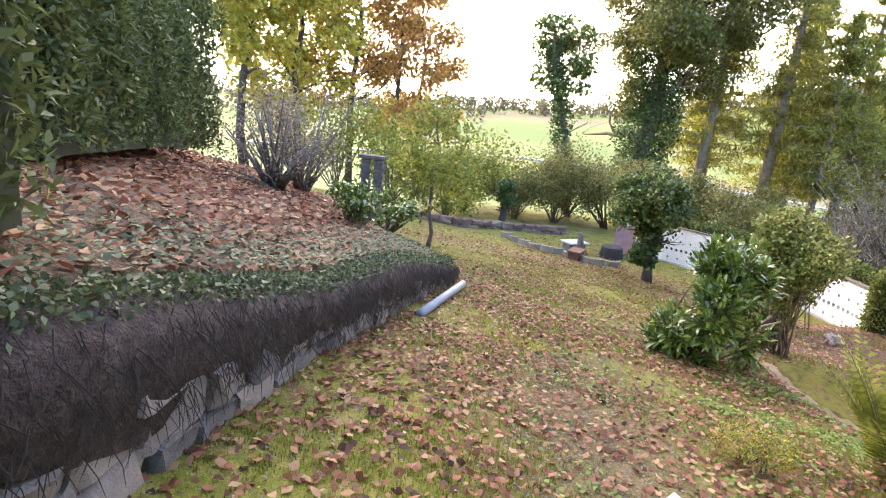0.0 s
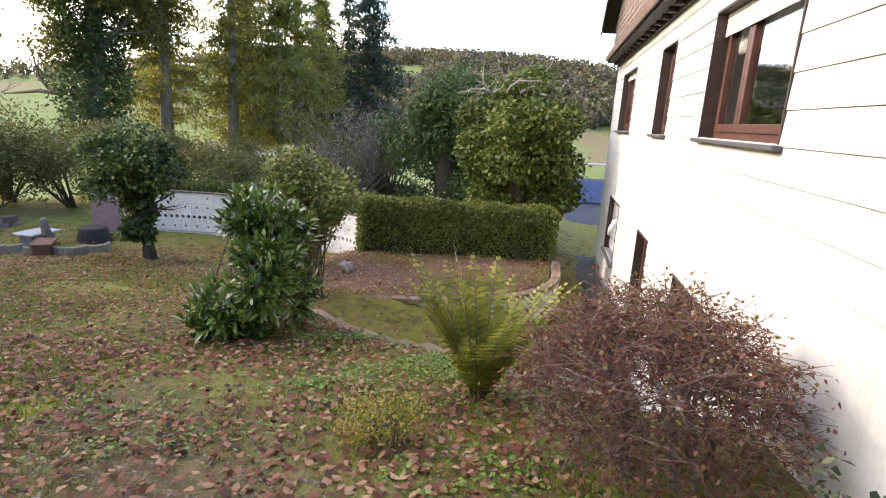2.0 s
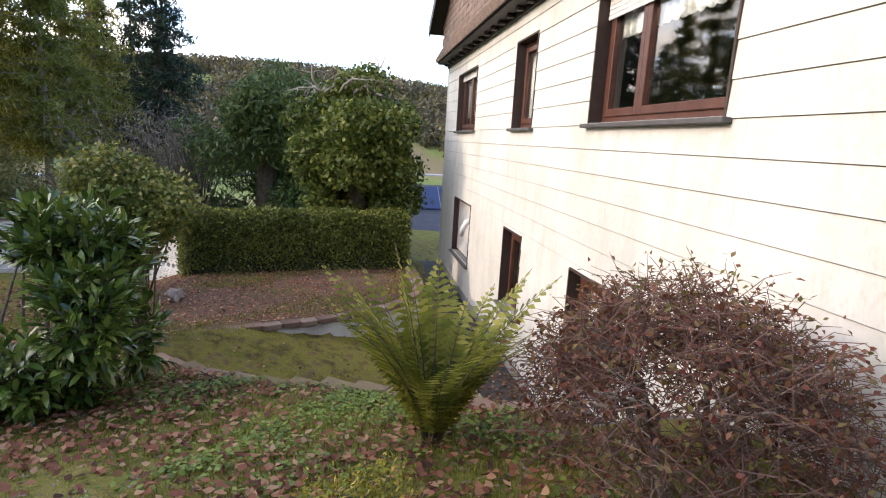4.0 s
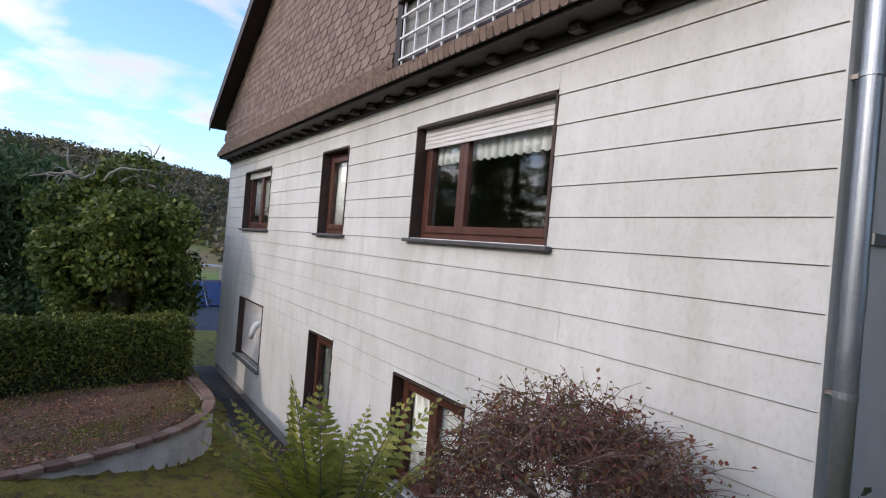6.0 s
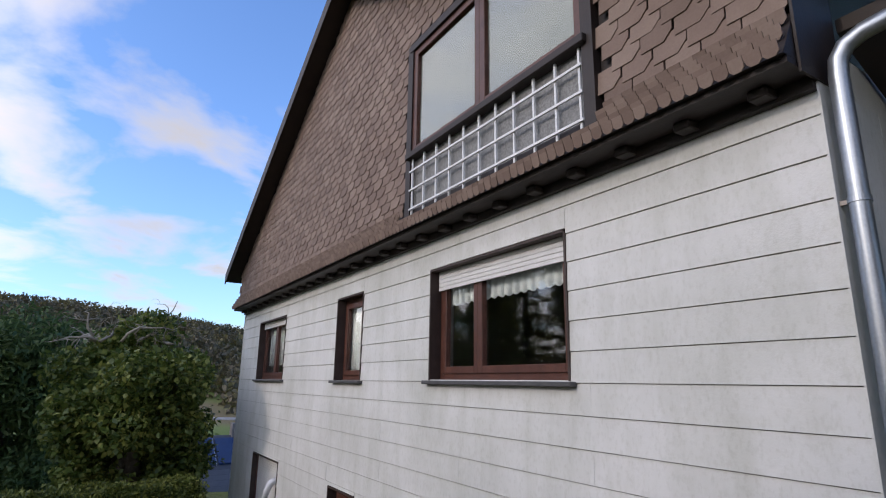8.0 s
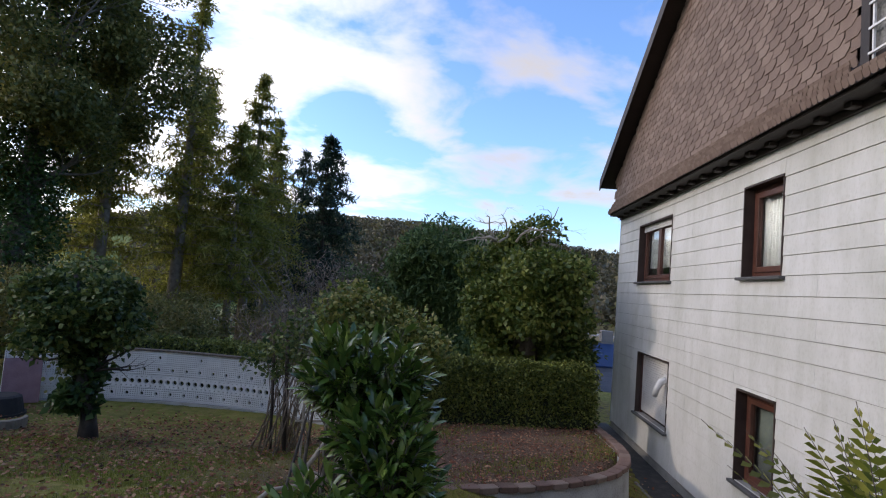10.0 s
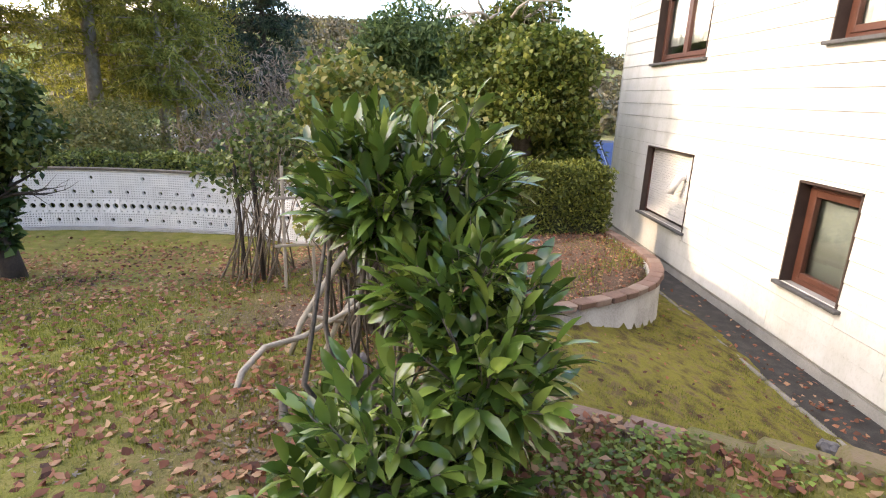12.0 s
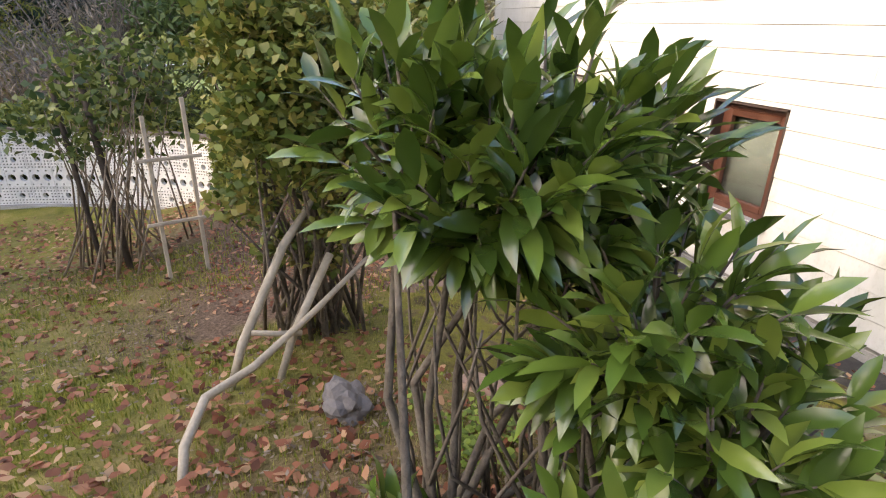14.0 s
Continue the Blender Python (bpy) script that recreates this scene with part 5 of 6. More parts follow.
def downpipe():
    e = empty("downpipe", "grey zinc downpipe at the house corner", "downpipe", at=(2.40, WY + 0.0, H(2.4, -0.3)))
    inv = Matrix.Translation((-2.40, -WY, -H(2.4, -0.3)))
    x, y = 2.40, WY - 0.02
    keep2 = lambda ob: (setattr_inv(ob, inv), ob)[1]
    zb = H(2.4, -0.3) - 0.02
    keep2(tubes("pipe", [([(x, y, zb), (x, y, 1.0), (x, y, 3.0), (x - 0.01, y, 3.1), (x - 0.05, y - 0.01, 3.17), (x - 0.13, y - 0.03, 3.22), (x - 0.9, y - 0.2, 3.42)], 0.05)], M["zinc"], e, sides=16))
    for z in (0.75, 2.3):
        keep2(tubes("pipe_clamp", [([(x, y, z - 0.015), (x, y, z + 0.015)], 0.055)], M["zinc"], e, sides=28, smooth=False))
        keep2(part("clamp_bolt", boxes((x + 0.05, x + 0.115, y - 0.012, y + 0.012, z - 0.012, z + 0.012)), M["steel"], e))
    keep2(tubes("pipe_joint", [([(x, y, 1.15), (x, y, 1.35)], 0.0525)], M["zinc"], e, sides=28, smooth=False))


def setattr_inv(ob, inv):
    ob.matrix_parent_inverse = inv


downpipe()
hpart("wall_ledge", boxes((X0 - 0.05, X0 - 0.013, -1.85, WY - 0.35, 1.50, 1.56)), M["zinc"])
hpart("lower_render", boxes((X0 - 0.03, X0 - 0.013, -1.85, WY - 0.30, -0.6, 1.498)), M["plaster"], "stained pale render")
hpart("wall_panel", boxes((X0 - 0.022, X0 - 0.002, -1.0, WY - 0.3, 1.565, 3.0)), M["siding"])
hpart("wall_panel", boxes((X0 - 0.022, X0 - 0.002, -1.8, -1.006, 1.565, 3.0)), M["siding"])


def dish():
    e = empty("satellite_dish", "grey satellite dish on a wall arm", "satellite dish", at=(2.5, -1.05, 2.40))
    inv = Matrix.Translation((-2.5, 1.05, -2.40))
    V, F = [], []
    ctr, nrm = Vector((2.26, -1.05, 2.50)), Vector((-0.97, -0.12, 0.30)).normalized()
    a = nrm.cross(Vector((0, 0, 1))).normalized(); b = nrm.cross(a)
    for i in range(7):
        r = 0.215 * i / 6
        for k in range(24):
            t = 2 * math.pi * k / 24
            V.append(ctr + (a * math.cos(t) + b * math.sin(t)) * r + nrm * (0.09 * (r / 0.215) ** 2))
    for i in range(6):
        for k in range(24):
            q = (k + 1) % 24
            F.append((i * 24 + k, i * 24 + q, (i + 1) * 24 + q, (i + 1) * 24 + k))
    ob = raw("reflector", V, F, M["dish"], e, smooth=True); setattr_inv(ob, inv)
    so = ob.modifiers.new("thick", "SOLIDIFY"); so.thickness = 0.008
    for nm, pts, r in (("arm", [(2.49, -1.05, 2.40), (2.34, -1.06, 2.40), (2.25, -1.06, 2.52)], 0.02), ("feed_arm", [ctr - b * 0.24, ctr + nrm * 0.42 - b * 0.12], 0.012)):
        setattr_inv(tubes(nm, [(pts, r)], M["steel"], e), inv)
    setattr_inv(tubes("receiver", [([ctr + nrm * 0.42 - b * 0.13, ctr + nrm * 0.50 - b * 0.08], 0.03)], M["dish"], e, sides=10), inv)


dish()
for z, ln in ((2.12, 0.30), (1.98, 0.42), (1.85, 0.30)):
    ob = tagged(tubes("wall_bracket", [([(2.49, -1.3, z), (2.49 - ln * 0.7, -1.28, z + 0.01)], 0.009)], M["steel"]), "rusty steel bracket on the side wall", "bracket", group="wall brackets")
def carport_roof():
    """A boarded slope falling from the eaves, then level over the carport."""
    prof = [(-0.60, 3.42), (-2.3, 2.62), (-7.5, 2.62)]
    V = [(x, y, z + dz) for x in (-2.4, 2.475) for y, z in prof for dz in (0.0, 0.09)]
    F = []
    for k in range(2):
        a, b = 2 * k, 2 * k + 2
        F += [(a, b, b + 6, a + 6), (a + 1, a + 7, b + 7, b + 1), (a, a + 1, b + 1, b), (a + 6, b + 6, b + 7, a + 7)]
    F += [(0, 6, 7, 1), (4, 5, 11, 10)]
    tagged(raw("carport_roof", V, F, M["darkwood"]), "dark boarded carport roof beside the house", "carport", kind="structure")


carport_roof()
tagged(part("carport_wall", boxes((-2.4, 4.8, -7.8, -7.5, -0.8, 3.0), (-2.6, -2.4, -7.8, -5.0, -0.8, 3.0)), M["yellowwall"]), "pale yellow carport back wall", "wall", kind="structure")
tagged(part("storage_crate", boxes((1.9, 2.4, -3.4, -2.9, H(2.2, -3.2) + 0.0, H(2.2, -3.2) + 0.5), bevel=0.03), M["blue"]), "blue plastic storage crate in the carport", "crate")

# ---- drain channel, kerb, raised bed ----
def strip(name, path, width, zf, thick, mat, label, category):
    V, F = [], []
    for i, (x, y) in enumerate(path):
        a, b = Vector(path[max(i - 1, 0)]), Vector(path[min(i + 1, len(path) - 1)])
        d = (b - a).normalized(); n = Vector((-d.y, d.x))
        for s in (-0.5, 0.5):
            p = Vector((x, y)) + n * s * width
            V += [(p.x, p.y, zf(x, y) - thick), (p.x, p.y, zf(x, y))]
    for i in range(len(path) - 1):
        a, b = 4 * i, 4 * i + 4
        F += [(a + 1, b + 1, b + 3, a + 3), (a, a + 1, b + 1 - 0, b), (a + 2, b + 2, b + 3, a + 3)]
    return tagged(raw(name, V, F, mat), label, category, kind="structure")


strip("drain_strip", [(4.7 + 0.5 * i, 0.02) for i in range(24)], 0.60, lambda x, y: -2.185, 0.1, M["asphalt"], "dark asphalt strip along the house foot", "path")
pave = empty("drain_edging", "weathered concrete edging beside the asphalt strip", "edging", "structure", at=(8, 0.36, -2.15))
for i in range(13):
    x = 4.9 + i * 0.52
    part("edging_stone", boxes((x + 0.01, x + 0.50, 0.325, 0.385, -2.25, -2.14), bevel=0.012), M["oldedge"], pave).matrix_parent_inverse = Matrix.Translation((-8, -0.36, 2.15))


def resample(path, step):
    pts = [Vector(p) for p in path]
    out, carry = [], 0.0
    for a, b in zip(pts, pts[1:]):
        L = (b - a).length
        s = carry
        while s < L:
            out.append((a.lerp(b, s / L), (b - a).normalized())); s += step
        carry = s - L
    return out


def smooth_path(path, n=6):
    """Catmull-Rom through the points."""
    P = [Vector(p) for p in path]
    P = [P[0] * 2 - P[1]] + P + [P[-1] * 2 - P[-2]]
    out = []
    for i in range(1, len(P) - 2):
        for k in range(n):
            t = k / n
            out.append(tuple(0.5 * ((2 * P[i]) + (P[i + 1] - P[i - 1]) * t + (2 * P[i - 1] - 5 * P[i] + 4 * P[i + 1] - P[i + 2]) * t * t + (3 * P[i] - P[i - 1] - 3 * P[i + 1] + P[i + 2]) * t ** 3)))
    return out + [tuple(P[-2])]


def bed_z(x):
    return -1.33 - 0.035 * (x - 8.4)


bed_path = smooth_path(BED, 6)
V, F = [], []
for i, (x, y) in enumerate(bed_path):
    a, b = Vector(bed_path[max(i - 1, 0)]), Vector(bed_path[min(i + 1, len(bed_path) - 1)])
    d = (b - a).normalized(); n = Vector((-d.y, d.x))
    for s, zz in ((-0.10, -2.6), (-0.055, bed_z(x) - 0.06), (0.10, bed_z(x) - 0.06), (0.10, -2.6)):
        V.append((x + n.x * s, y + n.y * s, zz))
for i in range(len(bed_path) - 1):
    a, b = 4 * i, 4 * i + 4
    for k in range(3):
        F.append((a + k, a + k + 1, b + k + 1, b + k))
bed_wall = tagged(raw("bed_wall", V, F, M["concrete"], smooth=True), "curved weathered concrete wall of the raised bed", "wall", kind="structure")


def worn_block(name, l, w, h, seed, k=0.18):
    """A worn rectangular stone with irregular corners."""
    rnd = random.Random(seed)
    bm = bmesh.new()
    bmesh.ops.create_cube(bm, size=1)
    bmesh.ops.bevel(bm, geom=list(bm.edges), offset=0.10, segments=1, affect="EDGES")
    for v in bm.verts:
        v.co += Vector((rnd.uniform(-1, 1), rnd.uniform(-1, 1), rnd.uniform(-1, 1))) * 0.045 * k / 0.18
        v.co = Vector((v.co.x * l, v.co.y * w, v.co.z * h))
    me = bpy.data.meshes.new(name)
    bm.to_mesh(me); bm.free()
    return me


edging = [worn_block("edging_brick", 0.23, 0.17, 0.07, i, 0.12) for i in range(4)]
for m_ in edging:
    m_.materials.append(M["brick"])
rr = random.Random(4)
for i, (p, d) in enumerate(resample(bed_path, 0.24)):
    ob = new("edging_brick", edging[i % 4])
    ob.parent = bed_wall
    ob.matrix_basis = pose(p.x, p.y, bed_z(p.x) - 0.025 + rr.uniform(-.006, .006), rr.uniform(-2, 2), rr.uniform(-2, 2), math.degrees(math.atan2(d.y, d.x)) + rr.uniform(-3, 3))
kerb = empty("kerb", "mossy red-brown stone kerb above the lower terrace", "kerb", "structure", at=(5.4, 2.45, -0.9))
kstones = [worn_block("kerb_stone", 0.30, 0.17, 0.26, 20 + i) for i in range(5)]
M["kerb"] = material("mossy_kerb", [(0.12, 0.13, 0.03), (0.20, 0.135, 0.10), (0.30, 0.20, 0.16)], scale=5, rough=0.95, bump=0.6, per_object=0.5, bumpscale=0.03)
for m_ in kstones:
    m_.materials.append(M["kerb"])
for i, (p, d) in enumerate(resample(smooth_path(CURB[1:7], 5), 0.29)):
    ob = new("kerb_stone", kstones[i % 5])
    ob.parent = kerb
    ob.matrix_parent_inverse = Matrix.Translation((-5.4, -2.45, 0.9))
    ob.matrix_basis = pose(p.x, p.y, float(lawn(p.x, p.y)) - 0.10 + rr.uniform(-.015, .015), rr.uniform(-4, 4), rr.uniform(-4, 4), math.degrees(math.atan2(d.y, d.x)) + rr.uniform(-5, 5))


def dry_wall(name, label, path, zfoot, ztop, mat, seed, size=(0.34, 0.22), at=None):
    """Irregular stones laid in rows along a path; each stone is a part."""
    rnd = random.Random(seed)
    p0 = path[0]
    e = empty(name, label, "wall", "structure", at=(p0[0], p0[1], zfoot(*p0)))
    inv = Matrix.Translation((-p0[0], -p0[1], -zfoot(*p0)))
    shapes = [worn_block("wall_stone", 1, 0.22, 1, seed + i, 0.5) for i in range(6)]
    for m_ in shapes:
        m_.materials.append(mat)
    row = 0
    for row in range(8):
        for i, (p, d) in enumerate(resample(path, size[0] * (0.9 + 0.12 * (row % 3)))):
            zf, zt = zfoot(p.x, p.y), ztop(p.x, p.y)
            z = zf - 0.06 + row * size[1]
            if z > zt - 0.05:
                continue
            h = min(size[1] * rnd.uniform(0.85, 1.1), zt - z + 0.02)
            ob = new("wall_stone", rnd.choice(shapes))
            ob.parent = e
            ob.matrix_parent_inverse = inv
            ob.matrix_basis = pose(p.x, p.y, z + h / 2, rnd.uniform(-6, 6), rnd.uniform(-8, 8), math.degrees(math.atan2(d.y, d.x)) + rnd.uniform(-9, 9)) @ Matrix.Diagonal((size[0] * rnd.uniform(0.8, 1.1), rnd.uniform(0.8, 1.2), h * 0.97, 1))
    return e


dry_wall("stone_wall", "rough stone wall below the barberry bush", [(5.0, 1.66), (4.62, 1.1), (4.28, 0.4), (4.2, -0.2)], lambda x, y: -1.95 + 0.2 * y, lambda x, y: float(lawn(x, y)) - 0.06, M["stone"], 31)
dry_wall("retaining_wall", "low natural stone wall holding the planted bank", [(-2.6, 0.15), (-0.74, 2.43), (0.15, 3.55), (1.16, 4.65), (2.3, 5.9), (3.4, 7.1)], lambda x, y: float(lawn(x, y)) - 0.02, lambda x, y: float(lawn(x, y)) + 0.5 * float(bank_top(x)), M["stone"], 41, size=(0.40, 0.21))


def root_mat():
    """Hanging dark roots and dead stems over the wall's top half."""
    rnd = random.Random(6)
    path = resample([(-2.6, 0.15), (-0.74, 2.43), (0.15, 3.55), (1.16, 4.65), (2.3, 5.9), (3.4, 7.1)], 0.02)
    out = []
    V, F = [], []
    pr = resample([(-2.6, 0.15), (-0.74, 2.43), (0.15, 3.55), (1.16, 4.65), (2.3, 5.9), (3.4, 7.1)], 0.12)
    for i, (p, d) in enumerate(pr):
        n = Vector((d.y, -d.x))
        zt = float(lawn(p.x, p.y)) + float(bank_top(p.x)) - 0.05
        low = (0.60 + 0.10 * math.sin(p.x * 5.1 + p.y * 2.3)) * float(bank_top(p.x))
        for k, (o, dz) in enumerate(((-0.10, 0.03), (0.08, 0.02), (0.15, -0.06), (0.15, -low * 0.6), (0.11, -low))):
            V.append((p.x + n.x * (o + rnd.uniform(-.02, .02)), p.y + n.y * (o + rnd.uniform(-.02, .02)), zt + dz + rnd.uniform(-.03, .03)))
    for i in range(len(pr) - 1):
        for k in range(4):
            a, b = 5 * i + k, 5 * i + 5 + k
            F.append((a, b, b + 1, a + 1))
    e = empty("root_mat", "dark mat of dead roots and stems over the wall", "roots", at=(0.15, 3.55, 0.0))
    inv = Matrix.Translation((-0.15, -3.55, 0))
    setattr_inv(raw("matted_soil", V, F, M["rootmat"], e, smooth=True), inv)
    for p, d in path:
        n = Vector((d.y, -d.x))
        for _ in range(4):
            bt = float(bank_top(p.x))
            zt = float(lawn(p.x, p.y)) + bt - 0.06
            o = rnd.uniform(0.13, 0.20)
            a = Vector((p.x + n.x * o, p.y + n.y * o, zt - rnd.uniform(-0.04, bt * 0.52)))
            b = a + Vector((rnd.uniform(-.10, .10), rnd.uniform(-.10, .10), -rnd.uniform(0.08, 0.24)))
            m = a.lerp(b, 0.5) + Vector((n.x, n.y, 0)) * rnd.uniform(0, 0.05)
            out.append(([a, m, b], [0.0028, 0.0022, 0.001]))
    setattr_inv(tagged(tubes("hanging_stem", out, M["darkbark"], e, sides=3, smooth=False), kind="stuff"), inv)


root_mat()

# ---- white ornamental block wall ----
def pierced(holes, w=0.285, h=0.245, t=0.07):
    """A block front and back with real holes: cells (x0, x1, z0, z1, radius)."""
    bm = bmesh.new()
    for x0, x1, z0, z1, r in holes:
        cx, cz = (x0 + x1) / 2, (z0 + z1) / 2
        sq = [(x1, cz), (x1, z1), (cx, z1), (x0, z1), (x0, cz), (x0, z0), (cx, z0), (x1, z0)]
        if r <= 0:
            f = [bm.verts.new((x, t / 2, z)) for x, z in sq[1::2]]; bm.faces.new(f)
            f = [bm.verts.new((x, -t / 2, z)) for x, z in sq[1::2]]; bm.faces.new(f[::-1])
            continue
        hole = [(cx + r * math.cos(k * math.pi / 4), cz + r * math.sin(k * math.pi / 4)) for k in range(8)]
        ring = {}
        for side in (1, -1):
            o = [bm.verts.new((x, side * t / 2, z)) for x, z in sq]
            i = [bm.verts.new((x, side * t / 2, z)) for x, z in hole]
            ring[side] = i
            for k in range(8):
                q = (k + 1) % 8
                f = (o[k], o[q], i[q], i[k])
                bm.faces.new(f if side > 0 else f[::-1])
        for k in range(8):
            q = (k + 1) % 8
            bm.faces.new((ring[1][k], ring[1][q], ring[-1][q], ring[-1][k]))
    for a in ((-w / 2, w / 2, 0, 0), (-w / 2, w / 2, h, h)):
        f = [bm.verts.new(p) for p in ((a[0], -t / 2, a[2]), (a[1], -t / 2, a[2]), (a[1], t / 2, a[2]), (a[0], t / 2, a[2]))]
        bm.faces.new(f)
    for x in (-w / 2, w / 2):
        f = [bm.verts.new(p) for p in ((x, -t / 2, 0), (x, t / 2, 0), (x, t / 2, h), (x, -t / 2, h))]
        bm.faces.new(f)
    me = bpy.data.meshes.new("pierced_block")
    bm.to_mesh(me); bm.free()
    me.materials.append(M["whiteblock"])
    return me


def grid_cells(nx, nz, r, skip=None, w=0.285, h=0.245):
    out = []
    for i in range(nx):
        for k in range(nz):
            x0, z0 = -w / 2 + w * i / nx, h * k / nz
            rr_ = 0 if skip and skip(i, k) else r
            out.append((x0, x0 + w / nx, z0, z0 + h / nz, rr_))
    return out


def two_holes(w=0.285, h=0.245):
    out = []
    for i in range(6):
        for z0, z1 in ((0, 0.06), (0.185, 0.245)):
            out.append((-w / 2 + w * i / 6, -w / 2 + w * (i + 1) / 6, z0, z1, 0.014 if i % 2 == 0 else 0))
    out += [(-w / 2, 0, 0.06, 0.185, 0.050), (0, w / 2, 0.06, 0.185, 0.050)]
    return out


def eye_block(w=0.285, h=0.245):
    out = grid_cells(7, 6, 0.012, lambda i, k: 2 <= i <= 4 and 2 <= k <= 3)
    out = [c for c in out if not (c[4] == 0)]
    out.append((-w / 2 + w * 2 / 7, -w / 2 + w * 5 / 7, h * 2 / 6, h * 4 / 6, 0.038))
    return out


BLOCKS = [pierced(grid_cells(7, 6, 0.012)), pierced(two_holes()), pierced(eye_block())]
WW = smooth_path([(12.1, 12.05), (12.75, 11.4), (13.15, 10.2), (13.25, 8.8), (13.05, 7.2), (12.55, 5.9), (12.05, 5.15)], 8)
ww_z = -1.93
block_wall = empty("block_wall", "curved white wall of pierced ornamental blocks", "wall", "structure", at=(13.2, 9.5, ww_z))
winv = Matrix.Translation((-13.2, -9.5, -ww_z))
rw = random.Random(9)
spots_w = resample(WW, 0.290)
for i, (p, d) in enumerate(spots_w):
    for row in range(4):
        me = BLOCKS[(2, 1, 2, 0)[row] if row != 3 else (0 if i % 3 else 2)]
        if row == 0 and i % 2:
            me = BLOCKS[2]
        ob = new("pierced_block", me)
        ob.parent = block_wall
        ob.matrix_parent_inverse = winv
        ob.matrix_basis = pose(p.x, p.y, ww_z + 0.10 + row * 0.248 - 0.06 + 0.002 * rw.random(), 0, rw.uniform(-.3, .3), math.degrees(math.atan2(d.y, d.x)) + rw.uniform(-.4, .4))
strip("wall_foot", WW, 0.18, lambda x, y: ww_z + 0.035, 0.4, M["concrete"], "grey concrete footing of the block wall", "footing")
strip("wall_cap", WW, 0.13, lambda x, y: ww_z + 1.075, 0.035, M["bark"], "weathered brown cap of the block wall", "cap")
mb = empty("mauve_board", "faded mauve wooden board leaning on the wall", "board", at=(12.0, 11.75, -1.9))
part("board", boxes((-0.30, 0.30, -0.02, 0.02, 0.0, 0.85), bevel=0.008), M["door"], mb).matrix_basis = pose(0, 0, 0, -8, 0, -48)

# ---- ribbed edging, trough, slab, tube, pillar ----
def ribbed_arc(chord, hgt, thick=0.05):
    """A curved concrete edging piece with upright ribs on its outer face."""
    n, V, F = 24, [], []
    half = radians(62)
    R = chord / 2 / math.sin(half)
    for i in range(n + 1):
        a = -half + 2 * half * i / n
        rib = 0.010 if i % 2 else 0.0
        for r, z in ((R - thick, -0.15), (R + rib, -0.15), (R + rib, hgt - 0.015), (R - 0.01, hgt), (R - thick, hgt)):
            V.append((r * math.sin(a), -r * math.cos(a) + R * math.cos(half), z))
    for i in range(n):
        for k in range(5):
            p, q = 5 * i + k, 5 * i + (k + 1) % 5
            F.append((p, q, q + 5, p + 5))
    F += [(4, 3, 2, 1, 0), tuple(5 * n + k for k in range(5))]
    me = bpy.data.meshes.new("edging_arc")
    me.from_pydata(V, [], F); me.materials.append(M["log"])
    return me


ring = empty("palisade_edging", "curved ribbed concrete edging pieces round the flower bed", "edging", "structure", at=(9.0, 12.0, -1.8))
rinv = Matrix.Translation((-9.0, -12.0, 1.8))
ARC_S, ARC_L = ribbed_arc(0.36, 0.20), ribbed_arc(0.62, 0.20)
for x, y, turn, me in ((8.85, 13.3, -42, ARC_S), (8.82, 12.85, -44, ARC_S), (8.84, 12.42, -46, ARC_S), (8.90, 12.02, -48, ARC_S), (9.02, 11.64, -46, ARC_S),
                       (9.30, 11.72, -50, ARC_L), (9.42, 11.18, -44, ARC_S), (9.72, 10.62, -38, ARC_L), (10.32, 10.58, -20, ARC_L)):
    ob = new("edging_arc", me)
    ob.parent = ring
    ob.matrix_parent_inverse = rinv
    ob.matrix_basis = pose(x, y, H(x, y) - 0.02 + rw.uniform(-.02, .02), rw.uniform(-3, 3), rw.uniform(-3, 3), turn + rw.uniform(-4, 4))
tz = H(9.5, 11.0)
tr = empty("plant_trough", "red-brown plant trough with weeds", "trough", at=(9.5, 11.0, tz))
bm = bmesh.new()
box(bm, -0.42, 0.42, -0.22, 0.22, 0.0, 0.36, bevel=0.02)
for v in bm.verts:
    k = 0.82 + 0.18 * v.co.z / 0.36
    v.co.x *= k; v.co.y *= k
part("body", bm, M["trough"], tr)
part("rim", boxes((-0.45, 0.45, 0.215, 0.25, 0.32, 0.37), (-0.45, 0.45, -0.25, -0.215, 0.32, 0.37), (-0.45, -0.415, -0.215, 0.215, 0.32, 0.37), (0.415, 0.45, -0.215, 0.215, 0.32, 0.37)), M["trough"], tr)
tr.rotation_euler = (0, 0, radians(35))
tr.scale = (0.74, 0.74, 0.74)
sl = empty("stone_slab", "pale stone slab lying on blocks", "slab", at=(10.4, 12.1, H(10.4, 12.1)))
part("slab", boxes((-0.36, 0.36, -0.26, 0.26, 0.26, 0.31), bevel=0.015), M["ivoryslab"], sl)
for sx in (-0.22, 0.22):
    part("support", boxes((sx - 0.08, sx + 0.08, -0.16, 0.16, -0.02, 0.26), bevel=0.02), M["stone"], sl)
tu = tagged(tubes("drain_tube", [([(1.95, 5.0, H(1.95, 5.0) + 0.05), (3.40, 6.58, H(3.40, 6.58) + 0.06)], 0.05)], M["pvc"], sides=14), "grey plastic drain tube lying on the lawn", "pipe")
pil = empty("stone_pillar", "pillar of stacked flat stones with a cap", "pillar", at=(4.4, 13.1, H(4.4, 13.1)))
ps = [worn_block("pillar_stone", 0.36, 0.36, 0.12, 60 + i, 0.25) for i in range(4)]
for m_ in ps:
    m_.materials.append(M["darkstone"])
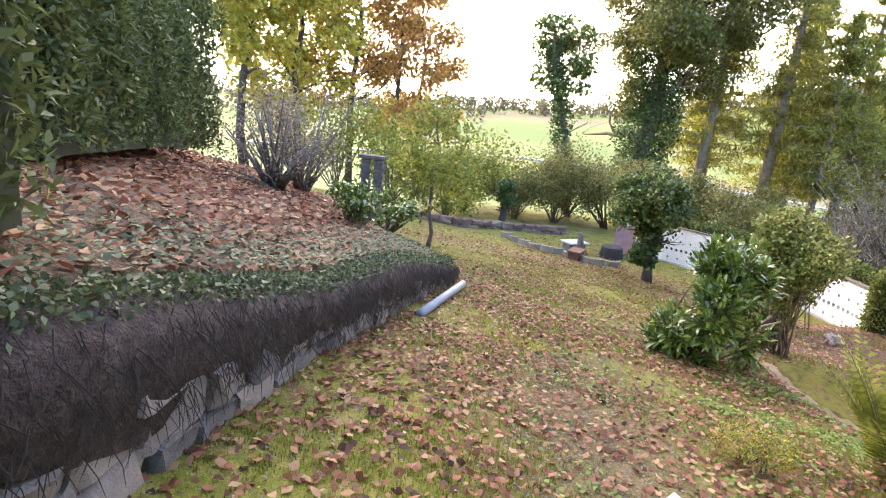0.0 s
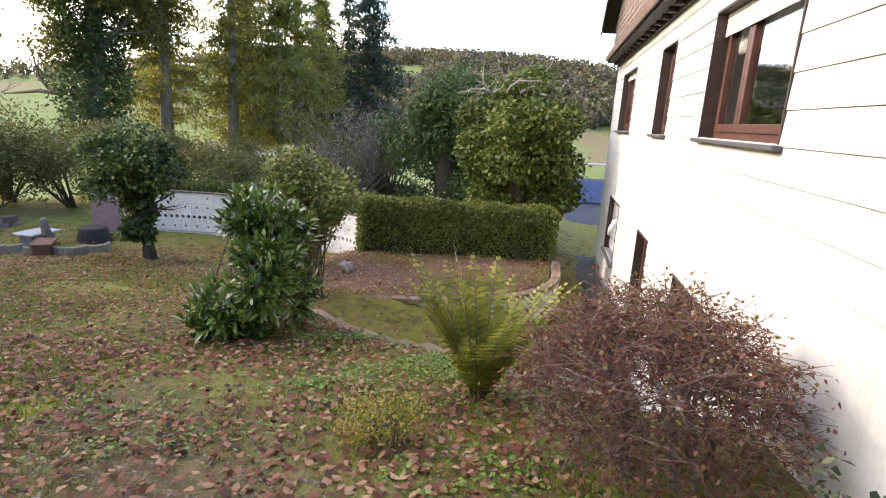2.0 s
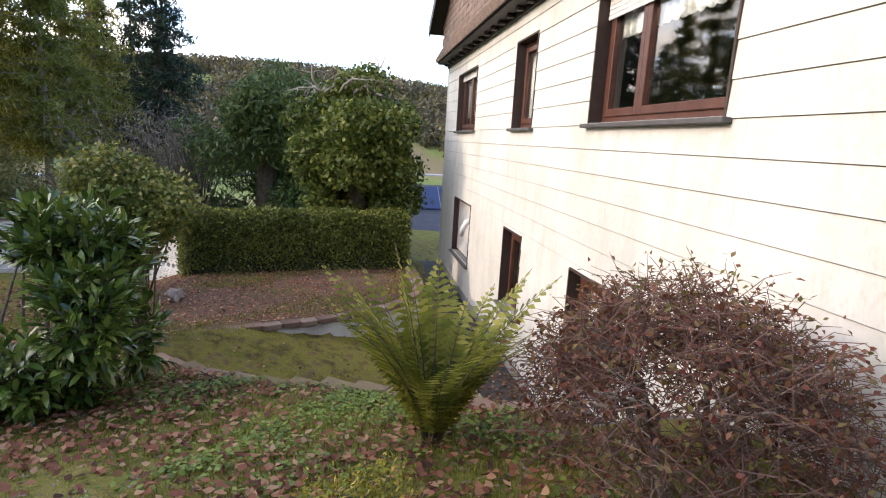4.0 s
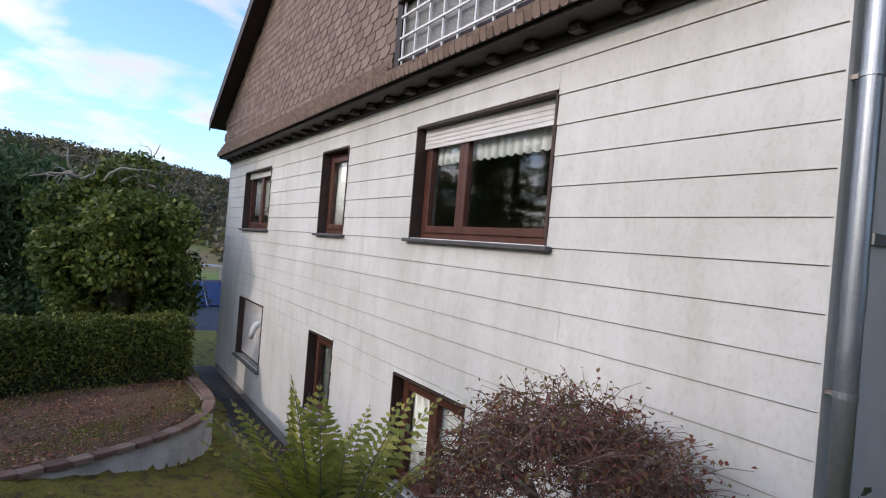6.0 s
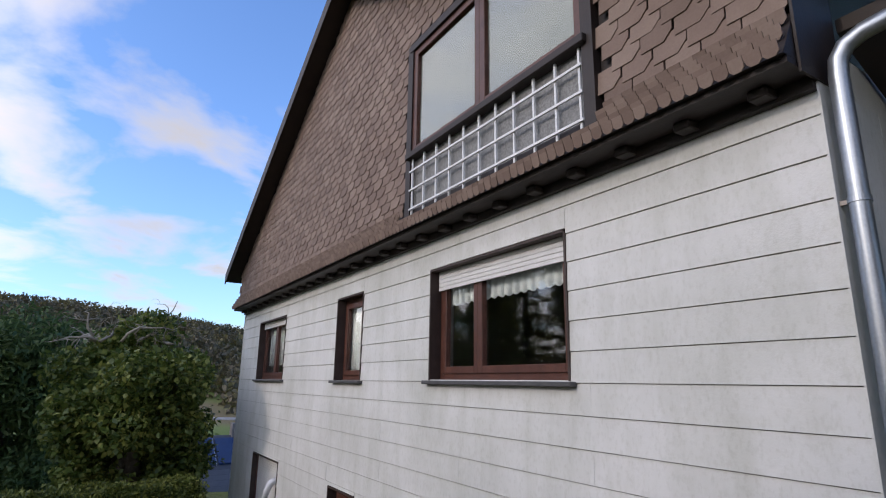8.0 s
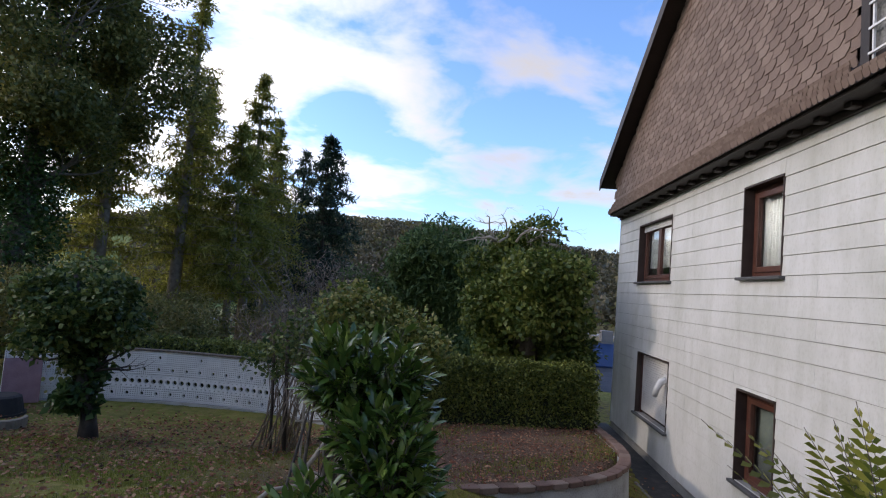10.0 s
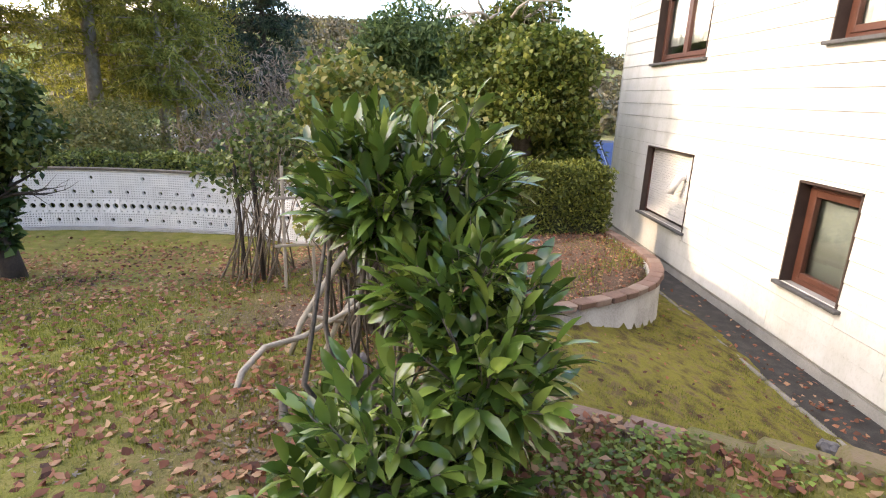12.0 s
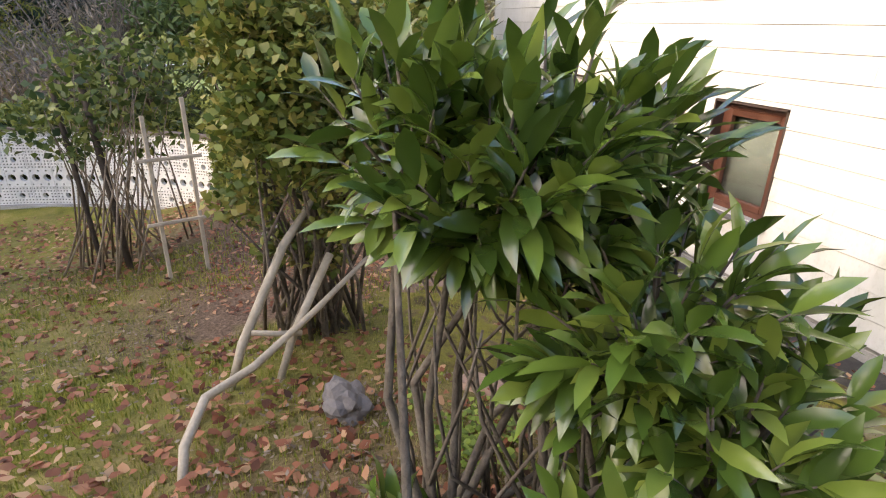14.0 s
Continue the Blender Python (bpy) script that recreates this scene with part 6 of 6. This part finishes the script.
for dx in (-0.16, 0.16):
    for i in range(13):
        ob = new("pillar_stone", ps[(i + (dx > 0)) % 4]); ob.parent = pil
        ob.matrix_basis = pose(dx + rw.uniform(-.02, .02), rw.uniform(-.02, .02), 0.03 + i * 0.115, 0, 0, 90 * (i % 4) + rw.uniform(-8, 8)) @ Matrix.Diagonal((0.68, 0.68, 1, 1))
ob = new("pillar_cap", worn_block("pillar_cap", 0.72, 0.36, 0.09, 70, 0.15)); ob.parent = pil; ob.data.materials.append(M["darkstone"])
ob.matrix_basis = pose(0, 0, 1.53)
pil.rotation_euler = (0, 0, radians(-28))
# black tub and rotten post beside the board
tub = empty("plant_tub", "black plastic tub lying upturned by the wall", "tub", at=(11.35, 11.55, H(11.35, 11.55)))
v_, f_ = tube([(0, 0, -0.03), (0, 0, 0.22), (0, 0, 0.30), (0, 0, 0.33)], [0.36, 0.31, 0.29, 0.24], 20)
raw("shell", v_, f_, M["darkrubber"], tub)
v_, f_ = tube([(0, 0, -0.02), (0, 0, 0.03)], [0.385, 0.38], 20)
raw("rim", v_, f_, M["darkrubber"], tub)
tagged(tubes("rotten_post", [([(10.35, 11.75, H(10.35, 11.75) - 0.1), (10.33, 11.78, H(10.35, 11.75) + 0.3), (10.28, 11.8, H(10.35, 11.75) + 0.62)], [0.11, 0.095, 0.07])], M["bark"], sides=9), "short weathered wooden post beside the slab", "post")
dry_wall("low_wall", "low brown stone border behind the lawn", [(4.6, 13.4), (5.8, 15.0), (7.4, 14.6), (9.5, 14.9), (12, 14.4)], lambda x, y: H(x, y) - 0.04, lambda x, y: H(x, y) + 0.24, M["brick"], 91, size=(0.40, 0.19))


def rock(name, s, seed):
    bm = bmesh.new()
    bmesh.ops.create_icosphere(bm, subdivisions=3, radius=s * 0.55)
    for v in bm.verts:
        d = v.co.normalized()
        k = 1 + 0.6 * noise.noise(d * 1.6 + Vector((seed, 0, 0))) + 0.12 * noise.noise(d * 4 + Vector((0, seed, 0)))
        v.co = Vector((v.co.x * k, v.co.y * k * 0.8, v.co.z * k * 0.85))
    me = bpy.data.meshes.new(name)
    bm.to_mesh(me); bm.free()
    return me


for x, y, s, sd in ((9.5, 4.62, 0.24, 81), (6.46, 4.47, 0.22, 82), (7.1, 0.75, 0.16, 84)):
    me = rock("garden_stone", s, sd)
    me.materials.append(M["stone"])
    ob = tagged(new("garden_stone", me), "rough pale grey stone lying on the ground", "stone", group="garden stones")
    ob.matrix_basis = pose(x, y, H(x, y) + s * 0.3, 8, 5, 30)

# trellis and poles under the ivy
def trellis(at, hgt, turn):
    e = empty("trellis", "broken pale wooden trellis among elder stems", "trellis", at=at)
    e.rotation_euler = (radians(4), 0, radians(turn))
    for x in (0, 0.30):
        part("upright", boxes((x - 0.016, x + 0.016, -0.011, 0.011, -0.1, hgt - x * 0.4), bevel=0.004), M["palewood"], e)
    for z in (0.45, 0.95):
        part("crossbar", boxes((-0.08, 0.40, 0.012, 0.030, z - 0.014, z + 0.014), bevel=0.004), M["palewood"], e)


trellis((9.12, 5.2, H(9.12, 5.2)), 1.4, 110)
for x, y, lx, ly, r in ((9.85, 6.15, 0.05, 0.12, 0.022), (9.7, 5.9, -0.02, 0.10, 0.028)):
    tagged(tubes("garden_pole", [([(x, y, H(x, y) - 0.1), (x + lx, y + ly, H(x, y) + 1.7)], r)], M["darkbark"], sides=8), "dark leaning pole in the elder bush", "pole", group="garden poles")

# ---- neighbour house, road and car ----
nb = empty("neighbour_house", "low neighbour house with dark roof and solar panels", "house", at=(27, -3.45, -6.35))
ninv = Matrix.Translation((-27, 3, 6))


def npart(n, bm, mat, label=""):
    ob = part(n, bm, mat, nb, label)
    ob.matrix_parent_inverse = ninv


npart("wall", boxes((23.6, 30.5, -9, 0.4, -7, -2.9)), M["siding"])


def slab_bm(x0, z0, x1, z1, y0, y1, t):
    bm = bmesh.new()
    vs = [bm.verts.new(p) for y in (y0, y1) for p in ((x0, y, z0), (x1, y, z1), (x1, y, z1 + t), (x0, y, z0 + t))]
    for f in ((0, 1, 2, 3), (7, 6, 5, 4), (0, 4, 5, 1), (3, 2, 6, 7), (1, 5, 6, 2), (0, 3, 7, 4)):
        bm.faces.new([vs[i] for i in f])
    bmesh.ops.recalc_face_normals(bm, faces=bm.faces)
    return bm


npart("roof", slab_bm(23.2, -2.95, 27, -0.75, -9.4, 0.8, 0.14), M["rooftile"], "dark tiled roof slope")
npart("roof", slab_bm(30.8, -2.95, 27, -0.75, -9.4, 0.8, 0.14), M["rooftile"])
for i in range(14):
    zz = -2.80 + i * 0.155
    xx = 23.2 + i * 0.268
    npart("tile_course", slab_bm(xx, zz + 0.0, xx + 0.29, zz + 0.165, -9.4, 0.8, 0.05), M["rooftile"])
for k in range(4):
    y1 = 0.2 - k * 1.6
    npart("solar_panel", slab_bm(25.3, -1.52, 26.7, -0.71, y1 - 1.5, y1, 0.06), M["solar"], "blue solar panel")
    npart("panel_frame", slab_bm(25.28, -1.56, 26.72, -0.73, y1 - 1.53, y1 - 1.5, 0.08), M["zinc"])
npart("chimney", boxes((26.8, 27.3, -2.6, -2.1, -1.0, -0.1)), M["stone"])
npart("gable_boards", boxes((23.9, 30.2, 0.4, 0.44, -4.6, -2.9)), M["darkwood"])
road_pts = []
for i in range(50):
    a = radians(-25 + i * 2.2)
    r = 215 + 18 * math.sin(i * 0.22)
    road_pts.append((6 + r * math.cos(a), 4 + r * math.sin(a)))
strip("road", road_pts, 7, lambda x, y: H(x, y) + 0.35, 1.2, M["road"], "grey country road across the fields", "road")


def car(at, turn):
    e = empty("car", "small white car on the country road", "car", at=at)
    e.rotation_euler = (0, 0, turn)
    bm = bmesh.new()
    box(bm, -2.1, 2.1, -0.85, 0.85, 0.35, 0.95, bevel=0.15)
    part("body", bm, M["carwhite"], e)
    bm = bmesh.new()
    box(bm, -1.3, 1.0, -0.75, 0.75, 0.95, 1.5, bevel=0.2)
    part("cabin", bm, M["solar"], e, "dark glazed cabin")
    for x in (-1.3, 1.3):
        for y in (-0.8, 0.8):
            part("wheel", tube_bm((x, y - 0.1, 0.33), (x, y + 0.1, 0.33), 0.33), M["darkrubber"], e)


def tube_bm(a, b, r):
    v, f = tube([a, b], r, 12)
    bm = bmesh.new()
    vs = [bm.verts.new(p) for p in v]
    for q in f:
        bm.faces.new([vs[i] for i in q])
    return bm


for i in (30, 34):
    x, y = road_pts[i]
    car((x, y, H(x, y) + 0.37), radians(-25 + i * 2.2 + 90))

# ---- background planting ----
def belt(name, label, spots, mat, n, size, leaf, seed, stems=14, bark="bark"):
    rnd = random.Random(seed)
    for i, (x, y, s) in enumerate(spots):
        z = H(x, y)
        bl = [((x + rnd.uniform(-.5, .5) * s, y + rnd.uniform(-.5, .5) * s, z + s * rnd.uniform(0.35, 1.0)), (s * rnd.uniform(.25, .5),) * 2 + (s * rnd.uniform(.2, .4),)) for _ in range(9)]
        shrub(name, label, (x, y, z), bl, mat, n, seed + i, leaf=leaf, stems=stems, bark=bark, r0=0.03, shell=0.1)


belt("bare_shrub", "tall leafless brown shrub at the garden edge", [(19, 7.9, 3.2), (20, 6.9, 3.4), (16.5, 8.2, 2.0)], M["brownbrush"], 1300, 3, (0.22, 0.03), 100, stems=70)
belt("wild_shrub", "olive and brown wild shrub behind the garden", [(17.5, 12.0, 1.7), (18.5, 14.0, 2.0), (16.2, 13.8, 1.9), (21, 13, 2.0), (23, 11, 2.0), (25, 9.5, 2.4), (20, 16, 2.2), (17, 16.6, 2.4), (14.6, 15.2, 2.0), (13, 16.2, 2.0), (11.5, 16.8, 1.8), (14.8, 17.6, 2.6), (22, 20, 2.6)], M["brush"], 5000, 3, (0.11, 0.06), 130)
belt("green_shrub", "yellow-green shrub beyond the lawn", [(8.4, 16.4, 2.0), (6.8, 17.5, 2.2), (10, 17.8, 2.2), (12.6, 18.6, 2.6), (5.2, 18.5, 3.0)], M["greenyellow"], 2600, 3, (0.15, 0.09), 160)
for i, (x, y, hh, m_) in enumerate(((4.6, 22, 11, "yellowleaf"), (7.5, 24, 13, "autumn"), (10.5, 26, 13, "autumn"), (2.5, 20, 12, "yellowleaf"), (13, 29, 12, "autumn"), (0.5, 23, 14, "greenyellow"), (5.8, 28, 14, "autumn"))):
    broad_tree("autumn_tree", {"autumn": "tall sparse tree with orange-brown leaves", "yellowleaf": "tall tree with bright yellow leaves", "greenyellow": "tall tree with yellow-green leaves"}[m_], (x, y, H(x, y) - 0.1), hh, 2.6, M[m_], 5200, 180 + i, leaf=(0.24, 0.16), trunk=0.16, crown_from=0.2, n_clumps=44, clump=0.7, bark="darkbark", depth=2)
broad_tree("ivy_stump", "old stump covered with dark ivy", (10.2, 15.6, H(10.2, 15.6) - 0.05), 1.7, 0.3, M["ivy"], 1600, 195, leaf=(0.10, 0.08), trunk=0.16, crown_from=0.3, n_clumps=9, clump=0.24, bark="darkbark")
# shrubs on the bank
belt("rhododendron", "low dark green evergreen shrub on the bank", [(1.9, 7.1, 0.55), (2.9, 8.2, 0.6)], M["laurel"], 900, 1, (0.09, 0.04), 200, stems=10)
belt("dry_shrub", "dry grey-brown shrub with withered flower heads", [(1.3, 9.3, 1.5), (2.0, 10.4, 1.6)], M["brownbrush"], 2000, 1, (0.06, 0.03), 210, stems=40)
belt("corner_shrub", "small leafy shrub beside the house corner", [(2.0, -0.15, 0.6)], M["greencover"], 500, 1, (0.05, 0.035), 220)


def far_woods():
    rng = np.random.default_rng(300)
    P, Q = [], []
    for i in range(5200):
        a = rng.uniform(radians(-40), radians(110)) if i < 1500 else rng.uniform(radians(-40), radians(32))
        r = rng.uniform(330, 640)
        if rng.uniform() < 0.5:
            r = rng.uniform(470, 640)
        if i >= 1500:
            r = rng.uniform(240, 640)
        x, y = 6 + r * math.cos(a), 4 + r * math.sin(a)
        if math.sin(x * 0.018) * math.cos(y * 0.021) < (-0.15 if i < 1500 else -0.55) and r < 520:
            continue
        s = rng.uniform(4, 8)
        (P if rng.uniform() < 0.7 else Q).append((x, y, s))
    for lst, mat, nm in ((P, "farwood", "brown and green far woods on the hills"), (Q, "faryellow", "yellowing far woods on the hills")):
        arr = np.array(lst)
        z = height(arr[:, 0], arr[:, 1])
        pts = []
        for (x, y, s), zz in zip(lst, z):
            u = rng.normal(size=(34, 3)); u /= np.linalg.norm(u, axis=1, keepdims=True)
            pts.append(np.array((x, y, zz + s * 0.8)) + u * np.array((s * 0.55, s * 0.55, s * 0.9)))
        ob = leaves("far_woods", np.concatenate(pts), 3.0, 2.2, M[mat], seed=301)
        tagged(ob, nm, "woods", kind="stuff")


far_woods()

ws = worn_block("white_stone", 0.22, 0.14, 0.10, 83, 0.5)
ws.materials.append(M["ivoryslab"])
tagged(new("white_stone", ws), "white stone block lying in the grass", "stone").matrix_basis = pose(1.92, 1.72, H(1.92, 1.72) + 0.03, 4, 3, 20)
vent = empty("vent_hood", "white curved vent hood on the shuttered window", "vent", at=(12.55, WY - 0.10, -0.75))
for nm, pts, rad in (("duct", [(0, 0, 0.25), (0.02, 0.10, 0.20), (0.05, 0.16, 0.06), (0.12, 0.17, -0.08)], [0.06, 0.065, 0.06, 0.055]),):
    tubes(nm, [(pts, rad)], M["grille"], vent, sides=14)
part("flange", boxes((-0.1, 0.1, -0.006, 0.014, 0.15, 0.35), bevel=0.004), M["grille"], vent)

# dead branches and stakes under the laurel
for pts, r in (([(6.16, 5.12, -1.12), (6.35, 5.11, -1.01), (6.58, 5.04, -0.96), (6.78, 4.84, -0.97), (7.02, 4.52, -0.84), (7.13, 4.22, -0.62)], [0.018, 0.021, 0.021, 0.020, 0.017, 0.011]),
               ([(6.94, 4.98, -1.23), (6.96, 4.89, -0.95), (7.21, 4.65, -0.55), (7.33, 4.45, -0.31)], [0.019, 0.024, 0.024, 0.015]),
               ([(6.91, 4.75, -1.22), (7.00, 4.64, -0.95), (7.22, 4.41, -0.62)], [0.018, 0.022, 0.022]),
               ([(6.96, 4.84, -0.89), (6.97, 4.72, -0.92), (6.98, 4.60, -0.94)], [0.015, 0.015, 0.015])):
    tagged(tubes("dead_branch", [(pts, r)], M["palewood"], sides=8), "pale dead branch propped under the laurel", "branch", group="dead branches")
ob = tubes("fallen_branch", [([(5.45, 4.65, -0.60), (5.35, 4.62, -0.68), (5.29, 4.55, -0.71), (5.26, 4.46, -0.70), (5.23, 4.38, -0.72), (5.24, 4.31, -0.70)], [0.012, 0.022, 0.026, 0.026, 0.028, 0.022])], M["bark"], sides=10)
tagged(ob, "crooked grey branch lying against the laurel foot", "branch")


def overhang():
    """Leaves that hang over the top of the wall."""
    rng = np.random.default_rng(47)
    path = resample([(-2.6, 0.15), (-0.74, 2.43), (0.15, 3.55), (1.16, 4.65), (2.3, 5.9), (3.4, 7.1)], 0.004)
    P = []
    for p, d in path:
        for _ in range(4):
            o = rng.uniform(-0.20, 0.13)
            zt = float(lawn(p.x, p.y)) + float(bank_top(p.x)) + 0.03
            P.append((p.x + d.y * o, p.y - d.x * o, zt + rng.uniform(-0.03, 0.05) - max(0, o - 0.06) * rng.uniform(0.3, 1.4)))
    tagged(leaves("ground_cover", np.array(P), 0.038, 0.026, M["greencover"], seed=48, up=-0.1), "grey-green creeper hanging over the stone wall", "ground cover", kind="stuff")


overhang()

# ---- fallen leaves, grass, weeds ----
def scatter(name, label, category, n, region, dens, length, width, mat, seed, lift=0.012, up=0.12, flat=True, grow=None):
    rng = np.random.default_rng(seed)
    x = rng.uniform(region[0], region[1], n); y = rng.uniform(region[2], region[3], n)
    k = rng.uniform(0, 1, n) < dens(x, y)
    k &= ~((y < -0.3) & (x > 2.4))
    x, y = x[k], y[k]
    z = height(x, y)
    m = len(x)
    a = rng.uniform(0, 2 * math.pi, m)
    if flat:
        d = np.stack([np.cos(a), np.sin(a), rng.normal(0.05, 0.22, m)], 1)
        r = rng.normal(0, 0.35, (m, 3)) + np.array([0, 0, 1.0])
    else:
        d = np.stack([np.cos(a) * 0.45, np.sin(a) * 0.45, np.ones(m)], 1)
        r = np.stack([-np.sin(a), np.cos(a), np.zeros(m)], 1)
        r = np.cross(d, r)
    d /= np.linalg.norm(d, axis=1, keepdims=True)
    s = np.cross(d, r); s /= np.linalg.norm(s, axis=1, keepdims=True) + 1e-9
    nn = np.cross(s, d)
    L = length * rng.uniform(0.55, 1.3, (m, 1)); W = width * rng.uniform(0.6, 1.25, (m, 1))
    p = np.stack([x, y, z + lift + (rng.uniform(0, 0.02, m) if flat else 0)], 1)
    curl = rng.uniform(-0.25, 0.35, (m, 1))
    if flat:
        v = np.stack([p - d * L * 0.5, p - d * L * 0.12 - s * W * 0.5 + nn * W * curl, p + d * L * 0.22 - s * W * 0.34 + nn * W * curl * 0.6, p + d * L * 0.5 + nn * L * 0.08,
                      p + d * L * 0.22 + s * W * 0.34 + nn * W * curl * 0.6, p - d * L * 0.12 + s * W * 0.5 + nn * W * curl], 1)
        ob = fast(name, v, 6, mat)
    else:
        v = np.stack([p - s * W * 0.5, p + s * W * 0.5, p + d * L + nn * L * 0.25], 1)
        ob = fast(name, v, 3, mat)
    return tagged(ob, label, category, kind="stuff")


def wob(x, y, k, s):
    return 0.5 + 0.5 * np.sin(x * k + s) * np.cos(y * k * 1.13 + s * 1.7) + 0.25 * np.sin(x * k * 2.7 + y * k * 2.1 + s)


def bank_in(x, y):
    return line_side(WALL_A, x, y) > 0.0


def low_in(x, y):
    return (line_side(CURB, x, y) > 0.1) & (y < 4.0)


def bed_in(x, y):
    return (line_side(BED, x, y) > 0.12) & (x > 7.6) & (y < 5.2) & (x < 13)


def lawn_in(x, y):
    return ~(bank_in(x, y) | low_in(x, y) | bed_in(x, y))


track_of = lambda x, y: np.exp(-((x - 0.5 - 0.62 * y) / 0.8) ** 2) * (y < 4.2)
scatter("fallen_leaves", "brown and rust fallen leaves on the lawn", "leaves", 30000, (-2, 12.5, 0.2, 14), lambda x, y: lawn_in(x, y) * (0.22 + 0.6 * np.clip(wob(x, y, 0.9, 1), 0, 1)), 0.058, 0.042, M["litter"], 401)
scatter("fallen_leaves", "thick brown fallen leaves on the bank", "leaves", 20000, (-3, 4.2, 1, 14), lambda x, y: bank_in(x, y) * 0.85, 0.10, 0.075, M["litter"], 402, lift=0.02)
scatter("fallen_leaves", "rust leaves under the laurel and kerb", "leaves", 3600, (3.2, 7.4, 0.8, 6.0), lambda x, y: lawn_in(x, y) * np.clip(np.exp(-((x - 5.4) ** 2 + (y - 4.0) ** 2) / 1.8) + 0.8 * np.exp(-(line_side(CURB, x, y) / 0.35) ** 2), 0, 1), 0.055, 0.04, M["litter"], 403)
scatter("fallen_leaves", "scattered leaves on the moss terrace", "leaves", 2600, (4.3, 12, -0.2, 4.2), lambda x, y: low_in(x, y) * ~bed_in(x, y) * 0.28, 0.05, 0.034, M["litter"], 404)
scatter("fallen_leaves", "brown leaves and needles on the raised bed", "leaves", 8500, (8, 13, 0.9, 5.2), lambda x, y: bed_in(x, y) * 0.8, 0.05, 0.028, M["litter"], 405)
scatter("grass", "short mossy lawn grass", "grass", 300000, (-1.5, 10, 0.8, 10), lambda x, y: lawn_in(x, y) * np.clip(0.55 + wob(x, y, 1.1, 4) - 0.8 * track_of(x, y), 0, 1), 0.038, 0.007, M["grass"], 410, lift=-0.004, flat=False)
scatter("moss_grass", "short moss and grass on the lower terrace", "grass", 60000, (4.2, 11, 0.3, 4.3), lambda x, y: low_in(x, y) * ~bed_in(x, y) * 0.8, 0.022, 0.006, M["grass"], 411, lift=-0.004, flat=False)
scatter("weeds", "fresh green low weeds on the slope", "weeds", 46000, (1.2, 6.6, 0.6, 4.4), lambda x, y: lawn_in(x, y) * np.clip((wob(x, y, 2.2, 2) - 0.45) * 1.3, 0, 0.8) * np.clip(wob(x, y, 9.0, 7) * 1.6 - 0.2, 0, 1) * np.clip(1.2 - np.abs(x - 1.6 - 0.72 * y) / 1.7, 0, 1), 0.036, 0.032, M["weed"], 412, lift=0.03)
scatter("ground_cover", "grey-green ground cover along the wall top", "ground cover", 44000, (-3, 4, 0, 8), lambda x, y: bank_in(x, y) * np.clip(1.4 - line_side(WALL_A, x, y) / 0.8, 0, 1), 0.042, 0.03, M["greencover"], 413, lift=0.06)
scatter("bark_mulch", "dark brown mulch scraps under the bushes", "mulch", 12000, (1, 7, -0.2, 5), lambda x, y: lawn_in(x, y) * np.clip(track_of(x, y) + np.exp(-((x - 3.6) ** 2 + (y - 0.8) ** 2) / 1.2) + np.exp(-((x - 5.7) ** 2 + (y - 4.1) ** 2) / 0.8), 0, 1), 0.04, 0.014, M["brownbrush"], 414)
scatter("fallen_leaves", "thick brown and pink fallen leaves beside the wall", "leaves", 8000, (-1.6, 4.5, 1.2, 8), lambda x, y: lawn_in(x, y) * np.clip(1.1 - np.abs(line_side(WALL_A, x, y)) / 3.2, 0, 1), 0.066, 0.048, M["litter"], 420)
scatter("weeds", "fresh green low weeds along the kerb", "weeds", 26000, (3.4, 6.6, 0.8, 4.2), lambda x, y: lawn_in(x, y) * np.exp(-((line_side(CURB, x, y) + 0.35) / 0.3) ** 2) * np.clip(wob(x, y, 3.5, 3) * 1.5 - 0.3, 0, 1), 0.034, 0.03, M["weed"], 421, lift=0.03)
scatter("fallen_leaves", "rust and brown leaves on the lower lawn", "leaves", 13000, (3, 12, 4.4, 12), lambda x, y: lawn_in(x, y) * np.clip(wob(x, y, 0.7, 5) * 1.1 + 0.15, 0, 1), 0.058, 0.04, M["litter"], 422)
scatter("moss_grass", "patchy moss and grass on the raised bed", "grass", 26000, (8, 13, 0.9, 5.2), lambda x, y: bed_in(x, y) * np.clip(wob(x, y, 1.9, 6) * 1.5 - 0.45, 0, 1), 0.045, 0.012, M["grass"], 423, lift=0.0, flat=False)
scatter("leaf_scraps", "small brown leaf scraps and dry stalks in the grass", "leaves", 34000, (-1.5, 11, 0.4, 11), lambda x, y: lawn_in(x, y) * np.clip(0.25 + 0.7 * wob(x, y, 1.7, 8), 0, 1), 0.026, 0.013, M["brownbrush"], 424, lift=0.014)
scatter("fallen_leaves", "dark red and rust leaves along the path", "leaves", 9000, (0.5, 6.0, 0.2, 4.6), lambda x, y: lawn_in(x, y) * np.clip(wob(x, y, 1.6, 9) * 0.9, 0, 1), 0.055, 0.04, M["litter"], 425, lift=0.03)
scatter("fallen_leaves", "brown leaves caught on the asphalt strip", "leaves", 420, (4.8, 12, -0.27, 0.32), lambda x, y: np.clip(1.1 - (x - 4.8) / 6, 0.15, 1), 0.06, 0.045, M["litter"], 426, lift=0.085)
